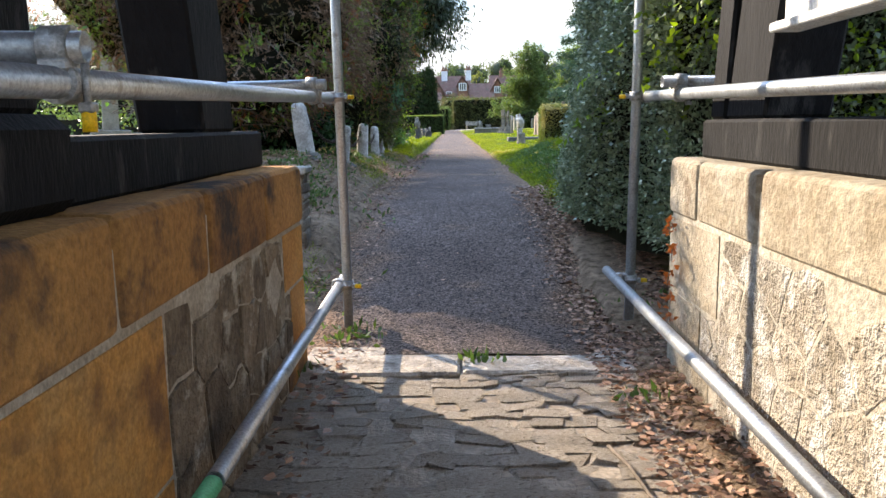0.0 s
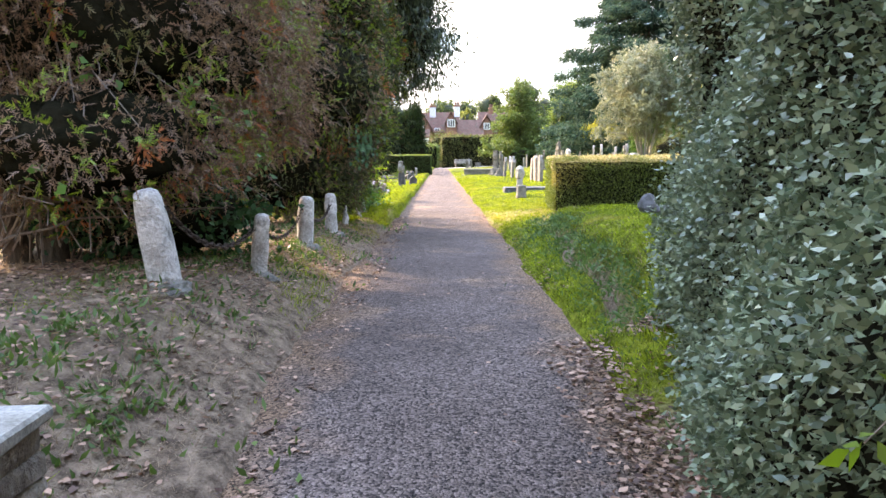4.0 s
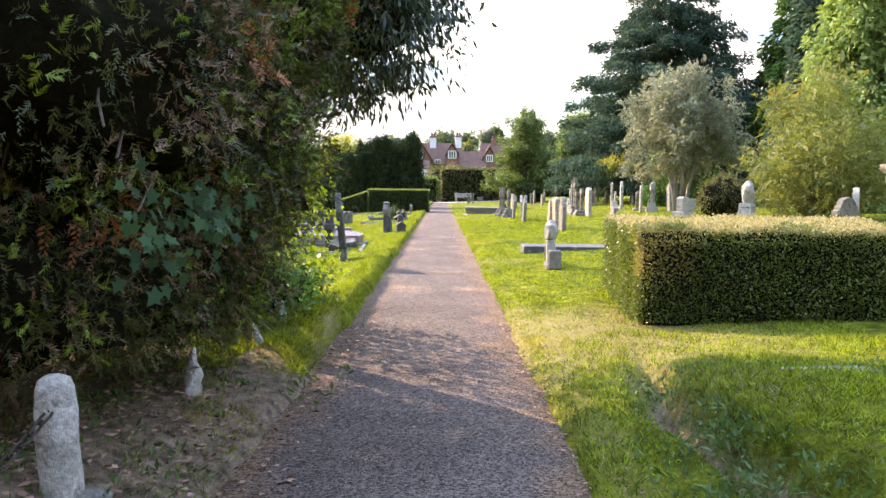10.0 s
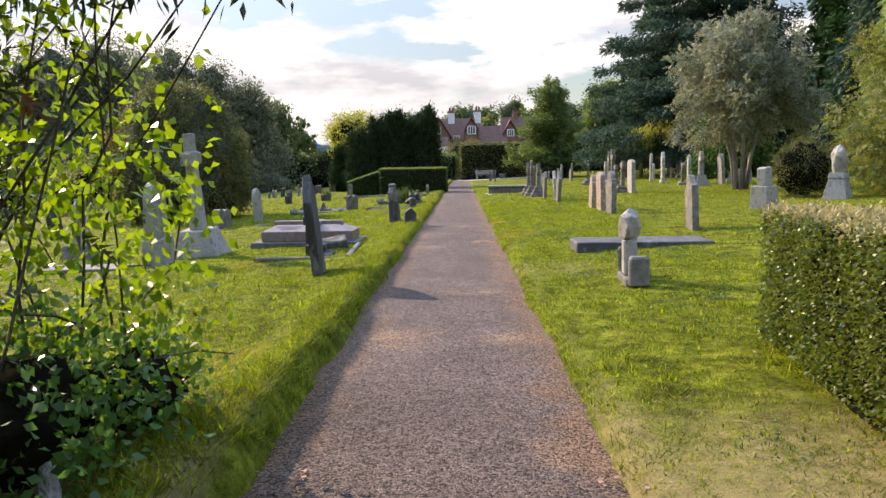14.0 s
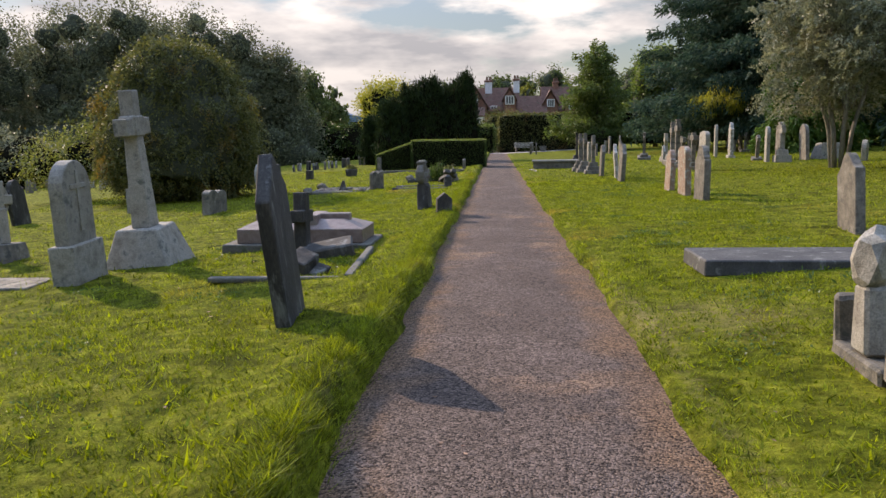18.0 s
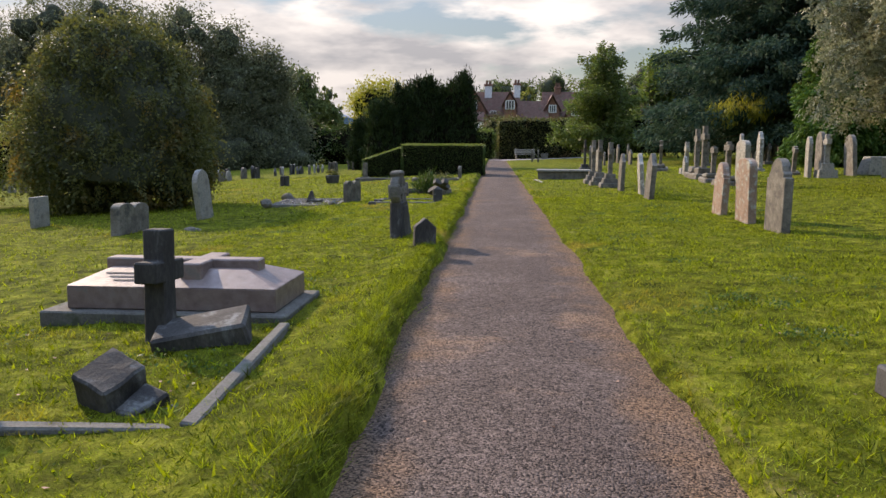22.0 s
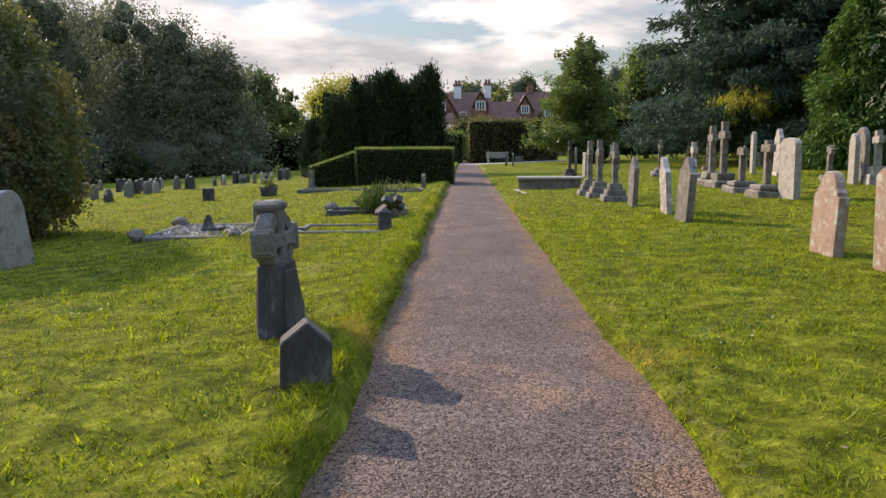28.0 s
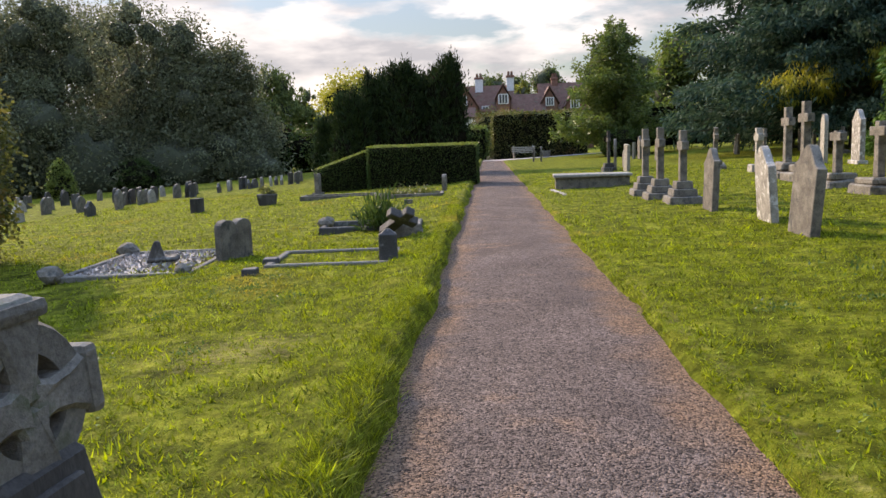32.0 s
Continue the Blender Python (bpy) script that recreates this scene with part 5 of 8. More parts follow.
b1x = [(1.2, 1.2, 1.15, 0.5, 0.8, 0.38), (0.5, 1.6, 1.15, 0.8, 0.8, 0.45), (-0.5, 1.4, 1.3, 0.9, 0.8, 0.6), (0.3, 1.5, 2.0, 0.8, 0.7, 0.7), (1.15, 1.45, 1.75, 0.55, 0.9, 0.55), (0.8, 1.4, 2.6, 0.8, 1.0, 0.8), (0.2, 1.5, 3.4, 1.0, 1.1, 0.9)]
for mat, nm, k in (("lf_yew_brown", "brown_foliage", 2100), ("lf_yew_green", "green_foliage", 420), ("lf_rust", "rust_foliage", 60)):
    P, N = cloud(b1x, k, 10, 0.10, 0.5, np.random.default_rng(90 + k), 1.0, 0.4)
    tagged(soup(nm, sprays(P, N, 0.08, 9, 0.028, 0.009, 0.65, 0.2, np.random.default_rng(k)), M[mat], y1), kind="stuff")
tagged(part("core", lump(b1x, 0.55, 3), M["core_shade"], y1, smooth=True), kind="stuff")
twigs(y1, 300, (0.2, 0.5, 0.7), b1x, 0.007, 46, name="outer_branchwork", arch=0.45)
twigs(y1, 170, (-0.2, 0.3, 0), b1, 0.009, 4, arch=0.3)
twigs(y1, 160, (0.1, 0, 0.6), b1, 0.007, 44, name="twig_growth", arch=0.5)
twigs(y1, 120, (-0.2, 0.3, 0.2), [(0.3, -0.3, 0.55, 1.15, 1.6, 0.35)], 0.008, 5, name="low_branchwork", arch=0.15)
for k, (dx, dy) in enumerate(((0, 0), (0.15, 0.35), (-0.3, 0.1))):
    trunk(y1, [(dx, dy, -0.1), (dx * 1.5, dy * 1.2, 0.7), (dx * 3 - 0.1, dy * 2, 2.0)], [0.10, 0.075, 0.04])

# the second, dense and dark, ivy in its side
b2 = [(0.95, -0.8, 1.75, 0.65, 0.75, 0.65), (0.75, 0.3, 1.75, 0.8, 1.1, 0.9), (0.75, 0.0, 2.8, 0.85, 1.1, 0.9), (0.1, 0, 2.05, 1.1, 1.5, 1.0), (-0.1, 0.2, 3.2, 1.2, 1.6, 1.3), (0.35, 0.9, 1.05, 1.05, 1.0, 0.9), (0.0, -0.7, 2.7, 1.0, 1.0, 1.2), (0.35, -0.5, 0.75, 0.85, 0.9, 0.5), (-0.7, -0.3, 0.8, 1.0, 0.9, 0.65)]
y2 = crown_bush("yew_bush", "dense dark yew bush with ivy over its side", (-2.3, 13.6), b2,
                [("lf_yew_brown", 800, 12, 0.11, 0.028, 0.009, 0.1, 0.88, "brown_foliage", 0.075, 9), ("lf_yew_dark", 1900, 13, 0.12, 0.025, 0.0085, 0.1, 0.80, "dark_foliage", 0.07, 9), ("lf_yew_green", 520, 8, 0.055, 0.026, 0.0085, -0.2, 1.0, "green_foliage", 0.065, 11), ("lf_rust", 22, 11, 0.08, 0.042, 0.0135, 0.2, 0.98, "rust_foliage", 0.08, 9)], core=0.80, toward=0.6)
twigs(y2, 240, (-0.3, 0.4, 0), b2, 0.009, 14, arch=0.3)
for k in range(9):
    a = k * 0.7
    trunk(y2, [(-0.3 + 0.12 * math.cos(a), 0.5 + 0.12 * math.sin(a), -0.1), (-0.3 + 0.3 * math.cos(a), 0.4 + 0.32 * math.sin(a), 0.7), (-0.2 + 0.75 * math.cos(a), 0.3 + 0.8 * math.sin(a), 1.9)], [0.06, 0.045, 0.02], name="stem")
# large lobed ivy leaves hanging over the side of the second yew
ivy_r = np.random.default_rng(77)
LOBES = ((0, 0), (-0.1, 0.38), (0.28, 0.26), (0.42, 0.52), (0.58, 0.2), (1.0, 0.0), (0.58, -0.2), (0.42, -0.52), (0.28, -0.26), (-0.1, -0.38))
iv = thing("ivy", "trailing dark green ivy with lobed leaves on the yew", "ivy", (-0.98, 12.55, gz(-0.98, 12.55)))
for k in range(4):
    a = Vector((-0.25, 0.25, 1.9 - 0.1 * k))
    part("stem", tube([a + Vector((0.05 * u + 0.03 * math.sin(u * 2 + k), -0.16 * u + 0.14 * k, -0.11 * u)) for u in range(5)], 0.005, 4), M["twig"], iv)
n = 110
P = np.stack([ivy_r.normal(0.0, 0.06, n), ivy_r.uniform(-0.5, 0.9, n), ivy_r.normal(1.12, 0.10, n)], 1)
P[:, 0] += 0.10 - 0.10 * P[:, 1] ** 2
d = unit(np.stack([ivy_r.normal(0.2, 0.35, n), ivy_r.normal(-0.2, 0.45, n), ivy_r.normal(-0.9, 0.3, n)], 1))
q = unit(np.cross(d, np.stack([ivy_r.normal(1, 0.25, n), ivy_r.normal(-0.6, 0.3, n), ivy_r.normal(0.3, 0.25, n)], 1)))
z = ivy_r.uniform(0.04, 0.072, n)[:, None, None]
tagged(soup("leaf", P[:, None] + z * (d[:, None] * np.array([u for u, v in LOBES])[None, :, None] + q[:, None] * np.array([v for u, v in LOBES])[None, :, None]), M["lf_ivy"], iv), kind="stuff")
# the third, greener on its sunny end
b2b = [(0.75, -0.2, 1.5, 0.75, 0.8, 0.7), (0.8, 0.0, 2.5, 0.8, 0.8, 0.85), (0, 0, 1.6, 1.2, 1.1, 1.3), (-0.2, 0.2, 3.0, 1.3, 1.2, 1.3), (0.45, -0.4, 0.7, 0.7, 0.8, 0.55), (-0.9, 0.3, 1.5, 1.1, 0.9, 1.4), (1.0, 0.6, 2.5, 0.5, 0.6, 0.85), (0.6, 0.7, 3.3, 0.7, 0.7, 0.7)]
y2b = crown_bush("yew_bush", "dense yew bush with fresh green shoots in the sun", (-2.2, 15.0), b2b,
                 [("lf_yew_dark", 2500, 13, 0.12, 0.025, 0.0085, 0.1, 0.80, "dark_foliage", 0.07, 9), ("lf_yew_green", 1250, 8, 0.055, 0.026, 0.0085, -0.2, 0.99, "green_foliage", 0.065, 11), ("lf_yew_brown", 50, 11, 0.12, 0.045, 0.0125, 0.1, 0.9, "brown_foliage", 0.09, 8), ("lf_rust", 9, 12, 0.07, 0.042, 0.0135, 0.2, 1.0, "rust_foliage", 0.07, 9)], core=0.80, toward=0.6)
twigs(y2b, 90, (-0.1, 0.1, 0), b2b, 0.009, 15, arch=0.3)

# the evergreen that hangs over the path
b3 = [(0.4, -0.3, 4.4, 1.4, 1.5, 1.3), (1.0, 0.2, 3.7, 1.15, 1.2, 1.0), (-0.4, 0, 5.6, 1.8, 1.9, 1.5), (1.5, -0.2, 2.85, 0.9, 0.95, 0.85), (1.3, -0.8, 3.8, 1.0, 1.0, 0.9), (0.1, -0.9, 3.3, 1.3, 0.9, 1.0)]
e3 = crown_bush("evergreen_tree", "tall evergreen tree with drooping dark leaves", (-2.15, 16.5), b3,
                [("lf_droop", 1500, 50, 0.115, 0.10, 0.028, 1.6, 0.6, "drooping_foliage")], core=0.55, cat="tree")
trunk(e3, [(0, 0, -0.1), (0.05, 0, 1.5), (0.2, 0.1, 3.4), (0.3, 0.1, 5)], [0.13, 0.11, 0.09, 0.03])
# bright sapling at the end of the yews
b4 = [(0.1, 0, 0.6, 0.5, 0.6, 0.5), (0.1, 0.1, 1.3, 0.5, 0.6, 0.6), (-0.2, -0.1, 2.0, 0.55, 0.6, 0.6), (-0.1, 0.0, 2.8, 0.6, 0.7, 0.5), (0.35, -0.1, 3.3, 0.5, 0.5, 0.35), (-0.5, -0.3, 1.1, 0.4, 0.5, 0.7), (0.55, -0.5, 2.5, 0.45, 0.5, 0.4), (0.9, -0.5, 2.45, 0.3, 0.35, 0.3)]
s4 = crown_bush("sapling", "bright lime-green sapling at the path edge", (-1.62, 17.2), b4, [("lf_lime", 460, 10, 0.14, 0.062, 0.046, 0.7, 0.35, "foliage")], core=0, cat="tree")
twigs(s4, 18, (-0.1, 0, 0), b4, 0.006, 24, "bark", arch=0.1)
b4b = [(0, 0, 0.35, 0.75, 0.8, 0.40), (0.3, 0.8, 0.25, 0.45, 0.5, 0.28)]
crown_bush("undergrowth", "low green undergrowth at the foot of the yews", (-1.75, 16.5), b4b, [("lf_bramble", 260, 12, 0.10, 0.05, 0.035, 0.2, 0.6, "foliage")], core=0.6)
b4c = [(0, 0, 0.3, 0.8, 0.7, 0.35), (-0.8, 0.6, 0.3, 0.9, 0.6, 0.3)]
crown_bush("undergrowth", "dark ivy undergrowth below the yew", (-2.1, 9.3), b4c, [("lf_ivy", 300, 12, 0.12, 0.06, 0.05, 0.2, 0.6, "foliage")], core=0.7)
# pale bushes seen past the gate posts
b6 = [(0, 0, 0.7, 1.6, 1.2, 0.7), (2, 0.5, 0.6, 1.4, 1.1, 0.6), (-2.4, 1, 0.9, 1.8, 1.2, 0.9)]
crown_bush("garden_bush", "low pale green bush behind the graves", (-9.5, 15.5), b6, [("lf_broad_light", 380, 18, 0.2, 0.09, 0.06, 0.2, 0.75, "foliage")])
crown_bush("garden_bush", "mixed green bushes at the lawn edge", (-14, 24), [(0, 0, 1.2, 2.4, 2.4, 1.5), (-3, 3, 1.8, 3, 3, 2.2), (-1, 7, 1.5, 2.6, 2.4, 1.8)], [("lf_broad", 520, 18, 0.28, 0.14, 0.09, 0.2, 0.8, "foliage")])

# brambles springing from the hedge over the path
br = thing("bramble_spray", "bright yellow-green bramble spray out of the hedge", "bramble", (1.2, 4.75, 0.9))
r = random.Random(2)
pts_all = []
for a, b, lift_ in (((0.12, 0.05, 0.12), (-0.42, 0.0, -0.02), 0.03), ((0.05, 0.0, -0.02), (-0.52, -0.05, -0.36), 0.07), ((0.2, -0.1, 0.2), (-0.2, -0.2, 0.02), 0.04), ((0.1, -0.2, 0.36), (-0.3, -0.35, 0.42), 0.06), ((0.1, 0.1, -0.1), (-0.30, 0.1, -0.34), 0.02)):
    A, B = Vector(a), Vector(b)
    pts = [A.lerp(B, u / 8) + Vector((0, 0, lift_ * math.sin(u / 8 * math.pi))) for u in range(9)]
    part("stem", tube(pts, [0.004 - 0.0003 * u for u in range(9)], 4), M["twig"], br)
    pts_all += [p for p in pts[2:] for _ in range(5)]
P = np.array([tuple(p) for p in pts_all]) + rng.normal(0, 0.012, (len(pts_all), 3))
for q in leaves(P, np.tile([-0.3, -0.3, 0.2], (len(P), 1)), 0.065, 0.03, 0.4, 0.3, 0.15):
    soup("leaf", q[None], M["lf_lime"], br)
sp = crown_bush("bramble_bush", "bright sunlit climbing shrub beside the gate", (1.55, 4.0), [(-0.25, -0.15, 1.55, 0.32, 0.25, 0.4), (0.15, -0.15, 1.9, 0.4, 0.3, 0.45), (0.1, -0.15, 1.3, 0.35, 0.28, 0.35), (0.4, -0.2, 1.6, 0.35, 0.28, 0.5)], [("lf_lime", 330, 9, 0.11, 0.05, 0.030, 0.2, 0.9, "lime_foliage"), ("lf_hedge_tall", 200, 14, 0.12, 0.045, 0.028, 0.2, 0.7, "dark_foliage")], core=0)

# ---- trees of the churchyard ----
# clipped-looking round weeping tree
b7 = [(0, 0, 2.2, 2.15, 2.1, 2.2), (0.1, 0, 3.3, 1.5, 1.5, 1.25), (0.2, -0.2, 1.2, 2.1, 2.0, 1.3)]
t7 = crown_bush("round_tree", "dense rounded tree with autumn-bronze small leaves", (-9.5, 40.0), b7, [("lf_autumn", 420, 9, 0.12, 0.085, 0.055, 1.5, 0.95, "hanging_foliage", 0.4, 7), ("lf_autumn", 1100, 20, 0.13, 0.10, 0.062, 0.5, 0.97, "foliage")], core=0.84, cat="tree", core_mat="core_mid")
trunk(t7, [(0, 0, -0.2), (0, 0, 1.0)], [0.18, 0.14])
crown_bush("shrub", "open shrub with pale yellowing leaves", (-13.5, 42.5), [(0, 0, 1.6, 1.5, 1.3, 1.0), (-1.5, 0.5, 1.2, 1.4, 1.2, 0.9)], [("lf_gold", 420, 14, 0.22, 0.09, 0.05, 0.5, 0.6, "foliage")], core=0.5)
# silver-leaved tree on several stems
b8 = scatter_blobs(66, (0.0, 0, 3.7, 2.3, 2.1, 1.85), 0.46, 8, 1.2) + scatter_blobs(14, (-0.2, 0, 5.4, 1.3, 1.2, 0.7), 0.26, 9, 1.8) + [(-2.3, -0.3, 2.2, 0.5, 0.5, 0.5), (1.9, 0, 2.5, 0.5, 0.5, 0.6), (-1.3, 0.5, 1.9, 0.4, 0.4, 0.5)]
t8 = crown_bush("silver_tree", "multi-stemmed tree with silvery grey-green leaves", (9.9, 41.0), b8, [("lf_silver", 1000, 9, 0.16, 0.095, 0.052, 0.1, 0.25, "foliage", 0.30, 8)], core=0, cat="tree")
twigs(t8, 30, (0, 0, 1.6), b8, 0.02, 18, "bark_pale", "twig_growth", 0.1)
for k in range(7):
    a = k * 0.9
    trunk(t8, [(0.18 * math.cos(a), 0.18 * math.sin(a), -0.2), (0.32 * math.cos(a), 0.32 * math.sin(a), 1.1), (0.75 * math.cos(a), 0.75 * math.sin(a), 2.6), (0.9 * math.cos(a + .3), 0.9 * math.sin(a + .3), 4.2)], [0.075, 0.06, 0.045, 0.015], "bark_pale", "stem", 6)
# golden bush, round dark bush, pale conifer, dark conifers, cedar
gb = scatter_blobs(34, (0.2, 0.2, 2.5, 2.2, 2.0, 2.0), 0.62, 12) + scatter_blobs(12, (0.2, 0.2, 1.2, 2.0, 1.9, 1.0), 0.6, 13)
g5 = crown_bush("golden_bush", "large bushy shrub turning gold and green", (12.3, 34.2), gb, [("lf_gold", 900, 9, 0.2, 0.075, 0.044, 0.2, 0.3, "foliage", 0.30, 9)], core=0)
twigs(g5, 40, (0, 0, 0.2), gb, 0.02, 19, "bark", "twig_growth", 0.2)
crown_bush("round_bush", "small dark brownish round bush between graves", (9.4, 35.0), [(0, 0, 0.75, 0.75, 0.7, 0.8)], [("lf_autumn", 260, 22, 0.10, 0.05, 0.03, 0.2, 0.9, "foliage")], core=0.85)


def conifer(name, label, at, h, rad, tiers, mats, seed, flat=0.16, droop=0.35, base=0.08, L=0.3, W=0.09, per=16, jag=0.25, jz=0.25, few=4):
    """A conifer: trunk, and tiers of flat boughs."""
    x, y = at
    t = thing(name, label, "tree", (x, y, gz(x, y)))
    trunk(t, [(0, 0, -0.3), (0, 0, h * 0.5), (0, 0, h * 0.97)], [h * 0.022, h * 0.014, 0.03])
    r = np.random.default_rng(seed)
    PP, NN = [], []
    bm = bmesh.new()
    for i in range(tiers):
        u = (i + 0.5) / tiers
        z = h * (base + (1 - base) * u)
        R = rad(u)
        k = max(few, int(9 * R / max(0.6, rad(0.3)) + few))
        for j in range(k):
            a = 2 * np.pi * (j + r.uniform(-0.4, 0.4)) / k + i * 0.7
            rr = R * r.uniform(1 - jag, 1 + jag)
            z = h * (base + (1 - base) * u) + r.normal(0, jz * h / tiers)
            tip = np.array([math.cos(a) * rr, math.sin(a) * rr, z - droop * rr * 0.3 + r.normal(0, 0.08 * h / tiers)])
            tube([(0, 0, z), tuple(tip * np.array([0.5, 0.5, 1]) + np.array([0, 0, 0.03 * rr])), tuple(tip)], [0.04, 0.03, 0.01], 3, bm)
            n = int(per * (0.4 + rr))
            s = np.sqrt(r.uniform(0.02, 1, n))
            side = np.array([-math.sin(a), math.cos(a), 0])
            P = np.array([0, 0, z]) * (1 - s[:, None]) + tip * s[:, None] + side * (r.normal(0, 0.26, n) * (0.35 + 0.75 * rr * s * (1.15 - s)))[:, None] + np.array([0, 0, 1]) * (r.normal(0, flat, n))[:, None]
            PP.append(P)
            NN.append(np.tile([math.cos(a), math.sin(a), -droop], (n, 1)))
    tagged(part("bough", bm, M["bark"], t), kind="stuff")
    P, N = np.concatenate(PP), np.concatenate(NN)
    for i, (mat, share) in enumerate(mats):
        k = r.uniform(0, 1, len(P)) < share
        soup("foliage", leaves(P[k], N[k], L, W, 0.75, 0.25, 0.2, r), M[mat], t)
    return t


conifer("cedar_tree", "dark spreading cedar with layered flat boughs", (16.8, 67.0), 17, lambda u: 6.7 * (1 - u) ** 0.5 + 0.4, 30, [("lf_cedar", 1.0)], 3, 0.20, 0.45, 0.12, 0.36, 0.10, 78, 0.4, 0.8, 4)
conifer("conifer_tree", "tall dark conifer behind the cedar", (25, 62), 20, lambda u: 4.2 * (1 - u) ** 0.8 + 0.3, 24, [("lf_conifer", 1.0)], 4, 0.3, 0.6, 0.05, 0.45, 0.16, 55)
conifer("conifer_tree", "tall dark conifer at the churchyard edge", (21.5, 51), 18, lambda u: 4.0 * (1 - u) ** 0.8 + 0.3, 22, [("lf_cedar", 1.0)], 5, 0.3, 0.6, 0.03, 0.42, 0.15, 60)
conifer("conifer_tree", "tall pale green feathery conifer", (17.8, 42), 14, lambda u: 2.7 * (1 - u) ** 0.6 + 0.3, 26, [("lf_conifer_pale", 1.0)], 6, 0.35, 0.8, 0.05, 0.30, 0.11, 75)
conifer("conifer_tree", "tall dark conifer at the churchyard edge", (24, 36), 17, lambda u: 4.2 * (1 - u) ** 0.7 + 0.3, 22, [("lf_conifer", 1.0)], 7, 0.3, 0.6, 0.03, 0.42, 0.15, 55)
conifer("conifer_tree", "dark conifer with low boughs beside graves", (14.9, 56.5), 7.5, lambda u: 2.2 * (1 - u) ** 0.7 + 0.2, 16, [("lf_conifer", 1.0)], 8, 0.2, 0.7, 0.03, 0.28, 0.09, 110)
conifer("spruce_tree", "bushy green spruce before the far houses", (7.9, 80.6), 8.2, lambda u: 3.1 * (1 - u) ** 0.62 * (0.8 + 0.2 * math.sin(u * 17)) + 0.25, 18, [("lf_broad", 0.45), ("lf_broad_light", 0.55)], 9, 0.22, -0.35, 0.10, 0.26, 0.10, 62, 0.5, 0.6, 3)
# yellow weeping fringe below the cedar
wr = random.Random(6)
wb_ = [(wr.uniform(-3.6, 3.6), wr.uniform(-0.6, 0.6), 3.0 + wr.uniform(-0.4, 0.6), wr.uniform(0.3, 0.65), 0.4, wr.uniform(0.45, 0.9)) for _ in range(16)]
crown_bush("weeping_shrub", "yellow-green weeping foliage hanging under the cedar", (13.9, 61.5), wb_, [("lf_yellow", 170, 26, 0.13, 0.26, 0.045, 2.5, 0.4, "hanging_leaves")], core=0)
crown_bush("round_topiary", "clipped round dark topiary ball on the lawn", (7.8, 77.5), [(0, 0, 0.75, 1.2, 1.1, 0.9)], [("lf_clip", 420, 22, 0.10, 0.09, 0.05, 0.1, 0.97, "foliage")], core=0.93, cat="topiary")
crown_bush("round_topiary", "golden clipped topiary ball among the graves", (15.2, 61), [(0, 0, 0.9, 0.95, 0.95, 0.95)], [("lf_clip_gold", 380, 20, 0.10, 0.08, 0.05, 0.1, 0.97, "foliage")], core=0.93, cat="topiary")
crown_bush("round_topiary", "clipped dome of dark topiary beyond the graves", (-27.5, 88), [(0, 0, 0.6, 1.75, 1.6, 1.6)], [("lf_clip", 520, 22, 0.12, 0.12, 0.06, 0.1, 0.97, "foliage")], core=0.93, cat="topiary")
crown_bush("cone_topiary", "slender clipped green topiary cone on the lawn", (-25.5, 74), [(0, 0, 0.6, 0.75, 0.75, 0.8), (0, 0, 1.2, 0.62, 0.62, 0.8), (0, 0, 1.75, 0.42, 0.42, 0.6)], [("lf_clip_gold", 420, 20, 0.08, 0.09, 0.05, 0.1, 0.95, "foliage")], core=0.9, cat="topiary")


def cypress(at, h, w, seed, label):
    x, y = at
    blobs = [(0, 0, h * 0.3, w, w, h * 0.36), (0.1 * w, 0, h * 0.62, w * 0.8, w * 0.8, h * 0.34)]
    r = random.Random(seed)
    for k in range(5):
        a = r.uniform(0, 6.28)
        blobs.append((w * 0.45 * math.cos(a), w * 0.45 * math.sin(a), h * 0.72, w * 0.28, w * 0.28, h * r.uniform(0.24, 0.34)))
    return crown_bush("irish_yew", label, (x, y), blobs, [("lf_cypress", 900, 11, 0.14, 0.26, 0.055, -1.6, 0.92, "foliage")], core=0.9, cat="tree")


for k, (x, y, h, w) in enumerate(((-6.7, 66.5, 3.9, 0.95), (-5.6, 67.5, 4.7, 1.0), (-4.4, 67.3, 5.0, 1.0), (-3.4, 68.2, 4.6, 0.95), (-2.35, 67.5, 5.2, 1.05), (-8.6, 70, 2.9, 0.75))):
    cypress((x, y), h, w, k, "tall dark upright yew in a close row" if k < 5 else "small dark upright yew on its own")
crown_bush("yellow_tree", "rounded tree with yellow-green leaves", (-9.6, 84), [(0, 0, 4.5, 2.4, 2.4, 2.2), (1.2, 0, 3.2, 2, 2, 1.8)], [("lf_yellow", 700, 16, 0.3, 0.2, 0.13, 0.3, 0.7, "foliage")], core=0.75, cat="tree")


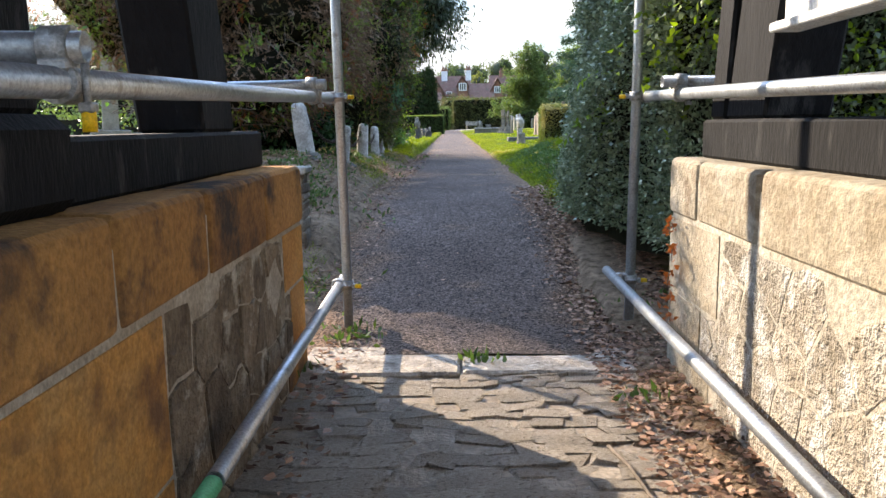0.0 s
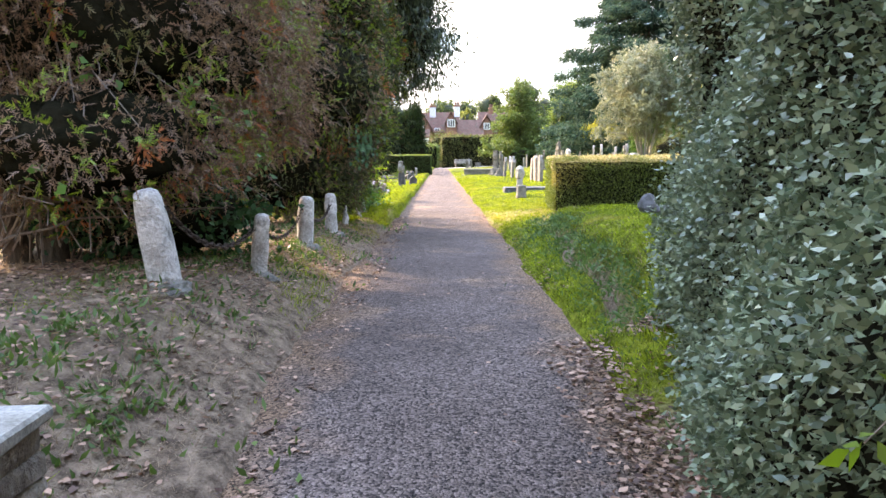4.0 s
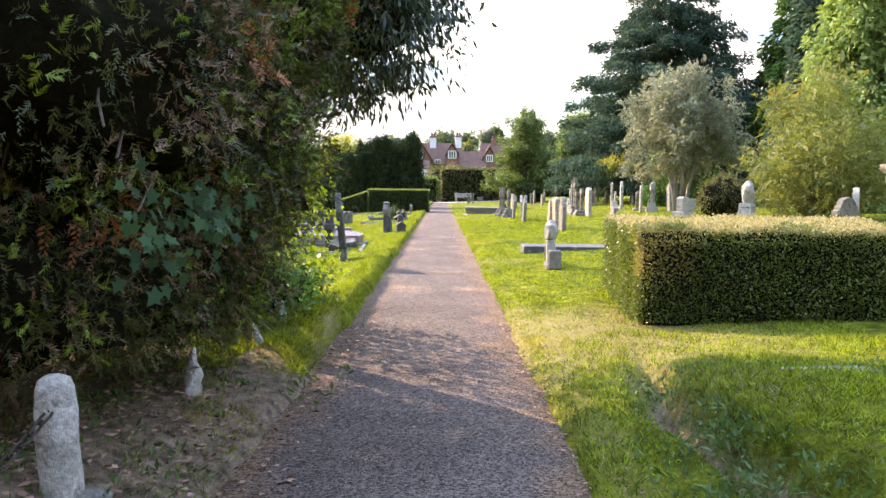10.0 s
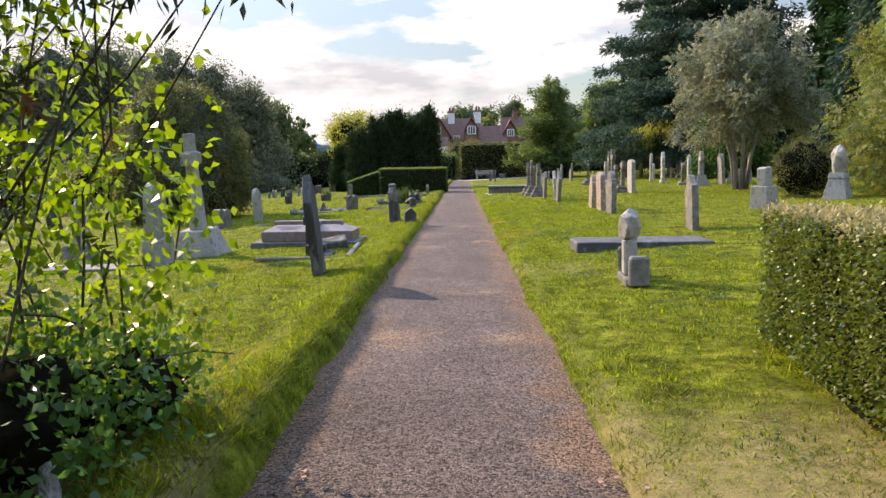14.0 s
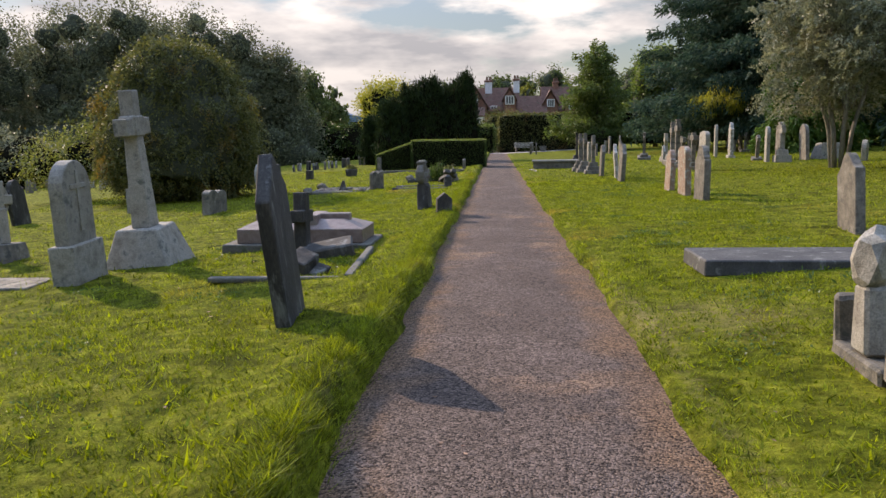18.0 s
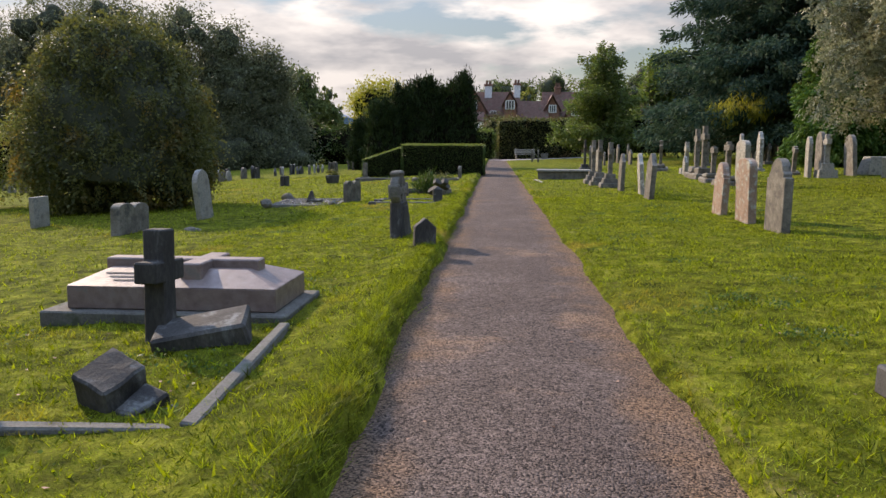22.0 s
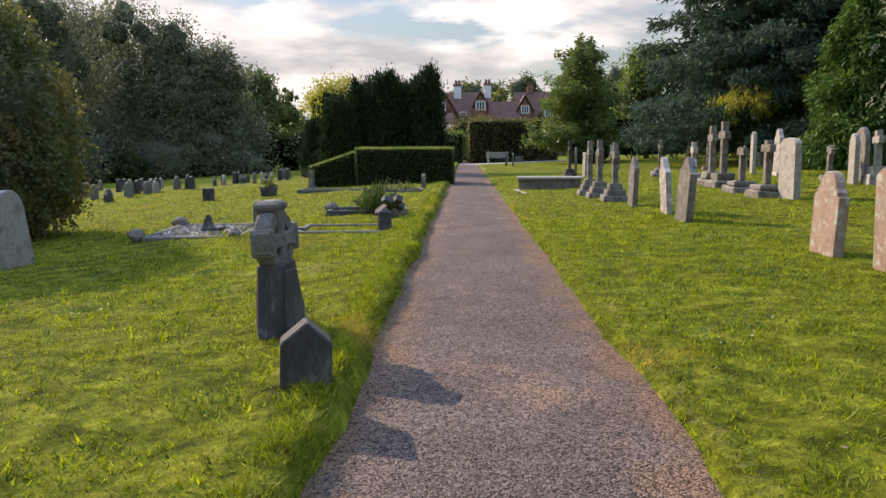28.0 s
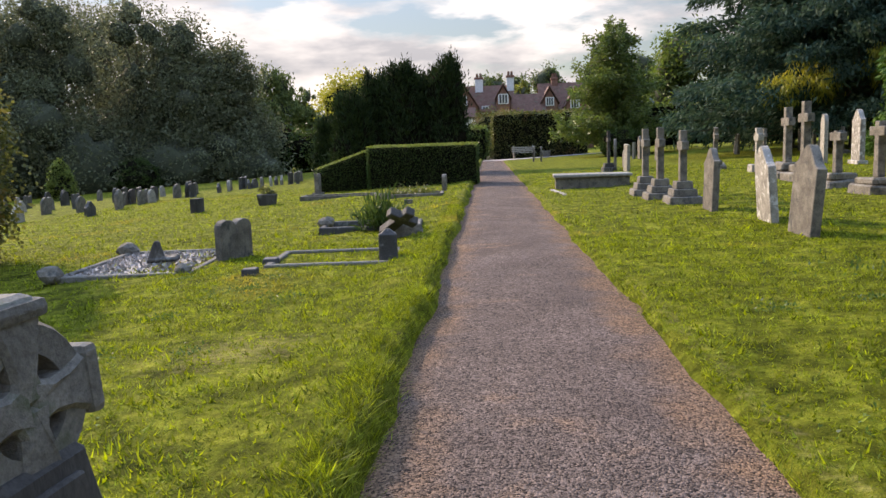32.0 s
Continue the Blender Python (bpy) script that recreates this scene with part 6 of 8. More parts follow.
def broadleaf(at, h, w, seed, label, mat="lf_broad", name="tree", n=900, L=0.42, droop=0.4, gap=0.55, low=0.3, per=26, core=0.72, knots=15):
    x, y = at
    r = random.Random(seed)
    blobs = []
    for k in range(knots):
        a, q = r.uniform(0, 6.28), r.uniform(0.1, 0.62)
        u = r.uniform(low, 0.85)
        s = w * r.uniform(0.34, 0.5) * (1.15 - 0.5 * u)
        blobs.append((w * q * math.cos(a) * (1.1 - 0.6 * u), w * q * math.sin(a) * (1.1 - 0.6 * u), h * u, s, s, s * 1.05))
    blobs.append((0, 0, h * 0.86, w * 0.34, w * 0.34, h * 0.14))
    t = crown_bush(name, label, at, blobs, [(mat, n, per, w * 0.075, L, L * 0.6, droop, gap, "foliage")], core=core, cat="tree", core_mat="core_mid", fine=2)
    trunk(t, [(0, 0, -0.5), (0.1, 0, h * 0.35), (0.2, 0.1, h * 0.7)], [h * 0.026, h * 0.02, 0.05])
    twigs(t, 14, (0, 0, h * 0.3), blobs, h * 0.009, seed, "bark", "branchwork", 0.6)
    return t


# the belt of tall trees on the low side
for k, (x, y, h, w) in enumerate(((-60, 80, 16, 6.5), (-54, 92, 17, 6.5), (-47, 86, 16, 6), (-41, 92, 17.5, 6.0), (-35.5, 90, 17, 5.6), (-30, 95, 17, 5.2), (-25.5, 94, 14.5, 4.6), (-22.3, 97, 12.0, 3.8), (-66, 70, 15, 6.5), (-70, 56, 14, 6), (-50, 104, 19, 7), (-38, 106, 18, 6))):
    broadleaf((x, y), h, w * 1.3, 40 + k, "tall dark broadleaved tree in a shaded belt", "lf_belt", n=1250, L=0.27, per=20, low=0.12, gap=0.35, knots=26, core=0.40)
for k, (x, y, h, w) in enumerate(((-27.5, 128, 13.5, 4.6), (-24, 132, 11, 3.4))):
    broadleaf((x, y), h, w, 60 + k, "birch with hanging branches", "lf_broad", "birch_tree", 330, 0.42, 1.8, 0.5, 0.25, 30, 0.4)
crown_bush("shrub_belt", "dark shaded shrubs below the tall trees", (-40, 84), [(-24, -6, 2, 7, 3, 3.6), (-15, -2, 2.2, 6, 3, 4.0), (-7, 0, 2.4, 6, 3, 4.4), (1, 2, 2.4, 6, 3, 4.4), (8, 4, 2.2, 5, 3, 4.0), (14, 7, 2, 5, 3, 3.4), (19, 10, 1.8, 4, 3, 2.8)], [("lf_belt", 900, 30, 0.5, 0.30, 0.17, 0.3, 0.75, "foliage")], core=0.66, core_mat="core_mid")
crown_bush("shrub", "pale leafy bush at the lawn's low edge", (-31, 66), [(0, 0, 1.6, 2.6, 2, 1.7), (-3, 1, 2.0, 2.6, 2, 2)], [("lf_silver", 420, 16, 0.3, 0.2, 0.11, 0.2, 0.85, "foliage")], core=0.85)
crown_bush("dark_shrub", "low dark hedge-like shrubs on the far slope", (-15, 100), [(0, 0, 1.8, 3.5, 2, 2.2), (4.5, 2, 1.6, 3.0, 2, 1.8), (-6, 1, 2, 4, 2, 2.6)], [("lf_clip", 400, 26, 0.35, 0.26, 0.14, 0.2, 0.9, "foliage")], core=0.9)
# trees behind the right-hand hedge and round the houses
for k, (x, y, h, w, m) in enumerate(((14, 88, 8.5, 4.0, "lf_broad_light"), (20, 84, 9, 4.2, "lf_broad"), (26, 78, 9, 4.5, "lf_broad"), (34, 74, 12, 5, "lf_broad"), (42, 66, 14, 6, "lf_broad"), (36, 52, 14, 6, "lf_broad"), (34, 38, 13, 6, "lf_broad"), (32, 24, 12, 6, "lf_broad"))):
    broadleaf((x, y), h, w, 80 + k, "leafy green tree behind the boundary hedge", m, "tree", 360, 0.30, 0.2, 0.65, 0.2)
for k, (x, y, h, w, m) in enumerate(((-6.5, 150, 9.5, 4, "lf_broad"), (4.4, 136, 9.2, 2.6, "lf_gold"), (20, 175, 17, 6, "lf_broad"), (30, 185, 17, 6, "lf_broad"), (12, 185, 16, 6, "lf_broad"), (0, 190, 15, 6, "lf_broad"), (-10, 185, 14, 6, "lf_broad"), (6, 195, 15, 6, "lf_broad"), (-17, 190, 13, 5, "lf_broad"), (25, 190, 15, 6, "lf_broad"), (40, 160, 16, 6, "lf_broad"))):
    broadleaf((x, y), h, w, 100 + k, "distant tree among the houses", m, "tree", 200, 0.5, 0.2, 0.65, 0.2)
crown_bush("shrub", "garden shrub before the house", (-0.2, 98), [(0, 0, 2.0, 1.7, 1.5, 2.0), (1.5, 0, 2.6, 1.2, 1.2, 1.6)], [("lf_beech", 360, 14, 0.25, 0.18, 0.11, 0.2, 0.8, "foliage")], core=0.8)

# distant blue hill
hill = bpy.data.meshes.new("hill")
hv = [(-420 + 20 * k, 900, 40 + 26 * math.sin(k * 0.21 + 0.6) + 6 * math.sin(k * 0.9)) for k in range(45)]
hill.from_pydata([(x, y, -30) for x, y, z in hv] + hv + [(x, y + 300, z * 0.8) for x, y, z in hv], [], [(k, k + 1, k + 46, k + 45) for k in range(44)] + [(k + 45, k + 46, k + 91, k + 90) for k in range(44)])
tagged(link("hill_backdrop", hill, M["hill"]), "distant blue wooded hill", "hill", kind="structure")


# ---- houses ----
def gabled(parent, x0, x1, y0, y1, z0, eave, ridge, wall, along="x", over=0.4):
    """A house block with a pitched roof; along: the way of its ridge."""
    part("wall", box(x0, x1, y0, y1, z0, eave), M[wall], parent)
    me = bpy.data.meshes.new("roof")
    if along == "x":
        ym = (y0 + y1) / 2
        v = [(x0 - over, y0 - over, eave - 0.2), (x1 + over, y0 - over, eave - 0.2), (x1 + over, ym, ridge), (x0 - over, ym, ridge), (x0 - over, y1 + over, eave - 0.2), (x1 + over, y1 + over, eave - 0.2)]
        g = [[(x, y0, eave), (x, y1, eave), (x, ym, ridge - 0.25)] for x in (x0, x1)]
    else:
        xm = (x0 + x1) / 2
        v = [(x0 - over, y0 - over, eave - 0.2), (x0 - over, y1 + over, eave - 0.2), (xm, y1 + over, ridge), (xm, y0 - over, ridge), (x1 + over, y0 - over, eave - 0.2), (x1 + over, y1 + over, eave - 0.2)]
        g = [[(x0, y, eave), (x1, y, eave), (xm, y, ridge - 0.25)] for y in (y0, y1)]
    f = [(0, 1, 2, 3), (3, 2, 5, 4)]
    n = 6
    v2 = [(x, y, z + 0.18) for x, y, z in v]
    me.from_pydata(v + v2, [], [q[::-1] for q in f] + [tuple(i + n for i in q) for q in f] + [(0, 6, 7, 1), (1, 7, 8, 2), (0, 3, 9, 6), (3, 4, 10, 9), (4, 5, 11, 10), (5, 2, 8, 11)])
    link("roof", me, M["roof_tile"], parent)
    for tri in g:
        gm = bpy.data.meshes.new("gable")
        gm.from_pydata(tri, [], [(0, 1, 2)])
        link("gable", gm, M["tile_hung"], parent)


def window(parent, x, y, z, w, h, panes=3):
    wn_ = part("window", box(x - w / 2 - 0.1, x + w / 2 + 0.1, y - 0.12, y, z - 0.1, z + h + 0.1, 0.01), M["paint_white"], parent, "white framed window")
    for k in range(panes):
        a = x - w / 2 + w * k / panes
        part("pane", box(a + 0.05, a + w / panes - 0.05, y - 0.15, y - 0.122, z, z + h), M["glass_dark"], wn_)


def chimney(parent, x, y, z0, z1, w, mat):
    part("chimney", box(x - w / 2, x + w / 2, y - w / 2, y + w / 2, z0, z1, 0.03), M[mat], parent)
    part("chimney_cap", box(x - w * 0.6, x + w * 0.6, y - w * 0.6, y + w * 0.6, z1 + 0.005, z1 + 0.25, 0.03), M["brick_wall"], parent)
    for dx in (-0.22, 0.22):
        part("chimney_pot", tube([(x + dx * w, y, z1 + 0.25), (x + dx * w, y, z1 + 0.75)], [0.17, 0.13], 8), M["roof_tile"], parent)


h1 = thing("house", "brown tile-hung house with gables and white chimneys", "house", (0, 122, 0))
gabled(h1, -2.6, 2.6, 1, 7, -1, 5.2, 8.2, "tile_hung", "x")
gabled(h1, -4.4, -1.4, -1.5, 3.9, -1, 5.6, 8.2, "tile_hung", "y", 0.25)
gabled(h1, 0.85, 2.4, -1.0, 3.9, -1, 6.6, 8.1, "tile_hung", "y", 0.2)
window(h1, -3.1, -1.5, 5.9, 0.9, 0.9)
window(h1, 1.62, -1.0, 5.95, 1.0, 0.95)
window(h1, -0.5, 1.0, 5.0, 0.7, 0.7, 2)
chimney(h1, -1.2, 3.6, 7.3, 9.1, 0.95, "paint_white")
chimney(h1, 2.6, 3.6, 6.0, 9.2, 0.85, "paint_white")
h2 = thing("house", "brown-roofed brick house behind the boundary hedge", "house", (0, 124, 0))
gabled(h2, 2.9, 6.2, -2.5, 2.4, -1, 4.5, 6.9, "brick_wall", "x")
gabled(h2, 6.4, 12.5, 0.5, 6.5, -1, 5.0, 8.3, "brick_wall", "x")
gabled(h2, 6.2, 8.0, -1.5, 3.4, -1, 5.9, 7.7, "brick_wall", "y", 0.25)
gabled(h2, 9.0, 11.0, -1.8, 3.4, -1, 5.4, 7.3, "brick_wall", "y", 0.25)
chimney(h2, 8.1, 3.5, 7.0, 8.9, 0.75, "brick_wall")
window(h2, 10.0, -1.8, 5.2, 0.9, 0.8)
window(h2, 7.1, -1.5, 5.6, 0.8, 0.8)
h3 = thing("bungalow", "low far bungalow with a brown roof", "house", (-24, 175, -3))
gabled(h3, -5, 6, 0, 7, -1, 3.0, 6.0, "paint_white", "x")
h4 = thing("conservatory", "small white conservatory roof beside the house", "conservatory", (-3.1, 117.5, 0))
gabled(h4, -1.6, 1.4, 0, 2.6, -1, 4.4, 5.3, "paint_white", "x", 0.1)


# ---- graves and small things ----
def headstone(shape, w, h, th, mat, label, x, y, rz=90, lean=(0, 0), plinth=None, name="headstone", group="", dz=0.0):
    """An upright stone facing across the path; lean: degrees along its face and across it."""
    t = thing(name, label, "gravestone", (x, y, gz(x, y) + dz), rz, lean[0], lean[1], group)
    z0 = -0.08
    if plinth:
        part("plinth", box(-w / 2 - 0.07, w / 2 + 0.07, -th / 2 - 0.07, th / 2 + 0.07, -0.05, plinth, 0.012), M[mat], t)
        z0 = plinth
    o = [(u, z + z0) for u, z in outline(shape, w, h - z0)]
    part("slab", extrude(o, th, 0.009), M[mat], t)
    return t


def grave_cross(w, h, s, label, x, y, mat, rz=90, steps=(), lean=(0, 0), arm=0.74, th=None, name="grave_cross", group="", rough=False, collar=0.0):
    """A cross on steps. steps: (width, height) from the ground up."""
    t = thing(name, label, "grave cross", (x, y, gz(x, y)), rz, lean[0], lean[1], group)
    z = -0.05
    for i, (sw, sh) in enumerate(steps):
        top = z + sh + (0.05 if i == 0 else 0)
        if rough:
            part("step", bevel(box(-sw / 2, sw / 2, -sw * 0.36, sw * 0.36, z, top, 0, None, 0.03), 0.03), M[mat], t)
        else:
            part("step", frustum(sw, sw * 0.82, sw * 0.94, sw * 0.76, z, top, 0.012), M[mat], t)
        z = top
    th = th or s * 0.8
    o = [(u, q + z - 0.005) for u, q in latin(w, h - z, s, (h - z) * arm, s)]
    part("cross", extrude(o, th, 0.01), M[mat], t)
    if collar:
        part("collar", box(-s * 0.75, s * 0.75, -th * 0.75, th * 0.75, z, z + collar, 0.01), M[mat], t)
    return t


# stone posts with a hanging chain on the left bank
posts = [(-1.42, 7.5, 0.52, 0.085, (4, -9)), (-1.26, 8.8, 0.44, 0.06, (6, 5)), (-1.27, 10.68, 0.47, 0.078, (2, 3)), (-1.24, 12.28, 0.47, 0.075, (0, -2)), (-1.30, 13.9, 0.22, 0.07, (8, 4)), (-1.22, 15.3, 0.20, 0.06, (-10, 6)), (-1.32, 16.4, 0.22, 0.07, (5, -12))]
for i, (x, y, h, rad, ln) in enumerate(posts):
    p = thing("stone_post", "rough whitish weathered stone post on the bank" if i < 4 else "short broken stone post stump on the bank", "post", (x, y, gz(x, y)), 20 * i, ln[0], ln[1], "chain posts")
    bm = bmesh.new()
    prof = [(-0.1, 1.0), (0.02, 1.0), (0.2, 0.97), (0.45, 0.94), (0.7, 0.92), (0.9, 0.86), (0.97, 0.7), (1.0, 0.35)]
    rings = []
    for u, k in prof:
        ring = []
        for a in range(12):
            q = 2 * math.pi * a / 12
            sq = 1 / max(abs(math.cos(q)), abs(math.sin(q))) ** 0.45
            rr = rad * k * sq * (1 + (0.20 if i < 4 else 0.55) * noise.noise(Vector((math.cos(q) * 1.5, math.sin(q) * 1.5, u * 5 + i * 7))))
            ring.append(bm.verts.new((rr * math.cos(q), rr * math.sin(q) * (0.85 if i < 4 else 0.6), u * h + (0 if i < 4 else max(0, u - 0.3) * 0.5 * h * math.cos(q + i)))))
        rings.append(ring)
    for a, b in zip(rings, rings[1:]):
        for k in range(12):
            bm.faces.new((a[k], a[(k + 1) % 12], b[(k + 1) % 12], b[k]))
    bm.faces.new(rings[-1])
    bm.faces.new(rings[0][::-1])
    part("shaft", bm, M["post_stone"], p, smooth=True)
    if i < 4:
        part("footing", rock(0.11, i * 3.3, (1.1, 0.9, 0.5), 3), M["limestone"], p).location = (0.03, -0.03, -0.02)
for (xa, ya, ha, _, _), (xb, yb, hb, _, _) in zip(posts[:3], posts[1:4]):
    a, b = Vector((xa, ya, gz(xa, ya) + ha * 0.8)), Vector((xb, yb, gz(xb, yb) + hb * 0.8))
    ch = thing("chain", "rusty spiked iron chain hanging between stone posts", "chain", tuple(a), group="chains")
    n = 26
    me = None
    for k in range(n):
        u = (k + 0.5) / n
        c = a.lerp(b, u) - a - Vector((0, 0, 0.7 * u * (1 - u)))
        d = (b - a) / n + Vector((0, 0, -0.7 * (1 - 2 * u) / n))
        if me is None:
            bm = tube([(0.016 * math.cos(q), 0.042 * math.sin(q), 0) for q in np.linspace(0, 2 * math.pi, 11)], 0.0055, 5)
            me = bpy.data.meshes.new("link")
            bm.to_mesh(me)
            bm.free()
            me.materials.append(M["chain"])
        o = new("link", me)
        o.parent = ch
        o.matrix_basis = Matrix.Translation(c) @ d.to_track_quat("Y", "Z").to_matrix().to_4x4() @ pose(0, 0, 0, 0, 90 * (k % 2), 0)

# right bank: kerb stone with a rough end, flat slab
k = thing("grave_kerb", "mossy grey stone kerb rail lying on the bank", "kerb", (2.55, 11.0, gz(2.5, 11.0)), 18)
part("rail", weather(bevel(box(-0.06, 0.08, -1.4, 0.75, -0.05, 0.13), 0.04), 0.03, 5, 2.0, 6), M["slate"], k, smooth=True)
part("end_stone", rock(0.13, 4.2, (0.8, 0.9, 1.1), 3), M["slate"], k).location = (-0.02, 0.9, 0.10)
sl = thing("flat_slab", "pale flat stone slab sunk in the grass", "slab", (2.3, 13.6, gz(2.3, 13.6) + 0.02), 12)
part("slab", bevel(box(-0.28, 0.28, -0.2, 0.2, -0.05, 0.022, 0, None, 0.01), 0.01), M["limestone"], sl)

# pillared tomb beyond the box hedge
mz = gz(7.2, 21.0)
mt = thing("table_tomb", "pale stone tomb with columns, panel and cornice", "tomb", (7.30, 21.0, mz), -8)
mt.scale = (0.66, 0.8, 1.0)
part("base_step", box(-0.68, 0.68, -0.42, 0.42, -0.05, 0.07, 0.012), M["limestone_pale"], mt)
part("panel", box(-0.36, 0.36, -0.18, 0.18, 0.07, 1.12, 0.01), M["limestone_pale"], mt)
part("inset", box(-0.26, 0.26, -0.205, -0.182, 0.16, 1.04, 0.006), M["limestone_pale"], mt)
for x in (-0.5, 0.5):
    for y in (-0.25, 0.25):
        col = part("column", tube([(x, y, 0.12), (x, y, 0.6), (x, y, 1.08)], [0.085, 0.082, 0.072], 14), M["limestone_pale"], mt, smooth=True)
        part("column_base", box(x - 0.105, x + 0.105, y - 0.105, y + 0.105, 0.07, 0.125, 0.008), M["limestone_pale"], mt)
part("architrave", box(-0.63, 0.63, -0.37, 0.37, 1.122, 1.25, 0.008), M["limestone_pale"], mt)
part("cornice", frustum(1.30, 0.78, 1.52, 0.98, 1.252, 1.34, 0.008), M["limestone"], mt)
part("top_slab", box(-0.73, 0.73, -0.46, 0.46, 1.342, 1.40, 0.01), M["limestone"], mt)
headstone("shoulder", 0.5, 0.86, 0.14, "limestone", "grey shouldered headstone behind the hedge", 7.0, 22.6, 20)
headstone("gothic", 0.55, 1.0, 0.12, "limestone", "grey pointed headstone near the pillared tomb", 9.6, 23.5, 30)
headstone("round", 0.6, 1.0, 0.12, "limestone_pale", "pale round-topped headstone near the pillared tomb", 9.0, 26.0, 60)

# right of the path
t = thing("broken_monument", "small weathered pale monument with broken base blocks", "gravestone", (1.89, 21.74, gz(1.89, 21.74) + 0.025), 88)
part("base", bevel(box(-0.32, 0.30, -0.10, 0.10, -0.05, 0.05, 0, None, 0.01), 0.015), M["limestone"], t)
part("block", bevel(box(-0.44, -0.30, -0.09, 0.09, -0.02, 0.27, 0, None, 0.02), 0.02), M["limestone"], t)
part("block", bevel(box(0.27, 0.38, -0.08, 0.08, -0.02, 0.30, 0, None, 0.02), 0.02), M["limestone"], t)
part("shaft", frustum(0.20, 0.16, 0.15, 0.13, 0.05, 0.42, 0.02, (0.0, 0.02)), M["limestone_pale"], t)
part("head", rock(0.155, 2.0, (0.75, 0.7, 1.25)), M["limestone_pale"], t).location = (0.0, 0.02, 0.55)
sb = thing("ledger_slab", "long dark flat ledger stone on the grass", "slab", (2.70, 24.90, gz(2.70, 24.90)), -1)
part("slab", bevel(box(-0.95, 0.95, -0.42, 0.42, -0.05, 0.095, 0, None, 0.008), 0.012), M["slate"], sb)
headstone("ogee", 0.62, 0.92, 0.11, "limestone", "grey curved-top headstone leaning behind a ledger", 4.05, 26.9, 84, (0, 10))
row = "row of three stones"
headstone("shoulder", 0.62, 0.86, 0.11, "sandstone_red", "reddish sandstone headstone with a worn top", 3.72, 35.0, 88, (2, -2), group=row)
headstone("segment", 0.64, 0.98, 0.12, "sandstone_red", "tall reddish-brown headstone with lichen", 3.72, 33.6, 90, (-1, 1), group=row)
headstone("shoulder", 0.64, 0.97, 0.12, "limestone", "grey streaked headstone with a worn top", 3.70, 32.2, 91, (1, 1), group=row)
headstone("ogee", 0.74, 1.0, 0.10, "limestone_blotched", "white-blotched old headstone leaning backwards", 3.38, 40.3, 84, (-4, 0))
headstone("ogee", 0.70, 1.02, 0.11, "limestone", "grey curved-top headstone close before another", 3.28, 38.9, 88, (3, -4))
headstone("ogee", 0.60, 0.97, 0.10, "limestone", "grey curved-top headstone beside stepped crosses", 3.22, 42.4, 88, (2, 0))
for x, y, h in ((3.12, 43.75, 1.28), (2.98, 44.9, 1.36), (2.94, 46.1, 1.36)):
    grave_cross(0.42, h, 0.15, "grey stone cross on three square steps", x, y, "limestone", 88, ((0.72, 0.13), (0.52, 0.13), (0.36, 0.13)), arm=0.70, group="row of stepped crosses", collar=0.0)
ts = thing("table_tomb", "long low grey ledger tomb, worn top paled for skylight", "tomb", (2.35, 50.0, gz(2.35, 50.0)), -4)
part("chest", bevel(box(-0.92, 0.92, -0.45, 0.45, -0.05, 0.26, 0, None, 0.008), 0.012), M["limestone"], ts)
# lid in a paler stone: skylight on its top put into the colour
part("lid", bevel(box(-0.98, 0.98, -0.5, 0.5, 0.262, 0.34, 0, None, 0.008), 0.015), M["limestone_pale"], ts)
kb = thing("grave_kerb", "pale low kerb edging a grave by the path", "kerb", (1.35, 48.3, gz(1.35, 48.3)), 4)
part("rail", box(-0.05, 0.05, -1.0, 1.0, -0.04, 0.05, 0.01), M["limestone_pale"], kb)
grave_cross(0.44, 1.45, 0.13, "slim dark stone cross on a small base", 4.05, 58.2, "stone_dark", 90, ((0.6, 0.15), (0.42, 0.15)), arm=0.72)
headstone("gothic", 0.5, 1.15, 0.10, "limestone", "grey pointed headstone near the topiary ball", 4.4, 58.9, 80)
grave_cross(0.5, 1.32, 0.16, "leaning grey stone cross on a broken base", 6.85, 54.8, "limestone", 80, ((0.8, 0.16), (0.5, 0.15)), (0, -8), rough=True)
grave_cross(0.55, 1.22, 0.19, "stubby pale stone cross on a block", 7.3, 52.2, "limestone_pale", 84, ((0.6, 0.2),))
headstone("ogee", 0.6, 0.7, 0.1, "limestone_blotched", "small blotched headstone beside a cross", 6.95, 51.0, 84, (0, -5))
grave_cross(0.6, 1.66, 0.19, "tall weathered stone cross on rough steps", 6.85, 48.9, "limestone", 86, ((0.95, 0.16), (0.62, 0.2)), rough=True)
grave_cross(0.6, 1.74, 0.19, "tall weathered stone cross on rough steps", 6.75, 47.6, "limestone", 88, ((1.0, 0.16), (0.66, 0.2)), rough=True)
grave_cross(0.55, 1.08, 0.16, "short dark cross rising from rough stones", 6.4, 45.2, "limestone", 86, ((0.9, 0.14), (0.7, 0.14)), rough=True, arm=0.86)
grave_cross(0.55, 1.22, 0.16, "short dark cross rising from rough stones", 6.3, 43.4, "limestone", 88, ((0.9, 0.14), (0.7, 0.14)), rough=True, arm=0.82)
headstone("segment", 0.78, 1.25, 0.14, "limestone_pale", "tall pale headstone with a curved top", 6.45, 42.6, 90, (0, 1))
headstone("ogee", 0.85, 1.55, 0.14, "limestone_blotched", "tall white-streaked pointed headstone", 10.2, 52.6, 80, plinth=0.12)
grave_cross(0.45, 1.0, 0.16, "leaning broken grey cross shaft", 10.1, 48.8, "limestone", 80, ((0.5, 0.12),), (0, -9), arm=0.85)
